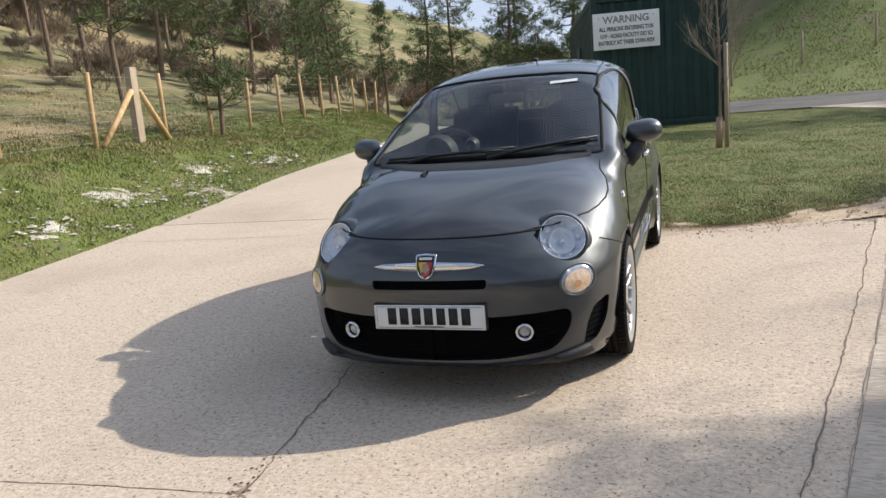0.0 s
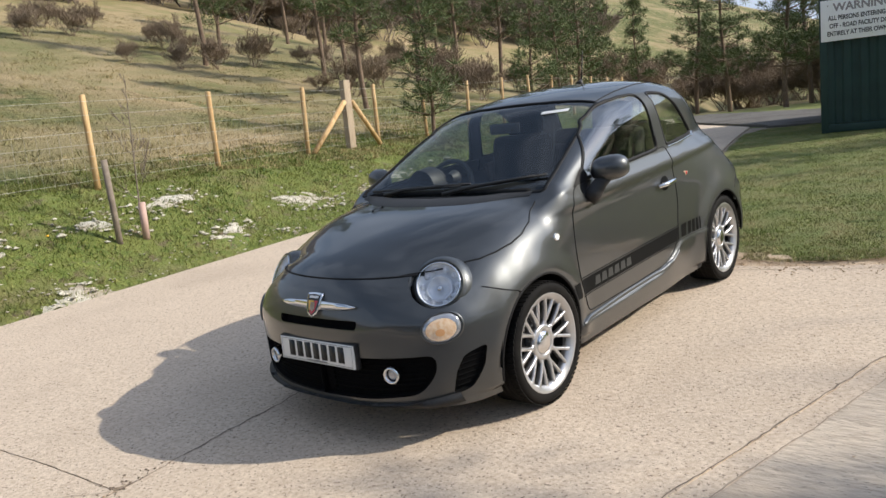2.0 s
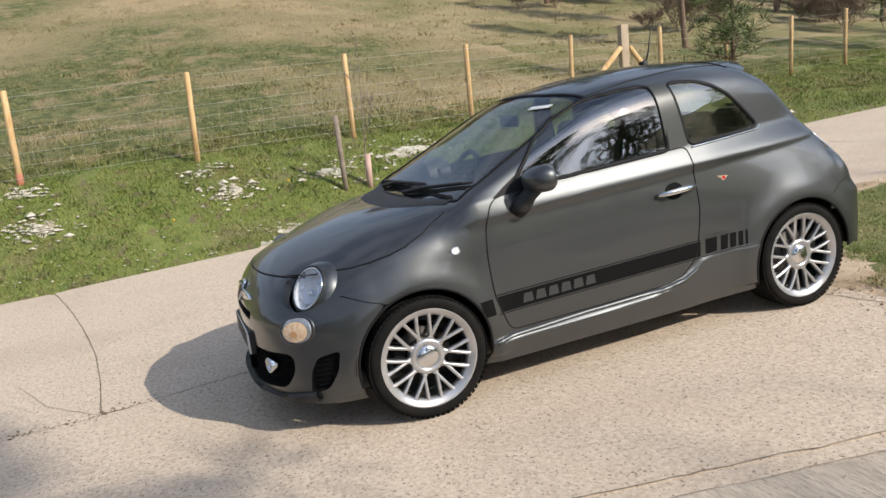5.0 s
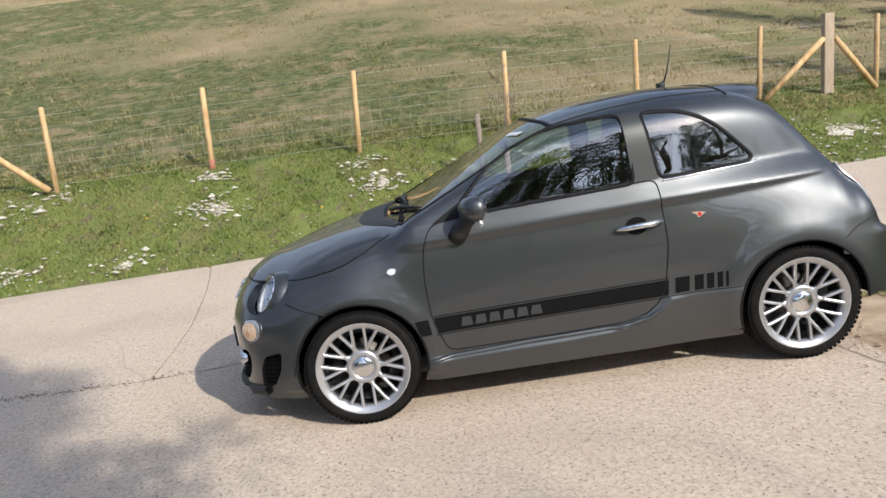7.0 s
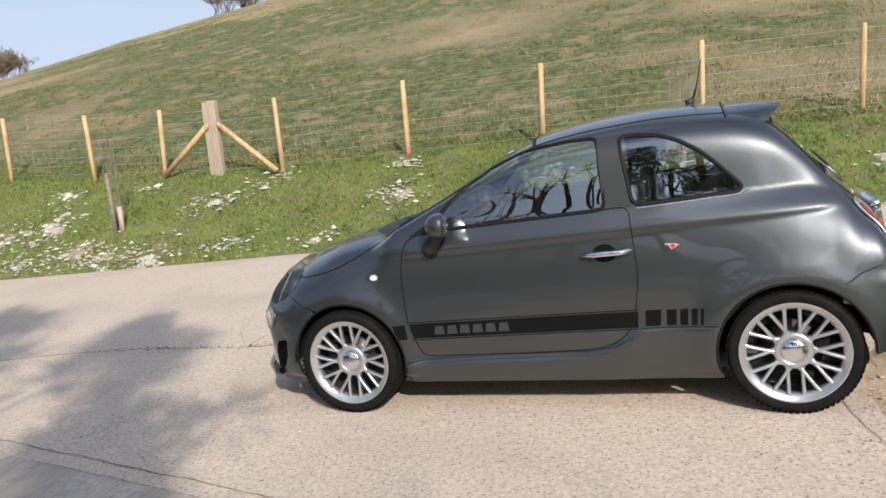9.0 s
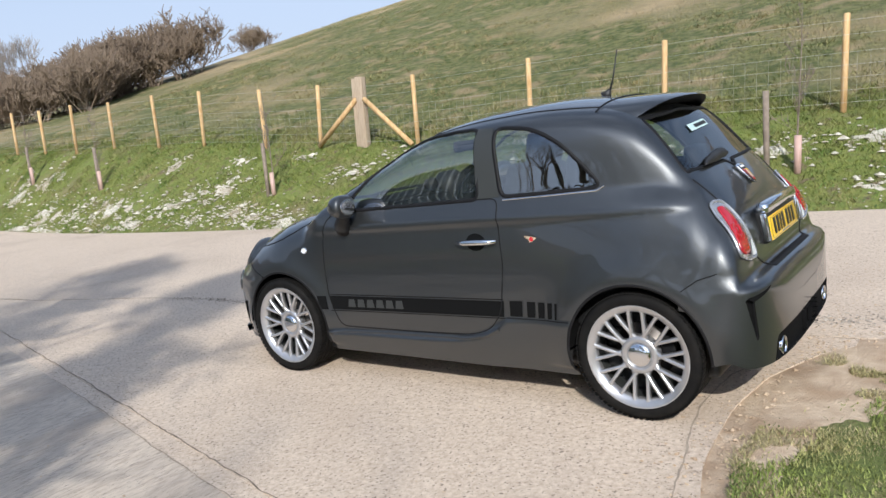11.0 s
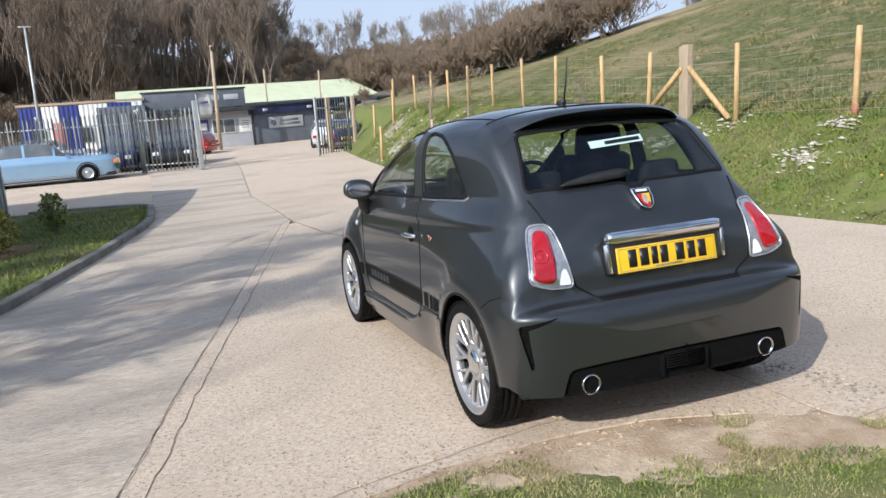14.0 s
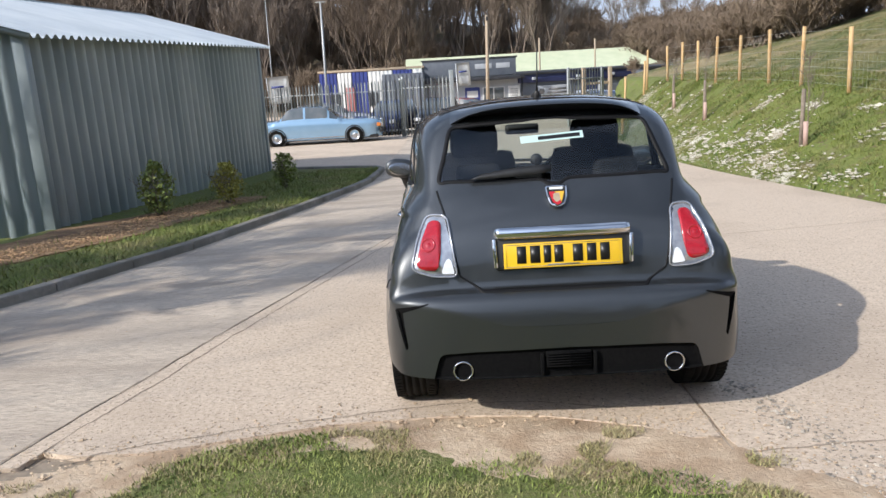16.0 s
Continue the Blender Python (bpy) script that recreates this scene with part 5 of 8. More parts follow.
part("silencer", tube([(-0.40, 1.38, 0.27), (0.40, 1.38, 0.27)], 0.085, 16), M_BLACK, car)

# doors: handles, mirrors, stripes
for s in (1, -1):
    d = door_l if s > 0 else door_r
    c, no = on_body(0, 0.325, 0.822, "x", s)
    # no hollow behind the handle: its shade is a flat dark oval
    cup = patch("handle_cup", circle(0.325, 0.822, 0.058, 28, 0.045), "yz", M_STRIPE, d, s * 3.0, 0.0015, 0.05, "flat dark patch painted as the shaded handle recess")
    a, _ = on_body(0, 0.215, 0.818, "x", s, 0.016)
    b, _ = on_body(0, 0.335, 0.823, "x", s, 0.034)
    e, _ = on_body(0, 0.458, 0.826, "x", s, 0.016)
    bm = tube([a, a.lerp(b, 0.5) + Vector((s * 0.008, 0, 0)), b, b.lerp(e, 0.5) + Vector((s * 0.008, 0, 0)), e], [0.010, 0.0145, 0.0155, 0.0145, 0.010], 12)
    part("door_handle", bm, M_CHROME, d, "chrome door handle")
    # mirror
    bm = bmesh.new()
    bmesh.ops.create_uvsphere(bm, u_segments=28, v_segments=18, radius=1)
    for v in bm.verts:
        x, y, z = v.co
        v.co.x = math.copysign(abs(x) ** 0.75, x) * 0.104
        v.co.z = math.copysign(abs(z) ** 0.8, z) * (0.070 if z > 0 else 0.062)
        v.co.y = y * (0.085 if y < 0 else 0.028)
    bmesh.ops.transform(bm, matrix=Matrix.Translation((s * 0.838, -0.475, 1.035)) @ pose(0, 0, 0, 0, -s * 6, s * 14), verts=bm.verts[:])
    mirror = part("door_mirror", bm, M_PAINT, car, "dark grey rounded door mirror")
    bm = bmesh.new()
    bmesh.ops.create_uvsphere(bm, u_segments=24, v_segments=10, radius=1)
    bmesh.ops.transform(bm, matrix=Matrix.Translation((s * 0.838, -0.450, 1.035)) @ pose(0, 0, 0, 0, -s * 6, s * 14) @ Matrix.Diagonal((0.084, 0.008, 0.045, 1)), verts=bm.verts[:])
    part("mirror_glass", bm, M_RING, mirror, "mirror glass")
    bm = tube([(s * 0.755, -0.585, 0.895), (s * 0.785, -0.565, 0.925), (s * 0.805, -0.53, 0.97), (s * 0.835, -0.49, 1.01)], [0.046, 0.046, 0.036, 0.034], 14)
    part("mirror_foot", bm, M_BLACK, mirror, "black mirror foot")
    # side decals
    st = patch("side_stripe", [(-0.755, 0.500), (0.462, 0.522), (0.455, 0.440), (-0.745, 0.418)], "yz", M_STRIPE, d, s * 3.0, 0.0022, 0.03, "dark stripe decal")
    for z0, z1 in ((0.508, 0.530), (0.410, 0.432)):
        ribbon("stripe_line", [(-0.757, z0), (0.462, z1)], "yz", 0.004, M_STRIPE, d, s * 3.0, closed=False, thick=0.001)
    patch("wing_stripe", [(-0.855, 0.498), (-0.785, 0.4995), (-0.775, 0.4175), (-0.835, 0.4165)], "yz", M_STRIPE, car, s * 3.0, 0.0022, 0.03)
    for k in range(6):
        a = -0.620 + k * 0.072
        patch("decal_block", [(a, 0.438 + 0.0013 * k), (a + 0.060, 0.439 + 0.0013 * k), (a + 0.054, 0.486 + 0.0013 * k), (a + 0.010, 0.485 + 0.0013 * k)], "yz", M_DECALGREY, d, s * 3.0, 0.0034, 0.04)
    for a, w in ((0.492, 0.072), (0.592, 0.045), (0.655, 0.036), (0.708, 0.026), (0.750, 0.012)):
        patch("tail_stripe_block", [(a, 0.446), (a + w, 0.448), (a + w + 0.006, 0.528), (a + 0.004, 0.526)], "yz", M_STRIPE, car, s * 3.0, 0.0022, 0.03)
    em = patch("side_emblem", [(0.612, 0.852), (0.655, 0.848), (0.682, 0.842), (0.670, 0.836), (0.655, 0.824), (0.640, 0.820), (0.632, 0.836), (0.612, 0.846)], "yz", M_OLDPOST, car, s * 3.0, 0.003, 0.03, "small enamel side emblem")
    patch("emblem_field", circle(0.650, 0.836, 0.011, 14), "yz", M_REDP, em, s * 3.0, 0.004, 0.03)
    patch("side_repeater", circle(-0.933, 0.770, 0.021, 20, 0.015), "yz", M_PLATE, car, s * 3.0, 0.005, 0.03, "small white side repeater")
    ribbon("repeater_ring", circle(-0.933, 0.770, 0.022, 20, 0.016), "yz", 0.006, M_CHROME, car, s * 3.0, thick=0.004)
    ribbon("chrome_waist", [(0.49, 1.026), (0.75, 1.036), (0.97, 1.046), (1.005, 1.066)], "yz", 0.008, M_CHROME, car, s * 3.0, closed=False, thick=0.006)

# spoiler
V, F = [], []
xs = np.linspace(-0.52, 0.52, 35)
for x in xs:
    k = abs(x) / 0.52
    root, _ = on_body(x, 0.93, 0, "z", 1, 0.002)
    end_y = 1.205 - 0.03 * k ** 2 - 0.135 * k ** 5
    end_z = 1.437 - 0.030 * k ** 2 - 0.085 * k ** 5
    under, _ = on_body(x, 1.10 - 0.06 * k ** 2, 0, "z", 1, -0.006)
    mid = Vector((x, 0.5 * (0.93 + end_y), 0.5 * (root.z + end_z) + 0.006))
    V += [root, mid, Vector((x, end_y - 0.01, end_z)), Vector((x, end_y, end_z - 0.008)), Vector((x, end_y - 0.012, end_z - 0.016)), Vector((x, 0.5 * (under.y + end_y), 0.5 * (under.z + end_z) - 0.006)), under]
for i in range(len(xs) - 1):
    for j in range(6):
        a = i * 7 + j
        F.append((a, a + 1, a + 8, a + 7))
F.append(tuple(range(7)))
F.append(tuple(range(34 * 7, 34 * 7 + 7))[::-1])
spoiler = mesh("roof_spoiler", V, F, M_PAINT, car, "grey roof spoiler")
bmx = bmesh.new()
bmx.from_mesh(spoiler.data)
bmesh.ops.recalc_face_normals(bmx, faces=bmx.faces[:])
for e in bmx.edges:
    e.smooth = len(e.link_faces) == 2 and e.calc_face_angle(0) < radians(40)
# downward faces go black: the shade under the spoiler put into its colour
for f in bmx.faces:
    f.material_index = 1 if f.normal.z < -0.15 else 0
bmx.to_mesh(spoiler.data)
bmx.free()
spoiler.data.materials.append(M_SEAL)
ribbon("roof_joint", [(-0.52, 0.925), (-0.25, 0.915), (0, 0.912), (0.25, 0.915), (0.52, 0.925)], "xy", 0.007, M_SEAL, car, 3.0, closed=False, thick=0.003)
# aerial
aer = part("aerial", tube([(0, 0.775, 1.49), (0, 0.80, 1.56), (0.0, 0.834, 1.705)], [0.006, 0.0042, 0.003], 8), M_BLACK, car, "black roof aerial")
part("aerial_foot", tube([(0, 0.745, 1.470), (0, 0.768, 1.487), (0, 0.778, 1.505)], [0.030, 0.018, 0.007], 10), M_BLACK, aer)


# wipers and scuttle
def on_screen(x, z, off=0.014):
    p, no = on_body(x, 0, z, "y", -1, off)
    return p


part("wiper", tube([on_screen(-0.42, 0.985, 0.008), on_screen(-0.30, 1.003), on_screen(0.0, 1.016), on_screen(0.18, 1.020)], [0.013, 0.010, 0.008, 0.007], 8), M_BLACK, car)
part("wiper_blade", tube([on_screen(-0.56, 1.000, 0.010), on_screen(-0.20, 1.012, 0.008), on_screen(0.12, 1.014, 0.010)], [0.007, 0.009, 0.007], 6), M_BLACK, car)
part("wiper", tube([on_screen(0.05, 0.985, 0.008), on_screen(0.20, 1.006), on_screen(0.45, 1.030), on_screen(0.56, 1.040)], [0.013, 0.010, 0.008, 0.007], 8), M_BLACK, car)
part("wiper_blade", tube([on_screen(0.02, 1.000, 0.010), on_screen(0.35, 1.022, 0.008), on_screen(0.62, 1.046, 0.010)], [0.007, 0.009, 0.007], 6), M_BLACK, car)
ribbon("scuttle", [(-0.60, 0.978), (-0.3, 0.972), (0, 0.970), (0.3, 0.972), (0.60, 0.978)], "xz", 0.020, M_BLACK, car, -3.0, closed=False, thick=0.002, label="black scuttle panel")
patch("rear_wiper", [(0.385, 1.088), (0.33, 1.108), (0.20, 1.128), (0.06, 1.138), (0.01, 1.132), (0.01, 1.108), (0.08, 1.098), (0.25, 1.090)], "xz", M_BLACK, car, 3.0, 0.026, 0.05, "black rear wiper", thick=0.014)
stick = patch("window_sticker", [(-0.165, 1.265), (0.135, 1.250), (0.137, 1.282), (-0.163, 1.297)], "xz", mat("pale_teal_sticker", (0.50, 0.66, 0.64), rough=0.5), car, 3.0, 0.002, 0.05, "pale teal sticker with a plain dark bar")
patch("sticker_bar", [(-0.15, 1.272), (0.05, 1.262), (0.052, 1.278), (-0.148, 1.288)], "xz", M_INK, stick, 3.0, 0.003, 0.05)
patch("screen_sticker", [(0.28, 1.335), (0.44, 1.338), (0.438, 1.352), (0.28, 1.349)], "xz", M_PLATE, car, -3.0, 0.002, 0.05, "small white windscreen sticker")
ribbon("bonnet_nozzle", [(-0.25, 0.955), (-0.23, 0.955)], "xz", 0.012, M_BLACK, car, -3.0, closed=False, thick=0.008)

# ---- cabin ----
V, F = [], []
for j in range(23):
    for i in range(21):
        x_, y_ = -0.50 + 0.05 * i, -0.02 + 0.048 * j
        hit = on_body(x_, y_, 0, "z", 1, 0.0)[0]
        V.append((x_, y_, hit.z - 0.035))
for j in range(22):
    for i in range(20):
        a = j * 21 + i
        F.append((a, a + 1, a + 22, a + 21))
mesh("headliner", V, F, M_INNER, car)
part("cabin_floor", box(1.24, 2.15, 0.06, (0, 0.25, 0.33), 0.02), M_INNER, car)
part("dashboard", box(1.26, 0.40, 0.26, (0, -0.72, 0.855), 0.07), M_INNER, car)
part("dash_top", box(1.16, 0.30, 0.05, (0, -0.72, 0.975), 0.02), M_INNER, car)
part("parcel_shelf", box(1.15, 0.34, 0.03, (0, 1.20, 0.985), 0.01), M_INNER, car)
part("rear_bench", box(1.16, 0.42, 0.20, (0, 0.82, 0.58), 0.06), M_LEATHER, car)
part("rear_backrest", box(1.16, 0.14, 0.46, (0, 1.02, 0.82), 0.05, pose(0, 0, 0, -12, 0, 0)), M_LEATHER, car)
for s in (1, -1):
    part("door_card", box(0.04, 1.15, 0.60, (s * 0.665, -0.15, 0.66), 0.015), M_INNER, car)
    part("rear_card", box(0.04, 0.75, 0.60, (s * 0.665, 0.82, 0.70), 0.015), M_INNER, car)
    seat = new("front_seat")
    seat.parent = car
    seat.matrix_basis = pose(s * 0.34, 0.12, 0.36)
    part("cushion", box(0.48, 0.50, 0.17, (0, 0, 0.17), 0.06), M_LEATHER, seat)
    part("backrest", box(0.47, 0.15, 0.62, (0, 0.30, 0.52), 0.065, pose(0, 0, 0, -14, 0, 0)), M_LEATHER, seat)
    part("headrest", box(0.27, 0.11, 0.19, (0, 0.42, 0.885), 0.05, pose(0, 0, 0, -10, 0, 0)), M_LEATHER, seat)
    part("headrest", box(0.22, 0.08, 0.13, (s * 0.0, 0.98, 0.73), 0.035), M_LEATHER, seat)
bm = bmesh.new()
ring = [(0.185 * math.cos(a), 0, 0.185 * math.sin(a)) for a in np.linspace(0, 2 * math.pi, 33)]
tube(ring, 0.016, 8, bm, False)
box(0.34, 0.025, 0.05, (0, 0, 0), 0.01, None, bm)
box(0.12, 0.035, 0.12, (0, 0.01, -0.02), 0.03, None, bm)
wheel_ = part("steering_wheel", bm, M_BLACK, car, "black steering wheel")
wheel_.matrix_basis = pose(-0.34, -0.40, 0.94, -24, 0, 0)
part("interior_mirror", box(0.22, 0.03, 0.065, (0, -0.20, 1.275), 0.02), M_BLACK, car)
part("instrument_pod", lathe([(0.0, 0.05), (0.09, 0.045), (0.11, 0.0), (0.10, -0.1)], 24, "y"), M_BLACK, car).matrix_basis = pose(-0.34, -0.55, 1.00, 0, 0, 0)
part("boost_gauge", lathe([(0.0, 0.02), (0.038, 0.018), (0.045, 0.0), (0.030, -0.05)], 20, "y"), M_BLACK, car).matrix_basis = pose(-0.13, -0.58, 1.04, 0, 0, 0)


# ---- fence along the bank ----
def post_bm(h, r=0.042, seg=10):
    bm = tube([(0, 0, -0.25), (0, 0, h * 0.5), (0, 0, h - 0.012), (0, 0, h)], [r, r, r * 0.98, r * 0.8], seg)
    return bm


POST_Y = [-23.05, -21.3, -19.66, -18.0, -16.14, -14.2, -12.45, -10.36, -8.72, -6.24, -3.87, -1.63, 0.70, 2.84, 5.0, 7.2, 9.1, 11.1, 13.0, 14.72, 16.2, 17.9, 19.6, 21.5, 23.5]


def fence_foot(y, dx=0.0):
    x = float(fence_x(y)) + dx
    return Vector((x, y, float(ground_z(x, y))))


fence = thing("fence", "new pine post and wire stock fence along the bank", "fence")
post_mesh = None
rnd = random.Random(4)
for y in POST_Y:
    if post_mesh is None:
        ob = part("post", post_bm(1.24), M_POST, fence)
        post_mesh = ob.data
    else:
        ob = new("post", post_mesh)
        ob.parent = fence
    ob.matrix_basis = Matrix.Translation(fence_foot(y)) @ pose(0, 0, 0, rnd.uniform(-2, 2), rnd.uniform(-2, 2), rnd.uniform(0, 360)) @ Matrix.Diagonal((1, 1, rnd.uniform(0.97, 1.03), 1))
    if y == -3.87:
        bm = tube([(0, 0, -0.05), (0, 0, 0.17)], [0.0445, 0.0445], 10)
        foot = part("painted_foot", bm, M_RED, ob, "red painted foot")
for yc, ya, yb in ((-7.5, -8.72, -6.24), (6.25, 5.0, 7.2)):
    f = fence_foot(yc, 0.02)
    bm = box(0.13, 0.16, 1.60, (0, 0, 0.53), 0.008)
    straining = part("straining_post", bm, M_OLDPOST, fence, "weathered square straining post")
    straining.matrix_basis = Matrix.Translation(f)
    if yc < 0:
        bm = box(0.10, 0.12, 1.55, (-0.02, -0.145, 0.53), 0.006)
        extra = part("rear_post", bm, M_OLDPOST, fence)
        extra.matrix_basis = Matrix.Translation(f)
    for yn in (ya, yb):
        n_ = fence_foot(yn, 0.05)
        d = 0.10 if yn > yc else -0.10
        a = f + Vector((0.05, d, 0.92))
        b = n_ + Vector((0.05, -0.6 * d, 0.04))
        part("brace", tube([a, b], 0.048, 9), M_POST, fence)
# line wires and netting
bm = bmesh.new()
ys = np.arange(-23.05, 23.5, 0.5)
for h in (0.12, 0.28, 0.44, 0.60, 0.76, 0.98, 1.16):
    pts = [fence_foot(float(y), 0.045) + Vector((0, 0, h)) for y in ys]
    tube(pts, 0.0022, 3, bm, False)
for y in np.arange(-23.0, 12, 0.15):
    p = fence_foot(float(y), 0.045)
    tube([p + Vector((0, 0, 0.10)), p + Vector((0, 0, 0.76))], 0.0013, 3, bm, False)
wires = part("wire_netting", bm, M_WIRE, fence, "thin galvanised wire netting")
wires["kind"] = "stuff"

# upright gate-end posts by the yard
for x, y, h in ((-6.3, -25.6, 1.3), (-6.75, -24.4, 1.25), (-7.1, -25.4, 1.5), (-5.2, -21.0, 1.15)):
    z = float(ground_z(x, y))
    p = part("post", post_bm(h), M_POST)
    tagged(p, "short new pine fence post on the bank", "post", "loose posts by the yard")
    p.name = "fence_post"
    p.matrix_basis = pose(x, y, z, 2, -2, 0)


# ---- trees ----
def grow(rng, start, direction, length, radius, depth, out, spread=0.6, up=0.15, tips=None):
    """Branches as tapered three-sided rods; out collects (points, radii)."""
    p, d = Vector(start), Vector(direction).normalized()
    n = 3 if depth > 1 else 2
    pts, rad = [p.copy()], [radius]
    for i in range(n):
        d = (d + Vector((rng.uniform(-1, 1), rng.uniform(-1, 1), rng.uniform(-0.6, 1))) * 0.18 + Vector((0, 0, up * 0.3))).normalized()
        p = p + d * length / n
        pts.append(p.copy())
        rad.append(radius * (1 - 0.55 * (i + 1) / n))
    out.append((pts, rad))
    if tips is not None and depth <= 1:
        tips.append((pts[-1], d))
    if depth > 0:
        k = rng.randint(3, 4) if depth > 1 else rng.randint(3, 5)
        for j in range(k):
            t = rng.uniform(0.35, 1.0) if j else 1.0
            i = min(int(t * n), n - 1)
            b = pts[i].lerp(pts[i + 1], t * n - i)
            side_v = Vector((rng.uniform(-1, 1), rng.uniform(-1, 1), rng.uniform(-0.3, 0.7))).normalized()
            grow(rng, b, (d * (1 - spread) + side_v * spread + Vector((0, 0, up))), length * rng.uniform(0.55, 0.8), max(0.003, radius * (1 - 0.55 * t) * 0.7), depth - 1, out, spread, up, tips)


def rods_mesh(rods, sides=4):
    V, F = [], []
    for pts, rad in rods:
        ref = Vector((0.31, 0.17, 0.93))
        rings = []
        for i, p in enumerate(pts):
            d = (pts[min(i + 1, len(pts) - 1)] - pts[max(i - 1, 0)]).normalized()
            u = d.cross(ref)
            u = u.normalized() if u.length > 1e-3 else Vector((1, 0, 0))
            w = d.cross(u)
            ring = []
            for k in range(sides):
                a = 2 * math.pi * k / sides
                ring.append(len(V))
                V.append(p + (u * math.cos(a) + w * math.sin(a)) * rad[i])
            rings.append(ring)
        for r, s in zip(rings, rings[1:]):
            for k in range(sides):
                F.append((r[k], r[(k + 1) % sides], s[(k + 1) % sides], s[k]))
    return V, F


def bare_tree_data(seed, height, spread=0.62, depth=4, radius=None, up=0.25):
    rng = random.Random(seed)
    out = []
    grow(rng, (0, 0, -0.2), (0.03, 0.02, 1), height * 0.42, radius or height * 0.018, depth, out, spread, up)
    return out


def bare_tree(name, at, height, seed, label, group="", spread=0.62, depth=4, material=None, radius=None):
    rods = bare_tree_data(seed, height, spread, depth, radius)
    t = thing(name, label, "tree", Matrix.Translation(at), group)
    V, F = rods_mesh(rods[:1], 7)
    mesh("trunk", V, F, material or M_BARK2, t)
    V, F = rods_mesh(rods[1:], 3)
    mesh("crown", V, F, material or M_BARK2, t)
    return t


def needle_clump(rng, p, size, V, F, n=46):
    """A tuft of needles: narrow blades set round a shoot."""
    for _ in range(n):
        d = Vector((rng.gauss(0, 1), rng.gauss(0, 1), rng.gauss(0.25, 0.8))).normalized()
        q = p + d * size * rng.uniform(0.1, 0.55)
        s_ = d.cross(Vector((rng.gauss(0, 1), rng.gauss(0, 1), rng.gauss(0, 1)))).normalized() * size * rng.uniform(0.028, 0.058)
        tip = q + (d + Vector((0, 0, 0.2))).normalized() * size * rng.uniform(0.5, 0.9)
        k = len(V)
        V += [q - s_, q + s_, tip + s_ * 0.35, tip - s_ * 0.35]
        F.append((k, k + 1, k + 2, k + 3))


def pine_data(seed, height, crown_from=0.35, width=0.24, whorls=11, full=0.8):
    rng = random.Random(seed)
    lean = Vector((rng.uniform(-0.04, 0.04), rng.uniform(-0.04, 0.04), 1))
    tr = [(Vector((lean.x * h, lean.y * h, h)) + Vector((math.sin(h * 0.7 + seed) * 0.08, math.cos(h * 0.9 + seed) * 0.08, 0))) for h in np.linspace(-0.2, height, 9)]
    trunk = [(tr, list(np.linspace(height * 0.0135, height * 0.003, 9)))]
    limbs, V, F = [], [], []
    for k in range(whorls):
        t = crown_from + (1 - crown_from) * (k + rng.uniform(-0.3, 0.3)) / whorls
        t = min(max(t, 0.15), 0.98)
        base = tr[0].lerp(tr[-1], t)
        reach = height * width * (1.0 - 0.72 * ((t - crown_from) / (1 - crown_from))) * rng.uniform(0.7, 1.15)
        m = rng.randint(3, 6)
        a0 = rng.uniform(0, 6.3)
        for j in range(m):
            a = a0 + j * 2 * math.pi / m + rng.uniform(-0.4, 0.4)
            L = reach * rng.uniform(0.6, 1.1)
            d = Vector((math.cos(a), math.sin(a), rng.uniform(0.05, 0.55)))
            e = base + d * L
            mid = base.lerp(e, 0.5) + Vector((0, 0, -0.06 * L))
            limbs.append(([base, mid, e], [0.012 * height * 0.28, 0.02, 0.008]))
            for s_ in np.linspace(0.3, 1.0, max(3, int(L / 0.26))):
                c = base.lerp(e, s_) + Vector((rng.uniform(-0.22, 0.22), rng.uniform(-0.22, 0.22), rng.uniform(-0.06, 0.2))) * (L ** 0.5)
                if rng.random() < full:
                    needle_clump(rng, c, rng.uniform(0.22, 0.36), V, F)
    for _ in range(4):
        needle_clump(rng, tr[-1] + Vector((rng.uniform(-0.1, 0.1), rng.uniform(-0.1, 0.1), -rng.uniform(0, 0.5))), 0.32, V, F)
    return trunk, limbs, V, F


def pine(seed, height, crown_from=0.35, width=0.24, whorls=11, full=0.8):
    trunk, limbs, V, F = pine_data(seed, height, crown_from, width, whorls, full)
    t = thing("pine_tree", "slim pine with bare lower trunk and open green crown", "tree", None, "pines on the slope")
    mesh("trunk", *rods_mesh(trunk, 8), M_BARK, t)
    mesh("branchwork", *rods_mesh(limbs, 4), M_BARK, t)["kind"] = "stuff"
    mesh("crown", V, F, M_NEEDLE, t, flat=True)["kind"] = "stuff"
    return t


def stand(x, y, dz=0.0):
    return Vector((x, y, float(ground_z(x, y)) + dz))


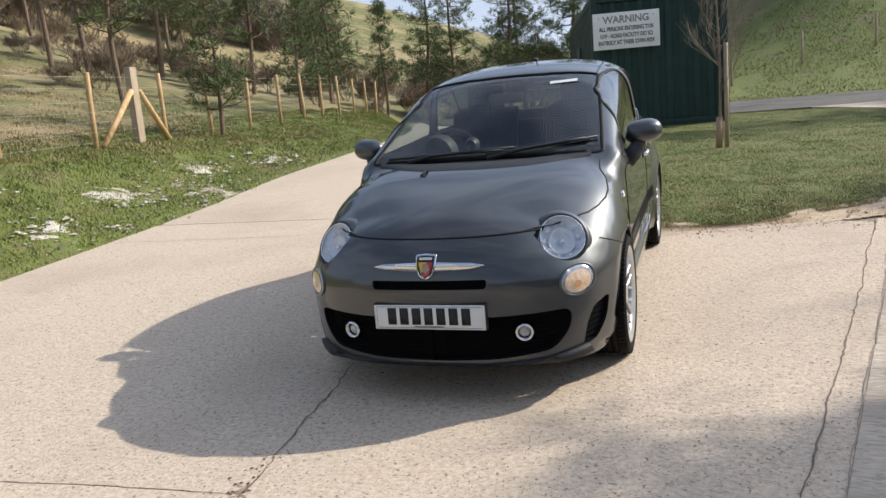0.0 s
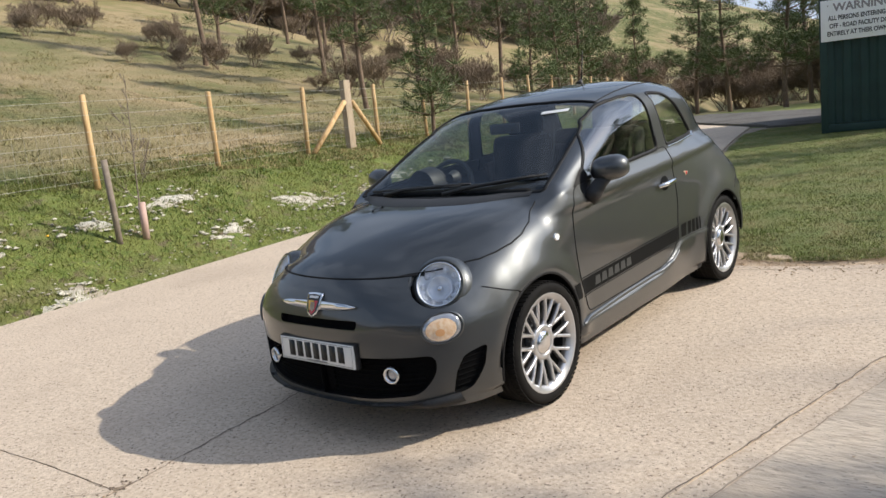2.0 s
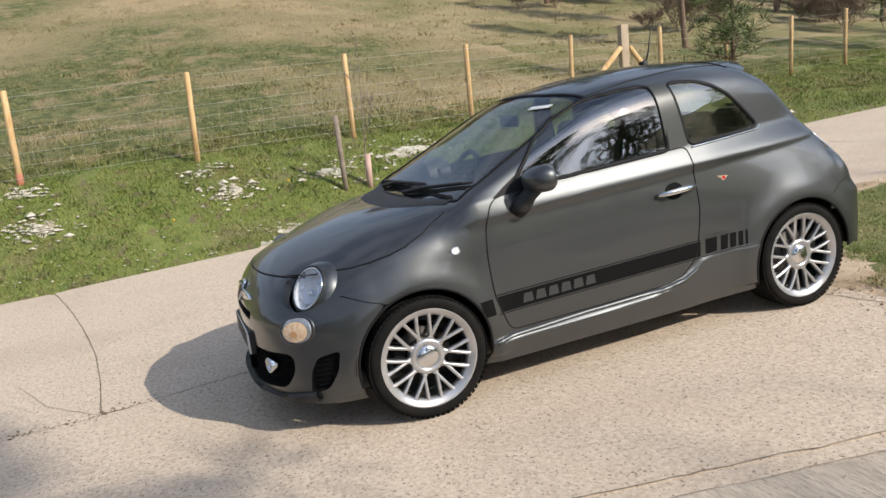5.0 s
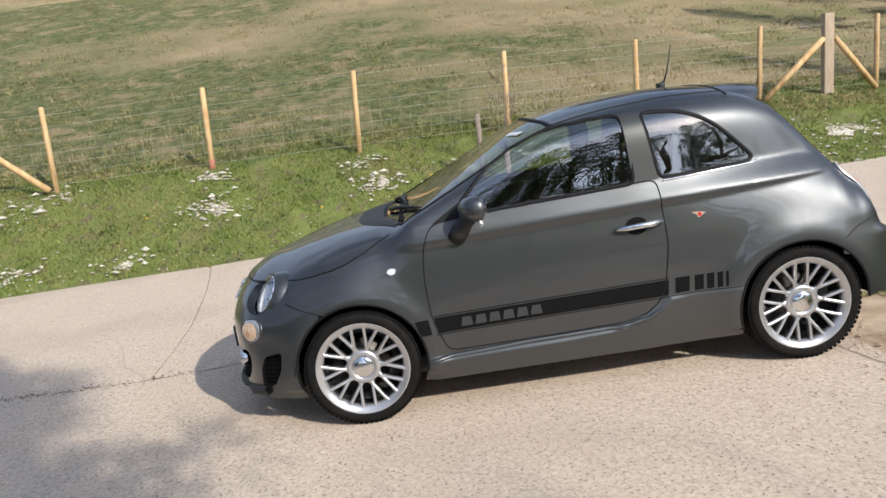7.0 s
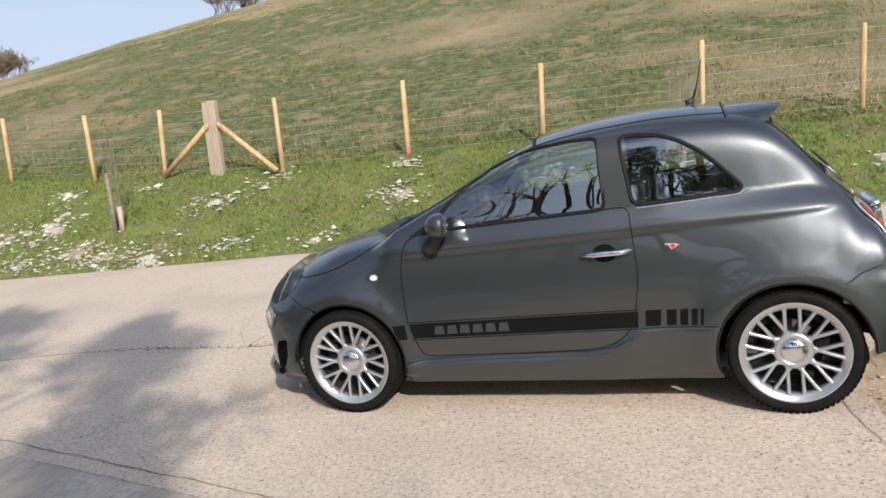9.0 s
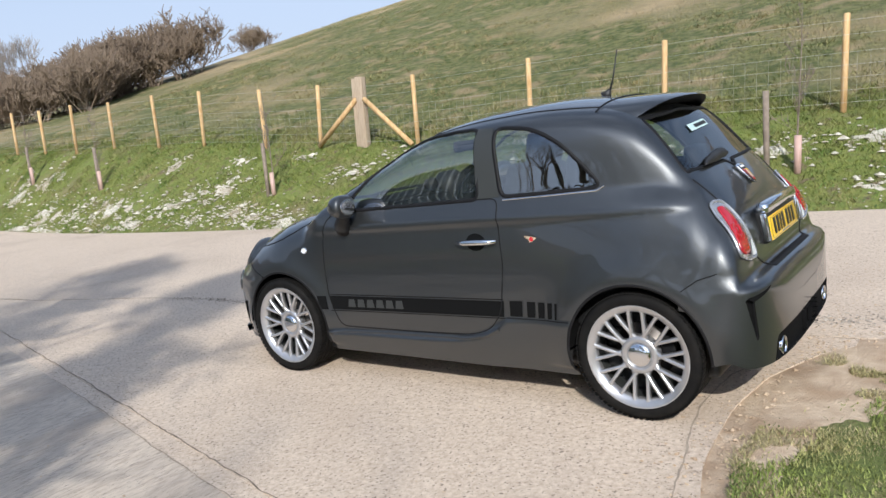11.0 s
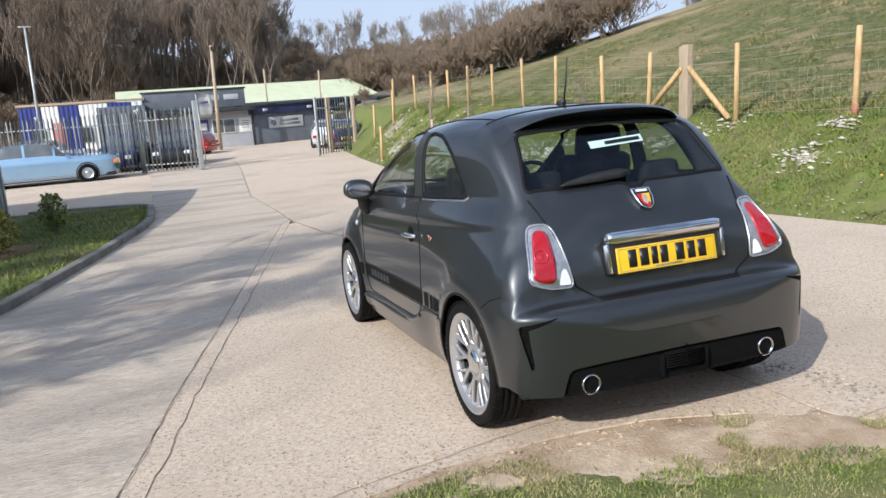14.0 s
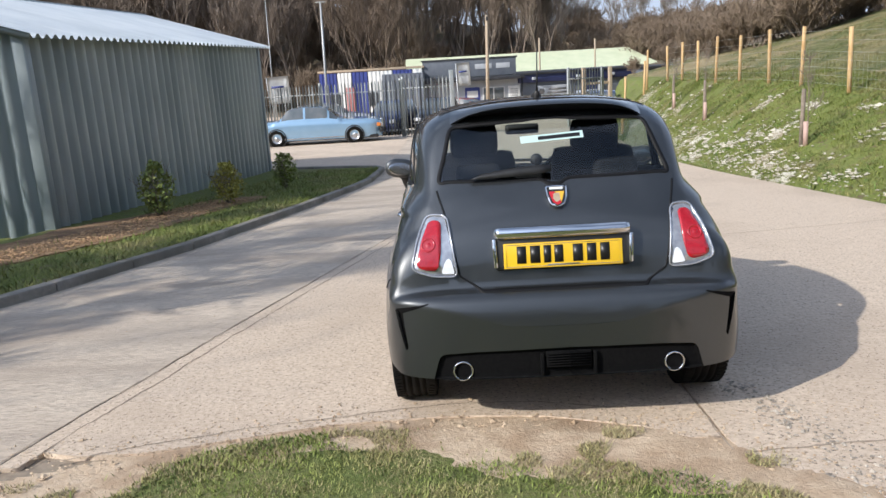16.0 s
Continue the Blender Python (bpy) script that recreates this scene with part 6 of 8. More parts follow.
pine_kinds = [pine(11, 7.0, 0.30, 0.19, 12), pine(12, 8.0, 0.36, 0.17, 12), pine(13, 6.0, 0.18, 0.24, 12, 0.5), pine(14, 10.0, 0.20, 0.25, 15)]
PINES = [(-8.36, 8.75, 2, 0.62), (-10.6, 16.2, 2, 0.70), (-13.2, 11.5, 0, 0.85), (-16.5, 14.0, 1, 0.85), (-20.0, 16.0, 0, 1.0), (-18.2, 19.5, 1, 1.0), (-15.5, 21.5, 0, 1.0), (-22.5, 12.5, 1, 0.95), (-14.0, 25.0, 2, 1.1),
         (-24.5, 20.5, 0, 1.0), (-21.0, 25.5, 1, 1.0), (-27.0, 16.5, 2, 1.1), (-17.5, 29.5, 0, 1.0), (-25.0, 29.0, 1, 1.05), (-30.5, 23.0, 0, 1.1), (-12.0, 20.0, 2, 0.7), (-19.0, 35.0, 2, 1.2), (-28.0, 34.0, 1, 1.0), (-33.5, 28.5, 1, 1.0), (-12.6, 27.5, 0, 0.75),
         (-15.8, 42.0, 3, 1.05), (-12.5, 38.0, 3, 0.95), (-8.8, 35.5, 3, 1.0), (-6.0, 38.5, 3, 1.1), (-3.2, 33.5, 3, 0.95), (-10.5, 46.0, 3, 1.2), (-4.8, 45.0, 3, 1.1), (-1.0, 40.0, 3, 1.0)]
taken = set()
prng = random.Random(3)
for x, y, k, s in PINES:
    m = Matrix.Translation(stand(x, y)) @ pose(0, 0, 0, 0, 0, prng.uniform(0, 360)) @ Matrix.Scale(s, 4)
    if k not in taken:
        taken.add(k)
        pine_kinds[k].matrix_basis = m
    else:
        c = copy_thing(pine_kinds[k], m)
        c.scale = (s, s, s)

# row of trees on the far side of the lane, behind the walker
for x, y, k, s in ((9.0, 2.6, 0, 1.15), (8.3, 0.0, 0, 1.15), (9.4, 14.4, 3, 0.9), (14.6, 8.6, 3, 0.86), (15.4, 5.0, 1, 1.08), (15.5, 11.0, 3, 1.0), (17.0, 3.0, 3, 1.0), (14.0, 0.5, 1, 1.05)):
    c = copy_thing(pine_kinds[k], Matrix.Translation(stand(x, y)) @ pose(0, 0, 0, 0, 0, prng.uniform(0, 360)) @ Matrix.Scale(s, 4))
    c.scale = (s, s, s)
bare_tree("bare_tree", stand(8.9, 0.6), 9.4, 24, "leafless broad tree beside the lane", "roadside trees", 0.60, 5)
bare_tree("bare_tree", stand(10.6, -2.0), 8.8, 25, "leafless broad tree beside the lane", "roadside trees", 0.60, 5)
bare_tree("bare_tree", stand(11.1, 5.5), 8.2, 26, "leafless broad tree beside the lane", "roadside trees", 0.55, 5)
bare_tree("bare_tree", stand(14.2, 10.0), 8.5, 22, "leafless broad tree beside the lane", "roadside trees", 0.66, 5)
bare_tree("bare_tree", stand(13.2, -3.6), 9.0, 23, "leafless broad tree beside the lane", "roadside trees", 0.66, 5)

def whip(seed, height, radius, twigs, reach):
    """A straight leader with thin twigs up its length."""
    rng = random.Random(seed)
    lead = [Vector((0.02 * math.sin(h * 2.1 + seed), 0.02 * math.cos(h * 1.7 + seed), h)) for h in np.linspace(-0.1, height, 10)]
    rods = [(lead, list(np.linspace(radius, 0.003, 10)))]
    for k in range(twigs):
        t = rng.uniform(0.24, 0.97)
        i = min(int(t * 9), 8)
        p = lead[i].lerp(lead[i + 1], t * 9 - i)
        a = rng.uniform(0, 6.3)
        L = reach * (1.15 - t) * rng.uniform(0.45, 1.0)
        grow(rng, p, (math.cos(a), math.sin(a), rng.uniform(0.55, 1.1)), L, max(0.0035, radius * 0.28 * (1.1 - t)), 2, rods, 0.4, 0.25)
    return rods


# staked young tree on the lawn
yt = thing("young_tree", "leafless staked young tree on the lawn", "tree", Matrix.Translation(stand(1.32, 6.82, 0.03)))
yrods = whip(31, 3.5, 0.026, 40, 0.66)
mesh("trunk", *rods_mesh(yrods[:1], 8), M_BARK2, yt)
mesh("crown", *rods_mesh(yrods[1:], 4), M_BARK2, yt)
part("stake", tube([(0.10, 0.02, -0.2), (0.10, 0.02, 1.45)], 0.032, 8), M_OLDPOST, yt, "brown round stake")
part("trunk_guard", tube([(-0.01, 0, -0.02), (0.0, 0, 0.42)], 0.045, 10), mat("tan_tree_guard", (0.42, 0.27, 0.19), (0.36, 0.22, 0.15), 8.0, rough=0.7), yt, "tan plastic guard")

# whips in tubes on the bank
M_TUBE = mat("pinkish_tree_tube", (0.50, 0.34, 0.29), (0.42, 0.28, 0.23), 5.0, rough=0.65)
for x, y, seed, sx in ((-5.93, 0.46, 41, -0.34), (-5.55, -8.35, 42, -0.13), (-5.9, -14.7, 43, -0.05), (-6.2, -18.5, 44, -0.05)):
    g = stand(x, y)
    w = thing("sapling", "thin leafless sapling in a pinkish tube beside a stake", "sapling", Matrix.Translation(g), "saplings on the bank")
    rods = whip(seed, 1.95, 0.015, 12, 0.45)
    V, F = rods_mesh(rods, 4)
    mesh("stem", V, F, M_BARK2, w)
    part("tube", tube([(0, 0, -0.05), (0.01, 0, 0.44)], 0.042, 10), M_TUBE, w, "pinkish plastic tube")
    part("stake", tube([(0.02, sx, -0.1), (0.0, sx - 0.03, 0.98)], 0.036, 8), M_BARK2, w, "grey-brown round stake")


# ---- green steel store with the warning sign ----
def corrugated(width, height, pitch=0.28, depth=0.036, thick=0.002):
    """A ribbed steel wall in the x-z plane."""
    xs, n = [], int(width / pitch)
    prof = []
    for i in range(n):
        a = i * width / n
        p = width / n
        prof += [(a, 0), (a + p * 0.36, 0), (a + p * 0.5, depth), (a + p * 0.86, depth)]
    prof.append((width, 0))
    V, F = [], []
    for x, d in prof:
        V += [(x, d, 0), (x, d, height)]
    for i in range(len(prof) - 1):
        F.append((2 * i, 2 * i + 2, 2 * i + 3, 2 * i + 1))
    return V, F


store = thing("steel_store", "dark green steel shipping container standing on the grass", "container", pose(-0.95, 10.62, 0.60, 0, 0, 13.3))
W_, L_, H_ = 2.56, 6.06, 2.59
V, F = corrugated(W_ - 0.2, H_ - 0.3, 0.26)
ob = mesh("end_wall", [(x + 0.1, y - 0.0, z + 0.16) for x, y, z in V], F, M_GREEN, store, flat=True)
V, F = corrugated(L_ - 0.2, H_ - 0.3)
mesh("side_wall", [(0.04 - y, x + 0.1, z + 0.16) for x, y, z in V], [f[::-1] for f in F], M_GREEN, store, flat=True)
mesh("side_wall", [(W_ - 0.04 + y, x + 0.1, z + 0.16) for x, y, z in V], F, M_GREEN, store, flat=True)
part("rear_wall", box(W_ - 0.1, 0.04, H_ - 0.2, (W_ / 2, L_ - 0.05, H_ / 2)), M_GREEN, store)
part("roof", box(W_ - 0.06, L_ - 0.06, 0.04, (W_ / 2, L_ / 2, H_ - 0.03)), M_GREEN, store)
for x in (0.05, W_ - 0.05):
    for y in (0.03, L_ - 0.05):
        part("corner_post", box(0.12, 0.12, H_, (x, y, H_ / 2), 0.012), M_GREEN, store)
for z in (0.08, H_ - 0.06):
    for y in (0.03, L_ - 0.05):
        part("end_rail", box(W_ - 0.2, 0.11, 0.14, (W_ / 2, y, z), 0.01), M_GREEN, store)
    for x in (0.05, W_ - 0.05):
        part("side_rail", box(0.11, L_ - 0.2, 0.14, (x, L_ / 2, z), 0.01), M_GREEN, store)
part("side_hatch", box(0.03, 0.9, 1.5, (-0.02, 3.2, 1.1), 0.01), M_GREEN, store)


def text_part(name, body, size, at, material, parent, width=None):
    cu = bpy.data.curves.new(name, "FONT")
    cu.body, cu.size, cu.align_x, cu.align_y, cu.extrude = body, size, "CENTER", "CENTER", 0.0012
    cu.offset = size * 0.028
    tmp = new("tmp_text", cu)
    dg = bpy.context.evaluated_depsgraph_get()
    me = bpy.data.meshes.new_from_object(tmp.evaluated_get(dg))
    bpy.data.objects.remove(tmp)
    me.materials.clear()
    me.materials.append(material)
    if width:
        xs = [v.co.x for v in me.vertices]
        k = width / (max(xs) - min(xs))
        for v in me.vertices:
            v.co.x *= k
    ob = new(name, me)
    ob.parent = parent
    ob.matrix_basis = at
    return ob


sign = thing("warning_sign", "white rectangular warning sign with grey heading and black lettering", "sign", pose(-0.95, 10.62, 0.60, 0, 0, 13.3) @ pose(0.65, -0.045, 1.915))
part("board", box(1.27, 0.012, 0.69, (0, 0, 0), 0.004), mat("sign_white", (0.93, 0.93, 0.92), (0.88, 0.88, 0.87), 4.0, rough=0.45), sign)
M_SIGNGREY = mat("sign_heading_grey", (0.30, 0.27, 0.27), rough=0.5)
fr = [(-0.60, -0.32), (0.60, -0.32), (0.60, 0.32), (-0.60, 0.32)]
for z, h, txt, m_, w_ in ((0.205, 0.185, "WARNING", M_SIGNGREY, 0.88), (0.035, 0.105, "ALL PERSONS ENTERING THIS", M_INK, 1.04), (-0.095, 0.105, "OFF - ROAD FACILITY DO SO", M_INK, 1.00), (-0.225, 0.105, "ENTIRELY AT THEIR OWN RISK", M_INK, 1.08)):
    text_part("lettering", txt, h, pose(0, -0.0075, z, 90, 0, 0), m_, sign, w_)
for x in (-0.52, 0.52):
    part("rivet", tube([(x, -0.006, 0.25), (x, -0.010, 0.25)], 0.012, 10), M_SIGNGREY, sign)


# ---- tin shed, kerb and planting ----
def sheet_wall(name, a, b, z0, z1a, z1b, parent, pitch=0.29, depth=0.105):
    """Corrugated sheeting from plan point a to b."""
    a, b = Vector(a), Vector(b)
    L = (b - a).length
    d = (b - a) / L
    nrm = Vector((d.y, -d.x))
    n = int(L / pitch) * 10
    V, F = [], []
    for i in range(n + 1):
        t = i / n
        off_ = max(-1, min(1, 1.9 * math.cos(2 * math.pi * t * int(L / pitch)))) * depth * 0.5
        p = a + d * L * t + nrm * off_
        V += [(p.x, p.y, z0), (p.x, p.y, z1a + (z1b - z1a) * t)]
    for i in range(n):
        F.append((2 * i, 2 * i + 2, 2 * i + 3, 2 * i + 1))
    return mesh(name, V, F, M_TIN, parent)


shed = thing("tin_shed", "corrugated galvanised shed with a low pitched roof", "shed")
A, B = Vector((6.18, -5.75)), Vector((5.42, -15.6))
ax = (B - A).normalized()
ay = Vector((-ax.y, ax.x))
if ay.x < 0:
    ay = -ay
sheet_wall("long_wall", A, B, -1.1, 2.42, 2.40, shed)
C, D = A + ay * 3.0, A + ay * 6.0
sheet_wall("end_wall", C, A, -1.1, 3.32, 2.42, shed)
sheet_wall("end_wall", D, C, -1.1, 2.42, 3.32, shed)
C2, D2 = B + ay * 3.0, B + ay * 6.0
sheet_wall("end_wall", B, C2, -1.1, 2.40, 3.30, shed)
sheet_wall("end_wall", C2, D2, -1.1, 3.30, 2.40, shed)
sheet_wall("long_wall", D2, D, -1.1, 2.40, 2.42, shed)
for s, (e0, r0) in enumerate(((-0.28, 3.0), (6.28, 3.0))):
    V, F = [], []
    L = (B - A).length + 0.5
    n = int(L / 0.20) * 8
    for i in range(n + 1):
        p = A - ax * 0.25 + ax * L * i / n
        o = math.cos(2 * math.pi * i / 8) * 0.032
        e, r = p + ay * e0, p + ay * r0
        V += [(e.x, e.y, 2.42 - 0.28 * 0.3 + o + 0.03), (r.x, r.y, 3.36 + o)]
    for i in range(n):
        F.append((2 * i, 2 * i + 2, 2 * i + 3, 2 * i + 1))
    rf = mesh("roof_sheet", V, F, M_ROOFTIN, shed)
for q_ in (A, B):
    part("corner_trim", box(0.16, 0.16, 3.52, (q_.x + 0.03, q_.y - 0.02 * (1 if q_ is A else -1), 0.66), 0.01), M_TIN, shed)
part("ridge_cap", tube([(*(A - ax * 0.25 + ay * 3.0), 3.36), (*(B + ax * 0.25 + ay * 3.0), 3.36)], 0.05, 8), M_TIN, shed)
part("barge_board", tube([(*(A - ax * 0.2 - ay * 0.25), 2.36), (*(A - ax * 0.2 + ay * 3.0), 3.31)], 0.045, 6), M_TIN, shed)

kerb = new("kerb")
tagged(kerb, "grey concrete kerb edging the planted bed", "kerb", kind="structure")
M_KERB = mat("kerb_concrete", (0.21, 0.195, 0.17), (0.30, 0.275, 0.24), 12.0, (0.15, 0.14, 0.115), 1.5, rough=0.9, bump=0.4, bscale=60)
kp = [Vector(p) for p in KERB] + [Vector((2.5, -14.9)), Vector((3.4, -15.4)), Vector((5.0, -15.9))]
for a, b in zip(kp, kp[1:]):
    n = max(1, round((b - a).length / 0.92))
    for i in range(n):
        p, q = a.lerp(b, i / n), a.lerp(b, (i + 1) / n)
        m_ = (p + q) / 2
        za, zb = float(road_z(p.y)), float(road_z(q.y))
        L = (q - p).length
        turn = Matrix.Rotation(math.atan2(q.y - p.y, q.x - p.x), 4, "Z") @ Matrix.Rotation(-math.atan2(zb - za, L), 4, "Y")
        part("kerb_stone", box(L - 0.012, 0.125, 0.25, (m_.x, m_.y, (za + zb) / 2 - 0.035), 0.014, turn), M_KERB, kerb)
M_MULCH = mat("bark_mulch", (0.26, 0.155, 0.08), (0.38, 0.24, 0.13), 25.0, (0.17, 0.10, 0.055), 3.0, rough=0.95, bump=0.8, bscale=60, dist=0.03)
bedp = [(x + 0.06, y) for x, y in KERB] + [(2.6, -14.8), (5.4, -15.7), (6.2, -5.8), (7.8, 2.2)]
plant_bed = drape("planting_bed", bedp, M_GRASS, 0.055, None, step=0.2, jitter=0.0, thick=0.1)
tagged(plant_bed, "narrow grassed bed between kerb and shed", "bed", kind="structure")
mulch = drape("mulch", [(5.6, -2.0), (5.0, -3.5), (4.55, -4.6), (4.2, -6.7), (3.75, -8.6), (4.3, -8.8), (5.2, -7.0), (6.0, -5.6), (6.2, -3.5)], M_MULCH, 0.07, None, step=0.08, jitter=0.15, thick=0.03)
tagged(mulch, "brown bark chippings spread along the bed", "mulch", kind="structure")
M_LEAF = mat("shrub_leaf", (0.150, 0.200, 0.040), (0.25, 0.28, 0.075), 6.0, rough=0.6, island=0.4)
M_LEAF2 = mat("golden_shrub_leaf", (0.30, 0.28, 0.05), (0.40, 0.36, 0.09), 6.0, rough=0.6, island=0.4)


def shrub(x, y, h, w, seed, material, label, n=900, leaf=0.035):
    rng = random.Random(seed)
    t = thing("shrub", label, "shrub", Matrix.Translation((x, y, float(road_z(y)) + 0.06)), "shrubs before the shed")
    rods, tips = [], []
    for k in range(7):
        a = rng.uniform(0, 6.3)
        grow(rng, (0, 0, -0.03), (math.cos(a) * 0.5, math.sin(a) * 0.5, 1), h * 0.55, 0.012, 2, rods, 0.5, 0.3)
    V, F = rods_mesh(rods, 3)
    mesh("stemwork", V, F, M_BARK2, t)["kind"] = "stuff"
    V, F = [], []
    for _ in range(n):
        z = rng.random() ** 0.8
        r = w * (0.25 + 0.75 * math.sin(math.pi * min(0.98, 0.12 + z * 0.85))) * rng.uniform(0.3, 1.0) * (0.8 + 0.35 * noise.noise((z * 4, seed, 2)))
        a = rng.uniform(0, 6.3)
        p = Vector((math.cos(a) * r, math.sin(a) * r, 0.06 + z * h))
        d = Vector((rng.gauss(0, 1), rng.gauss(0, 1), rng.gauss(0.6, 0.8))).normalized()
        s_ = d.cross(Vector((rng.gauss(0, 1), rng.gauss(0, 1), rng.gauss(0, 1)))).normalized()
        L = leaf * rng.uniform(0.7, 1.5)
        k = len(V)
        V += [p, p + d * L * 0.5 + s_ * L * 0.4, p + d * L, p + d * L * 0.5 - s_ * L * 0.4]
        F.append((k, k + 1, k + 2, k + 3))
    mesh("leaves", V, F, material, t, flat=True)
    return t


shrub(5.0, -6.65, 0.75, 0.36, 1, M_LEAF, "loose green shrub in bark chippings before the shed", 1000, 0.05)
shrub(4.25, -7.75, 0.62, 0.34, 2, M_LEAF2, "dense golden green shrub before the shed", 1300, 0.04)
shrub(3.8, -10.1, 0.62, 0.32, 3, M_LEAF, "small spiky green shrub before the shed", 700, 0.05)


# ---- yard: palisade, gates, workshops, cars ----
M_PALI = mat("galvanised_palisade", (0.34, 0.36, 0.36), (0.42, 0.44, 0.44), 3.0, rough=0.5, metal=0.3)
M_NAVY = mat("navy_paint", (0.016, 0.022, 0.075), (0.022, 0.030, 0.09), 2.0, rough=0.5)
M_BLUE = mat("blue_panel", (0.03, 0.045, 0.22), (0.035, 0.05, 0.19), 2.0, rough=0.5)
M_SLATE = mat("slate_grey_cladding", (0.10, 0.115, 0.14), (0.13, 0.145, 0.17), 2.0, rough=0.6)
M_PALEWALL = mat("pale_grey_render", (0.36, 0.38, 0.41), (0.42, 0.44, 0.46), 2.0, rough=0.7)
M_ROOFY = mat("pale_yellow_green_roof", (0.52, 0.57, 0.38), (0.60, 0.63, 0.44), 1.0, rough=0.6)
M_DARKROOF = mat("dark_roof_edge", (0.025, 0.027, 0.032), (0.04, 0.042, 0.048), 2.0, rough=0.6)
M_PANE = mat("office_pane", (0.06, 0.075, 0.085), (0.14, 0.15, 0.15), 1.3, rough=0.08, coat=1.0)
M_REDDOOR = mat("red_panel", (0.40, 0.16, 0.15), rough=0.5)
M_POLE = mat("galvanised_pole", (0.42, 0.43, 0.43), rough=0.5, metal=0.4)


def yz_(x, y):
    return float(road_z(y)) + 0.006


def palisade(name, a, b, label, height=2.35, group=""):
    a, b = Vector(a), Vector(b)
    L = (b - a).length
    n = int(L / 0.155)
    ang = math.atan2(b.y - a.y, b.x - a.x)
    t = thing(name, label, "fence" if "gate" not in name else "gate", Matrix.Translation((a.x, a.y, yz_(a.x, a.y))) @ Matrix.Rotation(ang, 4, "Z"), group)
    drop = (yz_(b.x, b.y) - yz_(a.x, a.y)) / L
    me = None
    for i in range(n + 1):
        x = i * L / n
        if me is None:
            bm = bmesh.new()
            w, d = 0.034, 0.012
            prof = [(-w, 0), (-w * 0.5, d), (0, d * 1.3), (w * 0.5, d), (w, 0)]
            rows = []
            for z, k in ((0.08, 1.0), (height - 0.10, 1.0), (height, 0.12)):
                rows.append([bm.verts.new((px * k, -0.03 - py, z)) for px, py in prof])
            for r1, r2 in zip(rows, rows[1:]):
                for q in range(4):
                    bm.faces.new((r1[q], r1[q + 1], r2[q + 1], r2[q]))
            bmesh.ops.solidify(bm, geom=bm.faces[:], thickness=0.006)
            ob = part("pale", bm, M_PALI, t)
            me = ob.data
        else:
            ob = new("pale", me)
            ob.parent = t
        ob.matrix_basis = Matrix.Translation((x, 0, drop * x))
    for z in (0.30, height - 0.42):
        part("rail", tube([(0, 0, z), (L, 0, z + drop * L)], 0.028, 6), M_PALI, t)
    for x in np.linspace(0, L, max(2, int(L / 2.6) + 1)):
        part("post", box(0.09, 0.09, height + 0.05, (x, 0.06, (height + 0.05) / 2 + drop * x), 0.008), M_PALI, t)
    return t


palisade("palisade_fence", (9.6, -29.7), (2.55, -27.2), "galvanised steel palisade fence beside the yard")
palisade("palisade_gate", (2.45, -27.15), (0.45, -26.4), "closed galvanised palisade gate leaf", 2.4)
palisade("palisade_gate", (-4.5, -27.9), (-6.1, -29.0), "galvanised palisade gate leaf swung open", 2.4)
gp = thing("gate_post", "square galvanised gate post beside the yard entrance", "post", pose(0.42, -26.32, yz_(0, -26.3), 0, 0, 10))
part("shaft", box(0.16, 0.16, 2.6, (0, 0, 1.3), 0.01), M_PALI, gp)
wf = thing("post_and_rail", "weathered timber posts with cross rails at the entrance", "fence", pose(-5.5, -30.3, yz_(0, -30.3), 0, 0, 195))
for x in (0.0, 1.3):
    part("post", box(0.15, 0.15, 2.45, (x, 0, 1.22), 0.012), M_OLDPOST, wf)
for z in (0.35, 1.05, 1.75):
    part("rail", box(1.3, 0.05, 0.11, (0.65, 0.02, z), 0.006), M_OLDPOST, wf)


def window(parent, x, y, z, w, h, n=2):
    wd = part("window", box(w, 0.06, h, (x, y, z), 0.004), M_WHITE, parent, "white framed window")
    pw = (w - 0.06 * (n + 1)) / n
    for i in range(n):
        part("pane", box(pw, 0.02, h - 0.12, (x - w / 2 + 0.06 + pw / 2 + i * (pw + 0.06), y + 0.03, z), 0.003), M_PANE, wd)
    return wd


# local frame: x runs to the viewer's left along the front, +y out of the wall
office = thing("workshop_office", "low grey workshop office with dark fascia and white window", "building", pose(-4.2, -48.6, -1.95, 0, 0, 3))
part("wall", box(7.0, 6.0, 2.45, (3.4, -3.0, 1.22), 0.02), M_PALEWALL, office)
part("canopy", box(7.4, 1.3, 0.22, (3.4, 0.15, 2.50), 0.03), M_DARKROOF, office)
fas = part("fascia", box(6.4, 0.3, 1.15, (3.3, -0.6, 3.25), 0.02), M_SLATE, office)
part("fascia_cap", box(6.6, 0.4, 0.10, (3.3, -0.6, 3.86), 0.01), M_DARKROOF, office)
part("sign_bar", box(0.95, 0.03, 0.34, (1.0, -0.43, 3.32), 0.004), M_PALEWALL, office, "pale sign board with plain bars")
part("sign_bar", box(1.15, 0.03, 0.34, (2.35, -0.43, 3.32), 0.004), M_PALEWALL, office)
window(office, 1.75, 0.03, 1.45, 1.5, 0.95)
part("poster", box(1.0, 0.03, 1.0, (3.2, 0.03, 1.45), 0.004), M_BLUE, office, "blue and white notice board")
part("poster", box(0.75, 0.035, 0.45, (3.2, 0.035, 1.5), 0.004), M_WHITE, office)
part("notice", box(0.8, 0.03, 0.95, (0.35, 0.03, 1.45), 0.004), M_WHITE, office, "white notice with plain bars")
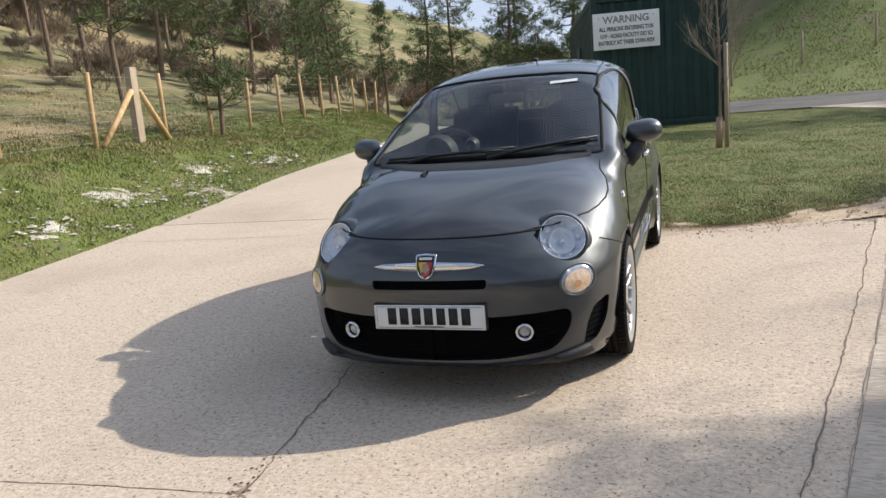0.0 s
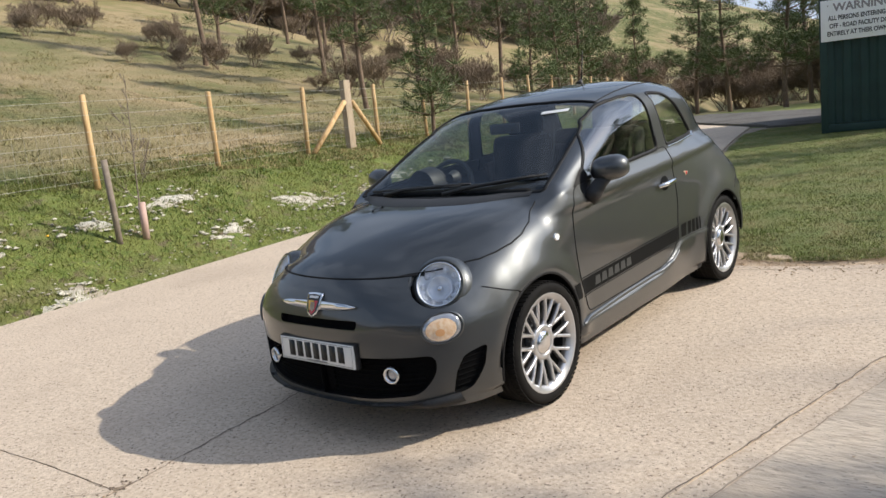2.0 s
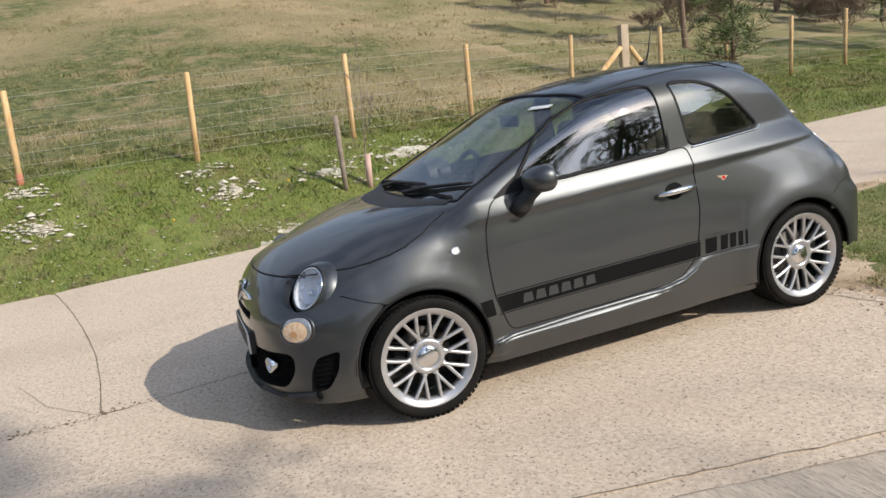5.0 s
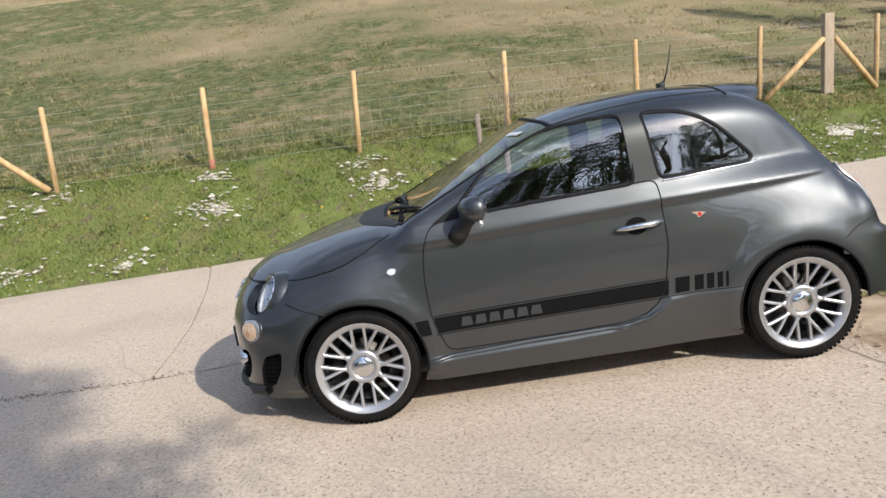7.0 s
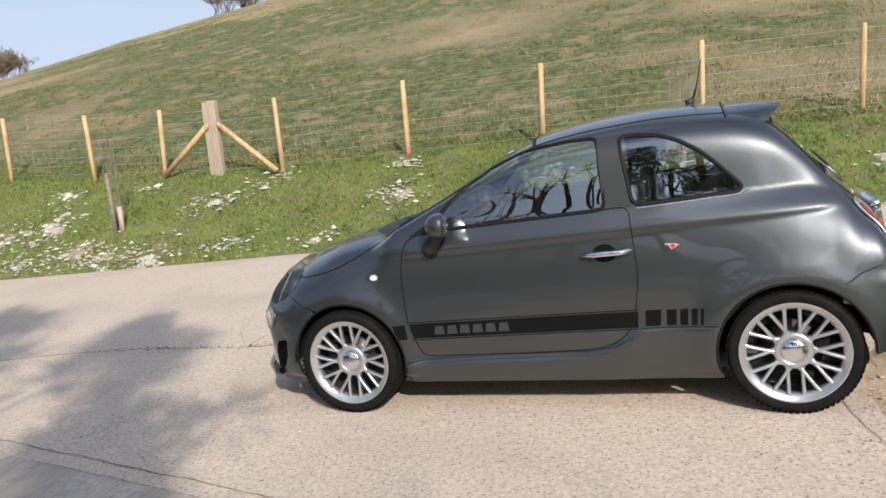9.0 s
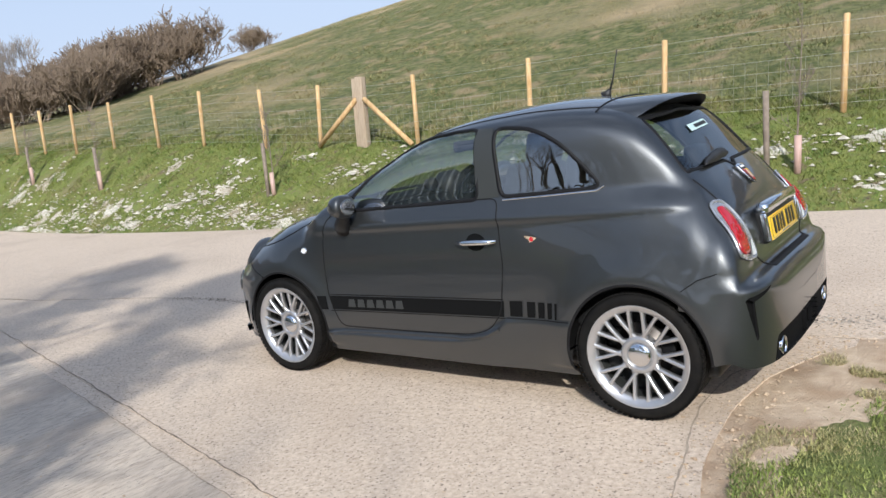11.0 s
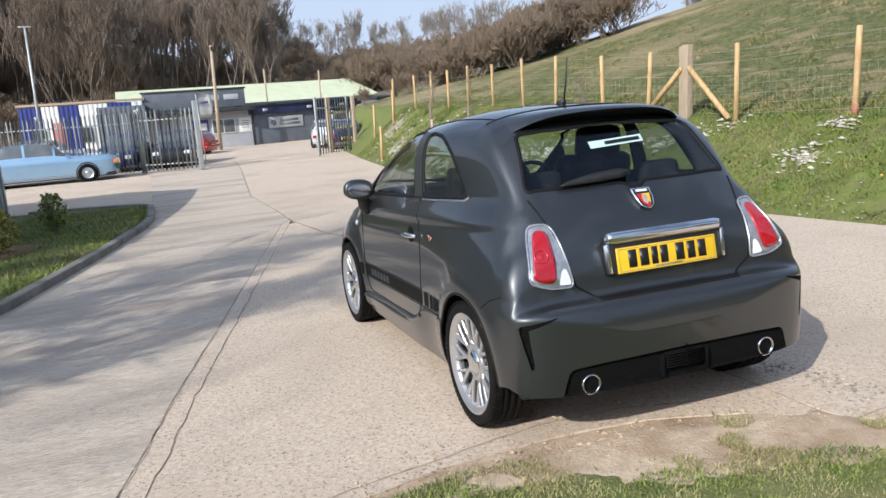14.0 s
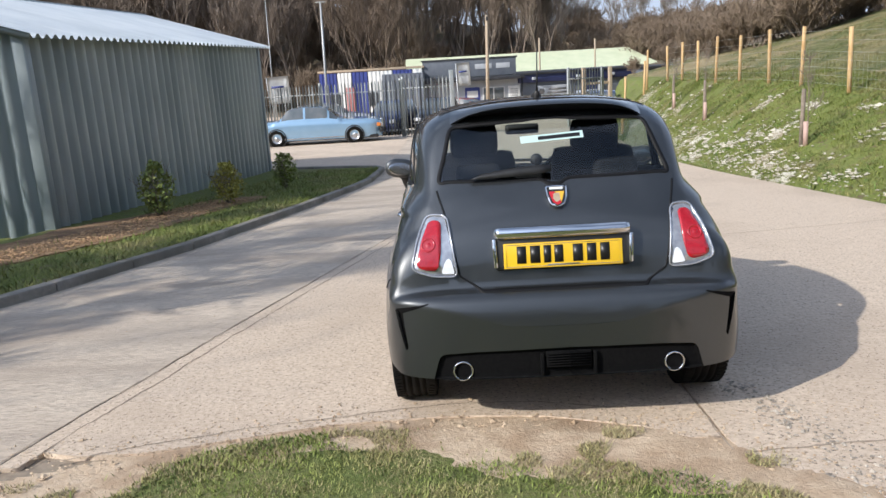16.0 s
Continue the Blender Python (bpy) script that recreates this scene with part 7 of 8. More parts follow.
for k in range(4):
    part("notice_bar", box(0.5, 0.035, 0.05, (0.35, 0.035, 1.7 - 0.14 * k)), M_SIGN2, office)
part("pipe", tube([(-0.2, 0.08, 0), (-0.2, 0.08, 2.4)], 0.05, 8), M_DARKROOF, office)

works = thing("workshop", "long low workshop with grey wall and navy fascia", "building", pose(-12.6, -50.6, -1.98, 0, 0, 13))
part("wall", box(8.5, 6.0, 2.2, (4.25, -3.0, 1.1), 0.02), M_SLATE, works)
part("fascia", box(8.8, 0.5, 0.55, (4.3, -0.05, 2.35), 0.02), M_NAVY, works)
part("roof_edge", box(9.2, 6.6, 0.14, (4.3, -3.0, 2.69), 0.02), M_DARKROOF, works)
part("doorway", box(1.15, 0.05, 2.0, (3.4, 0.03, 1.0), 0.01), M_NAVY, works)
part("door", box(0.10, 0.9, 1.95, (2.85, 0.42, 0.98), 0.01), M_PALEWALL, works)
sb = part("sign_board", box(2.5, 0.04, 0.75, (6.1, 0.04, 1.45), 0.006), M_PALEWALL, works, "pale sign board with plain bars")
for k, w in ((0, 1.3), (1, 1.5)):
    part("sign_bar", box(w, 0.02, 0.14, (5.85, 0.065, 1.58 - 0.25 * k)), M_SIGN2, works)
part("sign_mark", tube([(7.0, 0.06, 1.45), (7.0, 0.075, 1.45)], 0.2, 16), M_SIGN2, works)
for x in (1.9, 4.4, 7.6):
    part("flood_lamp", box(0.3, 0.2, 0.18, (x, 0.3, 2.35), 0.03), M_PALEWALL, works)
window(works, 0.8, 0.03, 1.3, 0.9, 0.8)
ga = thing("garage", "dark grey garage with a white frame and blue board", "building", pose(-17.4, -49.5, -1.98, 0, 0, 16))
part("wall", box(4.6, 5, 2.6, (2.3, -2.5, 1.3), 0.02), M_SLATE, ga)
part("roof_edge", box(4.9, 5.4, 0.15, (2.3, -2.5, 2.66), 0.02), M_DARKROOF, ga)
part("door_frame", box(2.4, 0.06, 2.2, (1.9, 0.04, 1.1), 0.01), M_WHITE, ga)
part("door", box(2.15, 0.07, 2.05, (1.9, 0.05, 1.02), 0.01), M_SLATE, ga)
part("board", box(2.0, 0.06, 0.35, (1.9, 0.06, 2.35), 0.01), M_BLUE, ga)
window(ga, 3.9, 0.03, 1.7, 0.9, 0.8)
hall = thing("hall", "large hall with pale yellow-green sheet roof", "building", pose(-18.0, -66, -2.0, 0, 0, 4))
part("wall", box(22, 8, 2.7, (11, -4, 1.35), 0.02), M_SLATE, hall)
V = [(-0.3, 0.5, 2.65), (22.3, 0.5, 2.65), (22.3, -4.2, 4.25), (1.3, -4.2, 4.25), (-0.3, -8.6, 2.65), (22.3, -8.6, 2.65)]
mesh("roof", V, [(0, 1, 2, 3), (3, 2, 5, 4), (0, 3, 4), (1, 5, 2)], M_ROOFY, hall, flat=True)
cabins = thing("site_cabins", "row of blue and white steel site cabins", "cabin", pose(9.4, -48.6, -1.9, 0, 0, 180))
x = 0.0
for w, m_ in ((1.25, M_BLUE), (1.0, M_WHITE), (1.1, M_BLUE), (1.7, M_WHITE), (1.35, M_BLUE), (0.7, M_WHITE)):
    V, F = corrugated(w - 0.04, 3.2, 0.24, 0.03)
    mesh("panel", [(px + x, -py, pz + 0.15) for px, py, pz in V], [f[::-1] for f in F], m_, cabins, flat=True)
    x += w
part("body", box(7.1, 2.4, 3.3, (3.55, 1.32, 1.7), 0.02), M_SLATE, cabins)
part("roof_edge", box(7.3, 2.6, 0.14, (3.55, 1.25, 3.47), 0.02), M_OLDPOST, cabins)
part("door", box(0.55, 0.06, 1.7, (2.05, -0.06, 1.5), 0.01), M_REDDOOR, cabins, "red door panel")
for xx in (1.0, 3.6, 5.4, 6.6):
    part("hatch", box(0.7, 0.06, 0.9, (xx, -0.06, 1.5), 0.01), M_DARKROOF, cabins)
low = thing("grey_cabin", "grey steel cabin beside the office", "cabin", pose(2.2, -47.2, -1.85, 0, 0, 180))
V, F = corrugated(2.8, 3.0, 0.26, 0.03)
mesh("panel", [(px - 2.8, -py, pz) for px, py, pz in V], [f[::-1] for f in F], M_SLATE, low, flat=True)
part("body", box(2.8, 2.2, 3.05, (-1.4, 1.2, 1.53), 0.02), M_SLATE, low)

# masts, banners
for x, y, h, r, lab in ((6.6, -33.5, 6.3, 0.075, "tall grey steel lamp post"), (9.35, -34.0, 6.6, 0.03, "thin grey flagpole")):
    m_ = thing("lamp_post", lab + " in the yard", "post", pose(x, y, yz_(x, y), 0, -1, 0))
    part("shaft", tube([(0, 0, 0), (0, 0, h * 0.5), (0, 0, h)], [r, r * 0.8, r * 0.6], 10), M_POLE, m_)
    part("head", box(0.5 if r > 0.05 else 0.06, 0.08, 0.05, (0.0, 0, h), 0.01), M_POLE, m_)
pw = thing("telegraph_pole", "weathered wooden pole before the office", "post", pose(-1.9, -46.2, yz_(0, -46.2), 0, -1.5, 0))
part("shaft", tube([(0, 0, 0), (0, 0, 3), (0, 0, 6.4)], [0.13, 0.11, 0.09], 10), M_OLDPOST, pw)
part("cap", box(0.12, 0.4, 0.25, (0, 0, 6.2), 0.02), M_DARKROOF, pw)
for x, y, h in ((-6.5, -56.0, 5.2), (-11.5, -60.0, 5.0)):
    m_ = thing("mast", "thin dark mast behind the workshop", "post", pose(x, y, -2.0))
    part("shaft", tube([(0, 0, 0), (0, 0, h)], 0.07, 8), M_OLDPOST, m_)
for x, y, w, h, z in ((0.1, -28.6, 0.55, 0.95, 1.95), (8.9, -31.5, 1.0, 1.25, 1.6)):
    b_ = thing("banner", "white advertising banner with plain bars on a pole", "banner", pose(x, y, yz_(x, y), 0, 2, 0), "yard banners")
    part("pole", tube([(0, 0, 0), (0, 0, z + h)], 0.025, 8), M_POLE, b_)
    bm = bmesh.new()
    g = [[bm.verts.new((-0.03 - w * i / 6, 0.05 * math.sin(i * 0.9 + j * 0.4), z + h * j / 5)) for i in range(7)] for j in range(6)]
    for j in range(5):
        for i in range(6):
            bm.faces.new((g[j][i], g[j][i + 1], g[j + 1][i + 1], g[j + 1][i]))
    bmesh.ops.solidify(bm, geom=bm.faces[:], thickness=0.004)
    cl = part("cloth", bm, M_WHITE, b_)
    part("plain_bar", box(w * 0.6, 0.01, h * 0.08, (-w * 0.5, 0.075, z + h * 0.62)), M_BLUE, b_)


# ---- parked cars in the yard ----
def car_paint(name, c, c2):
    return mat(name, c, c2, 3.0, rough=0.35, metal=0.4, coat=1.0)


def parked_car(name, label, at, length, width, height, kind_, paint, seed=0):
    """A parked car: body, cabin glass, bumpers, lamps and wheels; nose to local -y."""
    t = thing("parked_car", label, "car", at, "cars in the yard")
    hl, hw = length / 2, width / 2
    if kind_ == "saloon":
        tz = curve((-1, 0.60), (-0.97, 0.80), (-0.9, 0.90), (-0.42, 0.98), (-0.38, 1.0), (-0.14, 1.44), (0.10, 1.50), (0.36, 1.46), (0.56, 1.02), (0.62, 1.0), (0.95, 0.93), (0.985, 0.82), (1, 0.6))
        belt = 0.98
    else:
        tz = curve((-1, 0.55), (-0.97, 0.72), (-0.86, 0.88), (-0.52, 1.0), (-0.46, 1.02), (-0.12, 1.42), (0.15, 1.5), (0.6, 1.46), (0.85, 1.28), (0.96, 0.98), (0.985, 0.8), (1, 0.5))
        belt = 1.0
    ys = np.concatenate([[-1, -0.995, -0.985], np.linspace(-0.97, 0.97, 66), [0.985, 0.995, 1]])
    Vb, rows = [], []
    ns = 22
    for u in ys:
        zt = float(tz(u)) * height / 1.5
        b = belt * height / 1.5
        w = hw * max(0.0, 1 - abs(u) ** 9) ** 0.25 * (0.97 + 0.03 * (1 - u * u))
        row = []
        for k in range(ns + 1):
            f = k / ns
            if f < 0.5:
                q = f / 0.5
                z = 0.22 + (min(zt, b) - 0.22) * q
                x = w * (0.95 + 0.05 * math.sin(q * math.pi * 0.9)) * (1 - 0.25 * max(0, q - 0.85) / 0.15 * (1 if zt <= b + 0.02 else 0.25))
            else:
                q = (f - 0.5) / 0.5
                z = min(zt, b) + (zt - min(zt, b)) * min(1, q * 1.35) ** 0.9
                base_w = w * (0.75 if zt <= b + 0.02 else 0.93)
                x = base_w * (1 - 0.22 * min(1, q * 1.35)) if q < 0.74 else base_w * 0.78 * (1 - (q - 0.74) / 0.26)
            row.append((x, u * hl, z))
        rows.append(row)
    idx = {}
    F_body, F_glass = [], []
    n = 2 * (ns + 1)
    for row in rows:
        Vb += [(-x, y, z) for x, y, z in row] + [(x, y, z) for x, y, z in row]
    for i in range(len(rows) - 1):
        for sd in (0, 1):
            for k in range(ns):
                a = i * n + sd * (ns + 1) + k
                f4 = (a, a + 1, a + n + 1, a + n)
                u = (ys[i] + ys[i + 1]) / 2
                zt = float(tz(u))
                q = ((k + 0.5) / ns - 0.5) / 0.5
                cabin = zt > belt + 0.06
                glassy = False
                if cabin and 0.08 < q < 0.70 and not (abs((u + 0.02) % 0.36 - 0.18) < 0.016):
                    glassy = True
                if cabin and q > 0.70 and zt < 1.40 and abs(u) < 0.9:
                    glassy = True
                (F_glass if glassy else F_body).append(f4 if sd else f4[::-1])
    mesh("body", Vb, F_body, paint, t)
    mesh("glazing", Vb, F_glass, M_PANE, t, "dark windows")
    part("floor", box(width * 0.9, length * 0.94, 0.12, (0, 0, 0.24), 0.02), M_BLACK, t)
    for u in (-1, 1):
        part("bumper", box(width * 0.94, 0.14, 0.16, (0, u * (hl - 0.02), 0.46), 0.04), M_BLACK if kind_ == "saloon" else paint, t)
        for s in (1, -1):
            part("headlight" if u < 0 else "tail_light", box(0.30, 0.08, 0.15, (s * (hw - 0.24), u * (hl - 0.045), 0.68), 0.03), M_LAMPSILVER if u < 0 else M_TAILRED, t)
    if kind_ == "saloon":
        part("grille", box(0.55, 0.10, 0.42, (0, -hl + 0.02, 0.66), 0.02), M_CHROME, t, "chrome radiator grille")
        for s in (1, -1):
            part("corner_lamp", box(0.10, 0.16, 0.14, (s * (hw - 0.06), -hl + 0.12, 0.68), 0.02), M_AMBERD, t, "amber corner lamp")
            part("chrome_strip", box(0.02, length * 0.55, 0.035, (s * (hw * 0.985), 0.0, 0.30), 0.006), M_CHROME, t)
    part("number_plate", box(0.52, 0.03, 0.11, (0, hl + 0.06, 0.60 if kind_ != "saloon" else 0.5), 0.004), M_YELLOW, t, "yellow rear plate with a plain bar")
    part("plain_bar", box(0.38, 0.034, 0.06, (0, hl + 0.062, 0.60 if kind_ != "saloon" else 0.5)), M_INK, t)
    r = 0.335 if kind_ == "saloon" else 0.315
    for s in (1, -1):
        for u in (-0.585, 0.58):
            w = new("wheel")
            w.parent = t
            w.matrix_basis = Matrix.Translation((s * (hw - 0.10), u * hl, r)) @ (Matrix() if s > 0 else pose(0, 0, 0, 0, 0, 180))
            part("tyre", lathe([(0.19, -0.09), (r - 0.02, -0.1), (r, -0.07), (r, 0.07), (r - 0.02, 0.1), (0.20, 0.105), (0.19, 0.09)], 32), M_RUBBER, w)
            part("rim", lathe([(0.0, 0.085), (0.06, 0.085), (0.07, 0.07), (0.15, 0.06), (0.18, 0.085), (0.20, 0.10)], 28), M_ALLOY, w)
            part("arch", lathe([(r + 0.05, -0.1), (r + 0.05, 0.10), (r + 0.01, 0.101)], 32), M_BLACK, w)
    return t


M_AMBERD = mat("amber_lamp", (0.60, 0.20, 0.04), rough=0.25, coat=0.8)
P_LBLUE = car_paint("light_blue_paint", (0.26, 0.42, 0.58), (0.29, 0.45, 0.61))
P_DBLUE = car_paint("dark_blue_paint", (0.015, 0.022, 0.085), (0.018, 0.025, 0.07))
P_BLACK = car_paint("black_paint", (0.012, 0.012, 0.015), (0.016, 0.016, 0.018))
P_RED = car_paint("red_paint", (0.42, 0.02, 0.03), (0.38, 0.02, 0.03))
P_WHITE = car_paint("white_car_paint", (0.72, 0.73, 0.74), (0.68, 0.69, 0.70))
P_SILV = car_paint("silver_paint", (0.45, 0.47, 0.49), (0.42, 0.44, 0.46))


def yard_at(x, y, deg):
    return pose(x, y, yz_(x, y), 0, 0, deg)


parked_car("c", "light blue old four-door saloon parked before the palisade", yard_at(5.92, -26.35, -87), 5.25, 1.85, 1.48, "saloon", P_LBLUE)
parked_car("c", "dark blue hatchback parked behind the palisade", yard_at(3.2, -31.2, 165), 4.0, 1.75, 1.5, "hatch", P_DBLUE)
parked_car("c", "dark hatchback parked behind the palisade", yard_at(1.1, -31.5, 172), 4.1, 1.78, 1.5, "hatch", P_BLACK)
parked_car("c", "silver grey car parked behind the palisade", yard_at(6.2, -32.0, -80), 4.3, 1.75, 1.55, "hatch", P_SILV)
parked_car("c", "red hatchback parked outside the office", yard_at(0.55, -43.2, 60), 4.0, 1.75, 1.4, "hatch", P_RED)
parked_car("c", "white hatchback parked beyond the open gate", yard_at(-7.0, -38.2, 350), 3.9, 1.7, 1.5, "hatch", P_WHITE)
parked_car("c", "dark blue hatchback parked beyond the open gate", yard_at(-7.05, -34.4, 352), 4.0, 1.75, 1.45, "hatch", P_DBLUE)
parked_car("c", "silver car parked outside the garage", yard_at(-10.2, -38.5, 60), 4.2, 1.75, 1.45, "hatch", P_SILV)


# ---- woods and scrub ----
M_TWIG = mat("wood_twigs", (0.190, 0.148, 0.118), (0.265, 0.215, 0.175), 0.4, (0.185, 0.140, 0.105), 0.05, rough=0.95)
M_TWIG2 = mat("pale_twigs", (0.27, 0.235, 0.20), (0.33, 0.29, 0.25), 0.4, rough=0.95)
M_SCRUB = mat("brown_scrub", (0.190, 0.140, 0.098), (0.270, 0.205, 0.145), 0.7, rough=0.95)
M_DENSE = mat("ivy_green", (0.030, 0.040, 0.018), (0.055, 0.065, 0.025), 0.8, rough=0.9, island=0.3)


def grove(name, spots, kinds, material, label, parent=None, sides=3):
    """Many bare trees as one object."""
    VV, FF, base = [], [], 0
    for (x, y, s, k, a, z) in spots:
        V, F = kinds[k]
        c, sn = math.cos(a), math.sin(a)
        P = V * s
        Q = np.column_stack([P[:, 0] * c - P[:, 1] * sn + x, P[:, 0] * sn + P[:, 1] * c + y, P[:, 2] + z])
        VV.append(Q)
        FF.append(F + base)
        base += len(Q)
    ob = mesh(name, np.vstack(VV), np.vstack(FF), material, parent)
    return tagged(ob, label, "wood", kind="stuff")


def kind_of(seed, h, spread, depth, radius=None):
    rods = [(p, [max(r, 0.016) for r in rad]) for p, rad in bare_tree_data(seed, h, spread, depth, radius)]
    V, F = rods_mesh(rods, 3)
    return np.array([tuple(v) for v in V]), np.array(F)


tree_kinds = [kind_of(51, 10.0, 0.45, 5, 0.16), kind_of(52, 11.0, 0.42, 5, 0.15), kind_of(53, 9.0, 0.5, 5, 0.13)]
bush_kinds = []
for sd in (61, 62, 63):
    rng = random.Random(sd)
    rods = []
    for k in range(9):
        a = rng.uniform(0, 6.3)
        grow(rng, (rng.uniform(-0.3, 0.3), rng.uniform(-0.3, 0.3), -0.1), (math.cos(a) * 0.75, math.sin(a) * 0.75, 1), 1.15, 0.03, 4, rods, 0.6, 0.12)
    rods = [(p, [max(r, 0.013) for r in rad]) for p, rad in rods]
    V, F = rods_mesh(rods, 3)
    bush_kinds.append((np.array([tuple(v) for v in V]), np.array(F)))
wr = random.Random(8)
spots = []
for i in range(380):
    x, y = wr.uniform(-10, 62), wr.uniform(-122, -70)
    spots.append((x, y, wr.uniform(1.0, 1.45), wr.randrange(3), wr.uniform(0, 6.3), float(ground_z(x, y))))
grove("bare_wood", spots, tree_kinds, M_TWIG, "bare brown winter wood on the slope behind the yard")
spots = []
for i in range(34):
    x, y = wr.uniform(-42, -12), wr.uniform(-112, -82)
    spots.append((x, y, wr.uniform(0.5, 0.72), wr.randrange(3), wr.uniform(0, 6.3), float(ground_z(x, y))))
grove("pale_trees", spots, tree_kinds, M_TWIG2, "pale bare trees standing beyond the workshops")
spots = []
for i in range(330):
    x, y = wr.uniform(-30, 62), -68 - 44 * wr.random() ** 1.8
    spots.append((x, y, wr.uniform(0.8, 1.6), wr.randrange(3), wr.uniform(0, 6.3), float(ground_z(x, y))))
grove("undergrowth", spots, bush_kinds, M_SCRUB, "brown undergrowth along the foot of the wood")
spots = []
for cx, cy, r, n, s0, s1 in ((-17.0, -35.5, 2.0, 20, 0.75, 1.1), (-20.5, -36.5, 2.2, 22, 0.95, 1.3), (-14.0, -38, 2.0, 12, 0.55, 0.85), (-12.5, -44, 2.0, 5, 0.4, 0.7), (-42, -50, 0.9, 3, 0.8, 1.0), (-50, -34, 2.6, 12, 0.9, 1.3)):
    for i in range(n):
        x, y = wr.gauss(cx, r * 0.6), wr.gauss(cy, r * 0.6)
        spots.append((x, y, wr.uniform(s0, s1), wr.randrange(3), wr.uniform(0, 6.3), float(ground_z(x, y))))
grove("thorn_scrub", spots, bush_kinds, M_SCRUB, "dense leafless brown thorn bushes on the hill")
spots = []
for i in range(130):
    y = wr.uniform(8, 75)
    x = wr.uniform(-62, -44) + 0.12 * max(0, y - 30)
    spots.append((x, y, wr.uniform(1.2, 2.0), wr.randrange(3), wr.uniform(0, 6.3), float(ground_z(x, y))))
grove("hilltop_wood", spots, bush_kinds, M_TWIG, "bare brown wood along the top of the hill")
spots = []
for i in range(60):
    x, y = wr.uniform(-26, -3), wr.uniform(48, 80)
    spots.append((x, y, wr.uniform(0.9, 1.8), wr.randrange(3), wr.uniform(0, 6.3), float(ground_z(x, y))))
grove("valley_scrub", spots, bush_kinds, M_SCRUB, "tawny scrub across the far valley")
spots = []
for i in range(46):
    y = wr.uniform(9, 34)
    x = wr.uniform(-34, -13)
    spots.append((x, y, wr.uniform(0.25, 0.6), wr.randrange(3), wr.uniform(0, 6.3), float(ground_z(x, y))))
grove("pine_undergrowth", spots, bush_kinds, M_SCRUB, "low brown undergrowth among the pines")
# posts and rails on the field beyond the store
for k in range(9):
    x = 2.0 + k * 2.6
    y = 27 + k * 0.9 + (k % 2) * 0.5
    p = part("field_post", post_bm(1.2, 0.05, 8), M_OLDPOST)
    tagged(p, "grey timber post on the green field", "post", "field posts")
    p.matrix_basis = Matrix.Translation(stand(x, y))


# ---- grass, chalk, litter ----
def tufts(name, n, place, h0, h1, width, material, label, seed, lean=1.0):
    """Thin grass blades scattered by place(rng) -> (x, y, z) or None."""
    rng = np.random.default_rng(seed)
    P = place(rng, n)
    n = len(P)
    h = rng.uniform(h0, h1, n)
    b = rng.uniform(0, 2 * np.pi, n)
    a = b + np.pi / 2 + rng.normal(0, 0.35, n)
    w = width * rng.uniform(0.6, 1.4, n)
    side_ = np.column_stack([np.cos(a) * w, np.sin(a) * w, np.zeros(n)])
    out_ = h * lean * rng.uniform(0.35, 1.3, n)
    tip = np.column_stack([np.cos(b) * out_, np.sin(b) * out_, h * rng.uniform(0.35, 1.0, n)])
    V = np.stack([P - side_, P + side_, P + tip], 1).reshape(-1, 3)
    me = bpy.data.meshes.new(name)
    me.vertices.add(3 * n)
    me.vertices.foreach_set("co", V.ravel())
    me.loops.add(3 * n)
    me.loops.foreach_set("vertex_index", np.arange(3 * n))
    me.polygons.add(n)
    me.polygons.foreach_set("loop_start", np.arange(n) * 3)
    me.update(calc_edges=True)
    me.materials.append(material)
    return tagged(new(name, me), label, "grass", kind="stuff")


M_BLADE = mat("grass_blades", (0.138, 0.182, 0.028), (0.228, 0.246, 0.058), 2.0, (0.37, 0.295, 0.14), 1.3, rough=0.75, island=0.34, lo3=0.47, hi3=0.68, c4=(0.085, 0.118, 0.020), scale4=2.6, lo4=0.50, hi4=0.68)
M_BLADE2 = mat("hill_blades", (0.105, 0.130, 0.032), (0.235, 0.230, 0.084), 4.5, (0.46, 0.35, 0.19), 0.10, rough=0.8, island=0.30, lo=0.40, hi=0.62, lo3=0.46, hi3=0.64, c4=(0.34, 0.27, 0.14), scale4=1.1, lo4=0.53, hi4=0.66)
island_poly = np.array(TURF + [(2.7, 13.3), (-0.5, 13.6), (-2.6, 13.2), (-2.8, 12.0), (-1.9, 8.4), (-1.5, 5.4)])
vnoise = np.vectorize(lambda x, y, s: noise.noise((x * s, y * s, 5.5)))


def place_island(rng, n):
    y = 1.45 + rng.random(n) ** 2.0 * 12.0
    x = rng.uniform(-2.9, 5.5, n)
    k = inside(island_poly, np.column_stack([x, y]))
    x, y = x[k], y[k]
    d = np.abs(to_outline(island_poly, np.column_stack([x, y])) - np.column_stack([x, y])).max(1)
    keep = (d + 0.22 * vnoise(x, y, 2.2) > 0.08) | (rng.random(len(x)) < 0.03)
    x, y = x[keep], y[keep]
    return np.column_stack([x, y, road_z(y) + 0.012])


def ground_at(x, y):
    """Height of the modelled ground sheet."""
    z = ground_z(x, y)
    o = np.clip((edge_x(y) - x - 0.1) / 1.0, 0, 1)
    r_ = np.vectorize(lambda a, b: noise.noise((a * 0.9, b * 0.9, 3.1)) * 0.6 + noise.noise((a * 3.1, b * 3.1, 7.7)) * 0.25)(x, y)
    return z + r_ * 0.13 * o


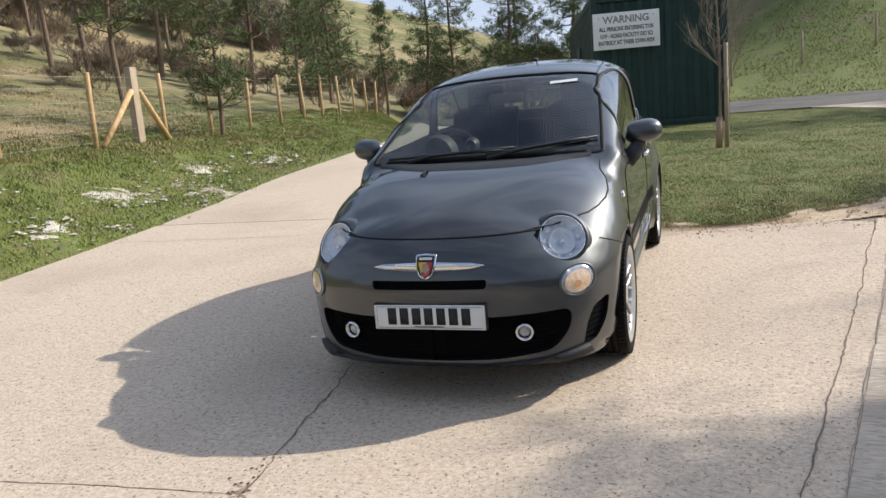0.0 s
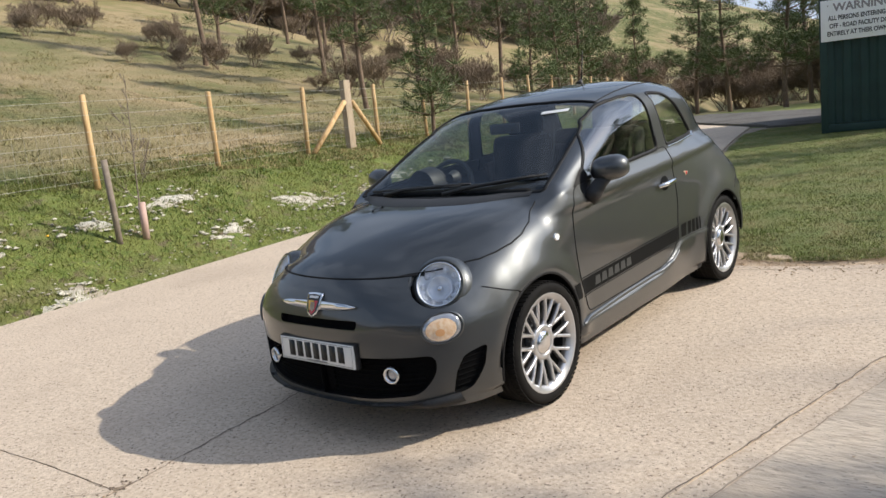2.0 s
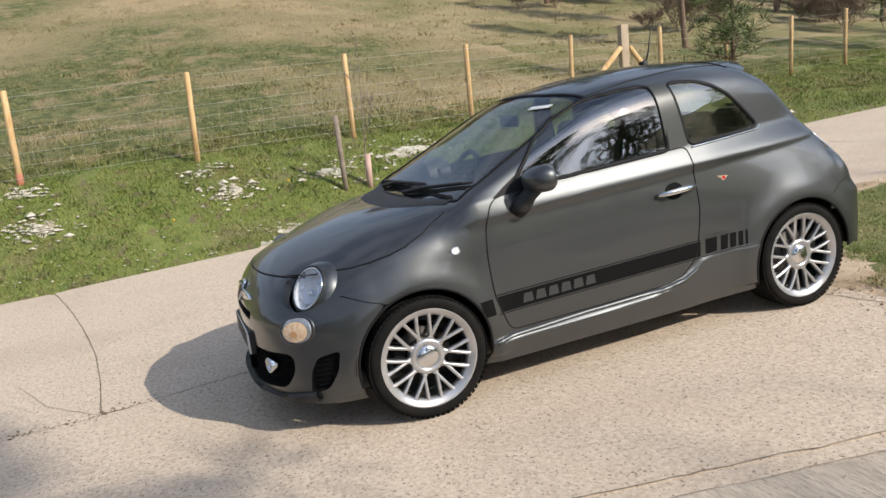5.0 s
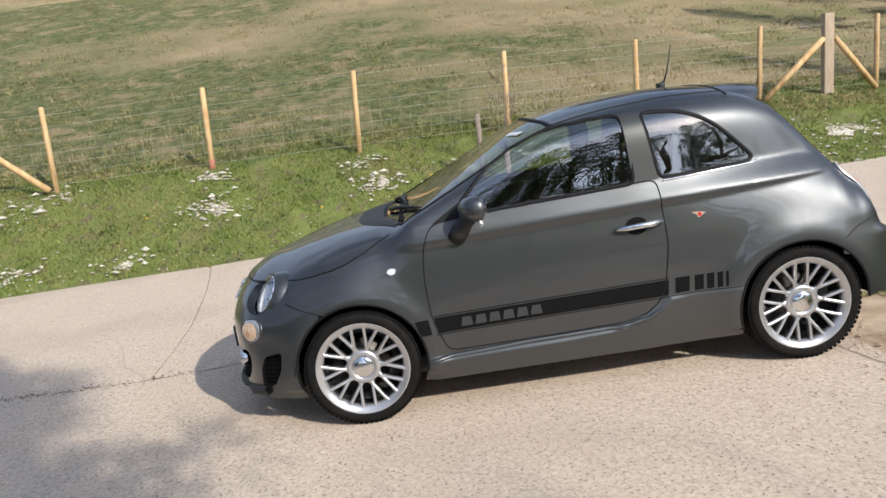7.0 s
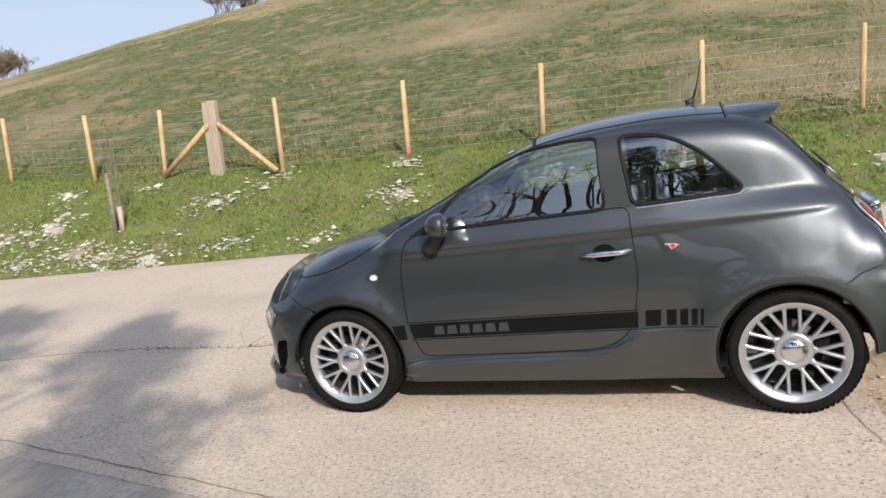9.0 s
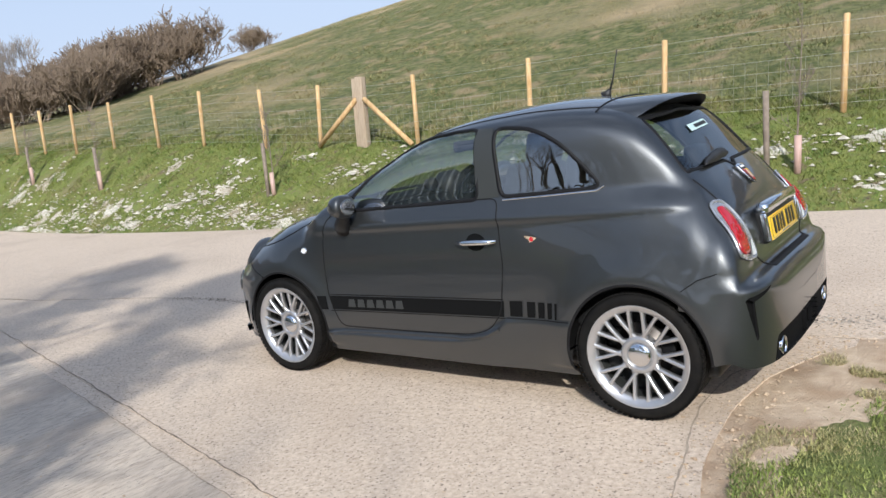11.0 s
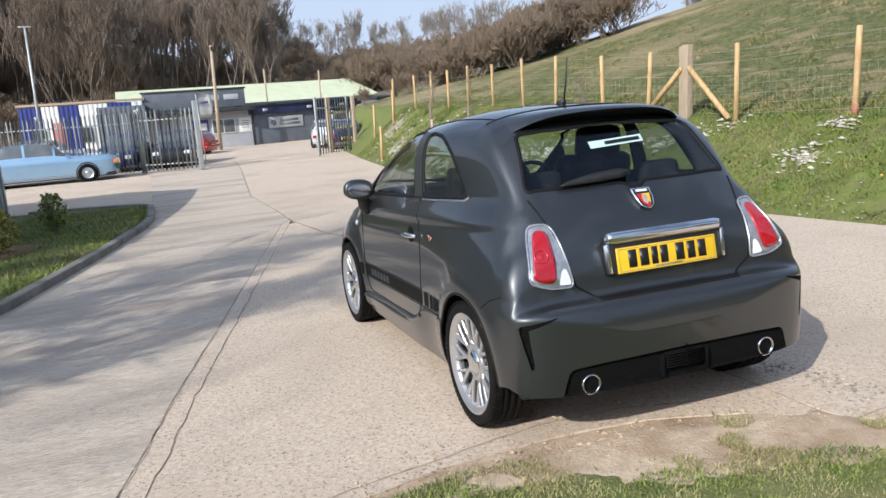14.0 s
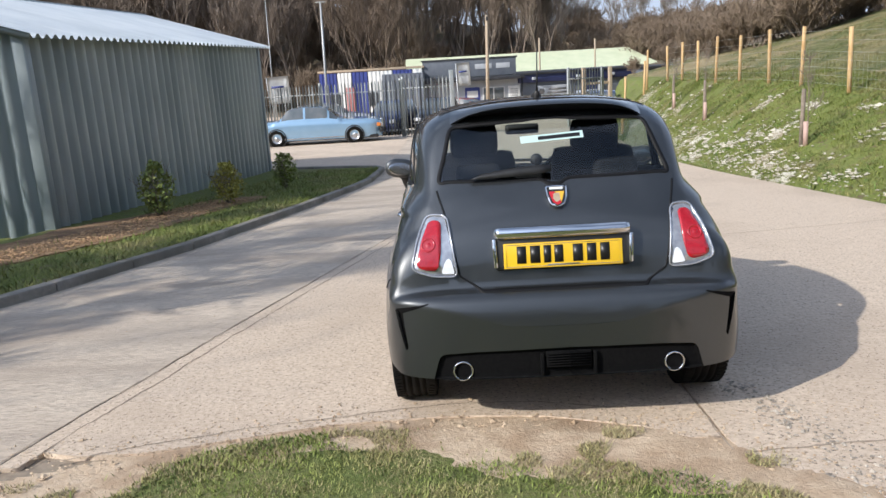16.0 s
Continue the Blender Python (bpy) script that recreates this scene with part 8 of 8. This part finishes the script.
def place_bank(rng, n):
    y = rng.uniform(-26, 25, n)
    t = rng.random(n)
    x = edge_x(y) + 0.02 - t * (edge_x(y) - fence_x(y) + 1.2)
    k = (vnoise(x, y, 1.1) + 0.5 * vnoise(x, y, 3.3) > -0.62) & ((t > 0.05) | (rng.random(n) < 0.3))
    x, y = x[k], y[k]
    return np.column_stack([x, y, ground_at(x, y) - 0.01])


def place_hill(rng, n):
    t = rng.random(n) ** 1.7
    x = -7.6 - t * 32
    y = rng.uniform(-34, 26, n) * (0.6 + 0.4 * t) - 3
    k = vnoise(x, y, 0.9) + 0.6 * vnoise(x, y, 2.7) > -0.25
    x, y = x[k], y[k]
    return np.column_stack([x, y, ground_at(x, y) - 0.01])


def place_bed(rng, n):
    y = rng.uniform(-14.5, 1.0, n)
    kx = np.interp(y, [p[1] for p in KERB[::-1]], [p[0] for p in KERB[::-1]])
    x = kx + 0.1 + rng.random(n) ** 1.3 * 2.4
    mz = inside([(5.6, -2.0), (5.0, -3.5), (4.55, -4.6), (4.2, -6.7), (3.75, -8.6), (4.3, -8.8), (5.2, -7.0), (6.0, -5.6), (6.2, -3.5)], np.column_stack([x, y]))
    k = ~mz | (rng.random(n) < 0.06)
    return np.column_stack([x[k], y[k], road_z(y[k]) + 0.055])


M_BLADE3 = mat("lawn_blades", (0.140, 0.188, 0.030), (0.225, 0.250, 0.062), 2.4, (0.36, 0.305, 0.14), 1.9, rough=0.7, island=0.42, lo3=0.45, hi3=0.68, c4=(0.092, 0.130, 0.024), scale4=3.2, lo4=0.52, hi4=0.68)


def place_field(rng, n):
    y = rng.uniform(20.5, 38, n)
    x = rng.uniform(-4, 24, n)
    k = vnoise(x, y, 0.7) + 0.5 * vnoise(x, y, 2.1) > -0.3
    x, y = x[k], y[k]
    return np.column_stack([x, y, ground_at(x, y) - 0.07])


tufts("field_grass", 110000, place_field, 0.06, 0.16, 0.014, M_BLADE3, "bright green rough grass on the field", 6)
tufts("lawn_grass", 460000, place_island, 0.012, 0.030, 0.0032, M_BLADE3, "short green lawn grass with straw among it", 1, 0.8)


def place_edge(rng, n):
    k = rng.random(n) * (len(LIP) - 1.001)
    i = k.astype(int)
    P = np.array(LIP)
    q = P[i] + (P[i + 1] - P[i]) * (k - i)[:, None]
    y = q[:, 1] + 0.10 + np.abs(rng.normal(0, 0.55, n))
    x = q[:, 0] + rng.normal(0, 0.12, n)
    keep = vnoise(x, y, 3.0) + 0.5 * vnoise(x, y, 7.0) > np.where(inside(island_poly, np.column_stack([x, y])), -0.05, 0.40)
    return np.column_stack([x[keep], y[keep], road_z(y[keep]) + 0.008])


M_STRAW = mat("dry_lawn_blades", (0.40, 0.335, 0.19), (0.27, 0.24, 0.10), 3.0, rough=0.8, island=0.45)
tufts("dry_grass", 120000, place_edge, 0.010, 0.030, 0.0026, M_STRAW, "dry straw coloured grass at the lawn's edge", 9, 0.9)
tufts("bank_grass", 470000, place_bank, 0.03, 0.085, 0.0055, M_BLADE, "rough green grass on the bank", 2)
tufts("hill_grass", 300000, place_hill, 0.03, 0.085, 0.0085, M_BLADE2, "rough grass and straw tussocks on the hill", 3)
tufts("bed_grass", 26000, place_bed, 0.04, 0.12, 0.005, M_BLADE, "green grass in the planted bed", 4)


def tussocks(name, spots, h, width, material, label, seed, per=34):
    """Coarse clumps of long bent grass."""
    rng = np.random.default_rng(seed)

    def place(_, n):
        c = np.repeat(np.array(spots), per, 0)
        xy = c[:, :2] + rng.normal(0, 0.11, (len(c), 2)) * c[:, 2:3]
        return np.column_stack([xy, ground_at(xy[:, 0], xy[:, 1]) - 0.02])
    return tufts(name, 0, place, h * 0.5, h, width, material, label, seed, 0.9)


M_TUSSOCK = mat("dry_tussock", (0.36, 0.285, 0.14), (0.25, 0.215, 0.09), 0.7, (0.175, 0.17, 0.06), 0.25, rough=0.85, island=0.45, lo3=0.5, hi3=0.6)
tr_ = random.Random(21)
hs = []
for i in range(2600):
    t = tr_.random() ** 1.5
    x, y = -7.8 - t * 34, tr_.uniform(-36, 26) * (0.55 + 0.45 * t) - 3
    if noise.noise((x * 0.25, y * 0.25, 8.8)) > -0.12:
        hs.append((x, y, tr_.uniform(0.7, 2.0)))
tussocks("hill_tussocks", hs, 0.16, 0.008, M_TUSSOCK, "dry brown and dark grass tussocks on the hill", 31)
M_WEED = mat("broad_weed_leaf", (0.085, 0.160, 0.028), (0.155, 0.235, 0.055), 2.0, rough=0.6, island=0.45)
ws = []
for i in range(900):
    y = tr_.uniform(-24, 13)
    x = float(edge_x(y)) - 0.1 - tr_.random() * (float(edge_x(y)) - float(fence_x(y)) + 0.6)
    if noise.noise((x * 0.9, y * 0.9, 3.3)) > -0.1:
        ws.append((x, y, tr_.uniform(0.5, 1.2)))
tussocks("bank_weeds", ws, 0.10, 0.012, M_WEED, "leafy green weeds in clumps on the bank", 32, 30)


def stones(name, spots, material, label, seed):
    """Loose broken lumps of chalk."""
    rng = random.Random(seed)
    V, F = [], []
    base = [(1, 0, 0), (-1, 0, 0), (0, 1, 0), (0, -1, 0), (0, 0, 1), (0, 0, -1)]
    tri = [(0, 2, 4), (2, 1, 4), (1, 3, 4), (3, 0, 4), (2, 0, 5), (1, 2, 5), (3, 1, 5), (0, 3, 5)]
    for x, y, z, s in spots:
        k = len(V)
        a = rng.uniform(0, 6.3)
        c, sn = math.cos(a), math.sin(a)
        for bx, by, bz in base:
            j = s * rng.uniform(0.6, 1.3)
            px, py = bx * j * 1.3, by * j
            V.append((x + px * c - py * sn, y + px * sn + py * c, z + bz * j * 0.55))
        F += [tuple(i + k for i in f) for f in tri]
    ob = mesh(name, V, F, material, None, flat=True)
    return tagged(ob, label, "chalk", kind="stuff")


sr = random.Random(12)
spots = []
heaps = [(-6.9, -6.35, 0.55, 60), (-6.25, -7.1, 0.5, 90), (-6.1, -3.7, 0.35, 130), (-6.9, -3.8, 0.2, 60), (-6.15, -1.4, 0.35, 80), (-6.9, -1.6, 0.25, 60), (-5.7, -10.2, 0.7, 160), (-5.3, -11.2, 0.8, 160), (-5.25, -13.5, 0.9, 200),
         (-5.0, -16.0, 1.2, 220), (-5.1, -9.0, 0.5, 90), (-4.9, -7.4, 0.5, 90), (-6.5, -12.6, 0.4, 50), (-6.4, 0.2, 0.5, 80), (-6.7, 1.2, 0.5, 70), (-5.7, 1.5, 0.4, 60), (-6.3, 3.2, 0.6, 70), (-5.9, 4.6, 0.7, 80), (-6.7, 5.6, 0.6, 60), (-5.4, 2.2, 0.15, 16),
         (-6.0, -18.5, 1.2, 160), (-5.8, -21, 1.0, 140), (-6.4, -23.5, 0.9, 220), (-6.6, -10.5, 0.3, 40), (-6.8, -8.8, 0.25, 40), (-5.15, -4.6, 0.3, 40), (-5.0, -6.0, 0.45, 60), (-4.85, -8.3, 0.5, 80), (-4.8, -10.0, 0.5, 90), (-4.8, -12.0, 0.6, 90), (-5.2, -0.8, 0.35, 30), (-6.5, 7.6, 0.8, 60), (-5.2, -14.8, 0.6, 90)]
for cx, cy, r, n in heaps:
    for i in range(int(n * 0.8)):
        x, y = sr.gauss(cx, r * 0.45), sr.gauss(cy, r * 0.7)
        if x < float(edge_x(y)) - 0.05:
            spots.append((x, y, float(ground_at(x, y)) + 0.02, sr.uniform(0.012, 0.04) * (1.0 if sr.random() < 0.88 else 2.0)))
for i in range(900):
    y = sr.uniform(-24, 10)
    x = float(edge_x(y)) - abs(sr.gauss(0, 0.35)) - 0.03
    spots.append((x, y, float(ground_at(x, y)) + 0.01, sr.uniform(0.006, 0.02)))
stones("chalk_lumps", spots, M_CHALK, "white chalk lumps scattered over the bank", 5)
V, F = [], []
for cx, cy, r, n in heaps:
    rx, ry = r * 0.62 * sr.uniform(0.7, 1.1), r * 0.95 * sr.uniform(0.7, 1.2)
    m = 16
    k0 = len(V)
    for j in range(m + 1):
        for i in range(m + 1):
            u, v = 2 * i / m - 1, 2 * j / m - 1
            x, y = cx + u * rx * 1.2, cy + v * ry * 1.2
            x = min(x, float(edge_x(y)) - 0.04)
            d = 1 - math.hypot(u, v)
            w = noise.noise((x * 3.5, y * 3.5, 7.1)) + 0.7 * noise.noise((x * 9, y * 9, 3.1)) + 0.4 * noise.noise((x * 23, y * 23, 1.1))
            V.append((x, y, float(ground_at(x, y)) - 0.035 + 0.05 * max(-0.6, d) + 0.05 * w))
    for j in range(m):
        for i in range(m):
            a = k0 + j * (m + 1) + i
            F.append((a, a + 1, a + m + 2, a + m + 1))
M_SPOIL = mat("chalky_soil", (0.50, 0.455, 0.37), (0.29, 0.235, 0.165), 9.0, (0.62, 0.585, 0.50), 2.2, rough=0.95, bump=0.8, bscale=55, dist=0.02)
tagged(mesh("chalk_spoil", V, F, M_SPOIL), "pale chalky spoil in low heaps on the bank", "chalk", kind="stuff")
spots = []
for i in range(1500):
    y = sr.uniform(-4.5, 2.2)
    x = sr.uniform(-4.8, 4.0)
    if sr.random() < 0.55:
        x, y = sr.gauss(0.6, 1.5), sr.gauss(1.66, 0.10)
    spots.append((x, y, float(road_z(y)) + 0.003, sr.uniform(0.0025, 0.007)))
for i in range(800):
    x = sr.uniform(-1.4, 3.4)
    y = float(np.interp(x, [-1.4, -0.8, -0.4, 0.1, 0.5, 1.1, 1.9, 2.65, 3.4], [3.0, 1.9, 1.6, 1.45, 1.42, 1.45, 1.66, 2.0, 2.8])) + sr.gauss(0.12, 0.16)
    spots.append((x, y, float(road_z(y)) + 0.004, sr.uniform(0.003, 0.010) * (1 if sr.random() < 0.92 else 1.8)))
stones("grit", spots, M_SOIL, "small loose grit on the concrete", 6)
tagged(bpy.data.objects["grit"], "small loose grit on the concrete", "grit")
spots = []
for i in range(170):
    k = sr.random()
    y = -2.4 - 1.9 * k
    x = float(np.interp(-y, [1.5, 2.33, 2.85, 3.73, 4.2], [-0.64, -0.55, -0.51, -0.54, -0.50])) + sr.gauss(0, 0.035)
    spots.append((x, y, float(road_z(y)) + 0.003, sr.uniform(0.003, 0.009)))
stones("joint_crumbs", spots, mat("dark_crumbs", (0.12, 0.09, 0.065), (0.20, 0.155, 0.115), 30.0, rough=0.95), "dark crumbs along the open joint", 11)
tagged(bpy.data.objects["joint_crumbs"], "dark crumbs along the open joint", "grit")
spots = []
for i in range(320):
    t = sr.random()
    x, y = -0.86 - 0.17 * min(1, t * 1.6) + sr.gauss(0, 0.045 + 0.06 * t), 1.25 + 1.15 * t + sr.gauss(0, 0.05)
    spots.append((x, y, float(road_z(y)) + 0.004, sr.uniform(0.004, 0.012)))
stones("broken_stone", spots, mat("grey_broken_stone", (0.27, 0.235, 0.195), (0.42, 0.37, 0.31), 30.0, rough=0.95, island=0.4), "grey broken stone along the crumbled joint", 13)
tagged(bpy.data.objects["broken_stone"], "grey broken stone along the crumbled joint", "grit")
spots = []
for i in range(2600):
    t = sr.random()
    y = -2.4 - 6.0 * t
    x = np.interp(y, [-8.6, -6.7, -4.6, -3.5, -2.0], [3.95, 4.4, 4.8, 5.2, 5.7]) + sr.uniform(-0.05, 0.8)
    spots.append((x, y, float(road_z(y)) + 0.075, sr.uniform(0.010, 0.026)))
stones("bark_chips", spots, mat("bark_chip", (0.34, 0.20, 0.10), (0.44, 0.28, 0.15), 9.0, rough=0.9, island=0.4), "brown bark chips over the bed", 7)
tagged(bpy.data.objects["bark_chips"], "brown bark chips over the bed", "mulch")
# dandelions
for k, (x, y) in enumerate(((-5.7, -2.1), (-5.9, -4.5), (-6.1, -0.6))):
    d = part("dandelion", lathe([(0, 0.02), (0.016, 0.015), (0.02, 0.0), (0.0, -0.005)], 12, "z"), M_YEL2)
    tagged(d, "small yellow dandelion flower in the grass", "flower", "dandelions")
    d.matrix_basis = Matrix.Translation((x, y, float(ground_at(x, y)) + 0.09))
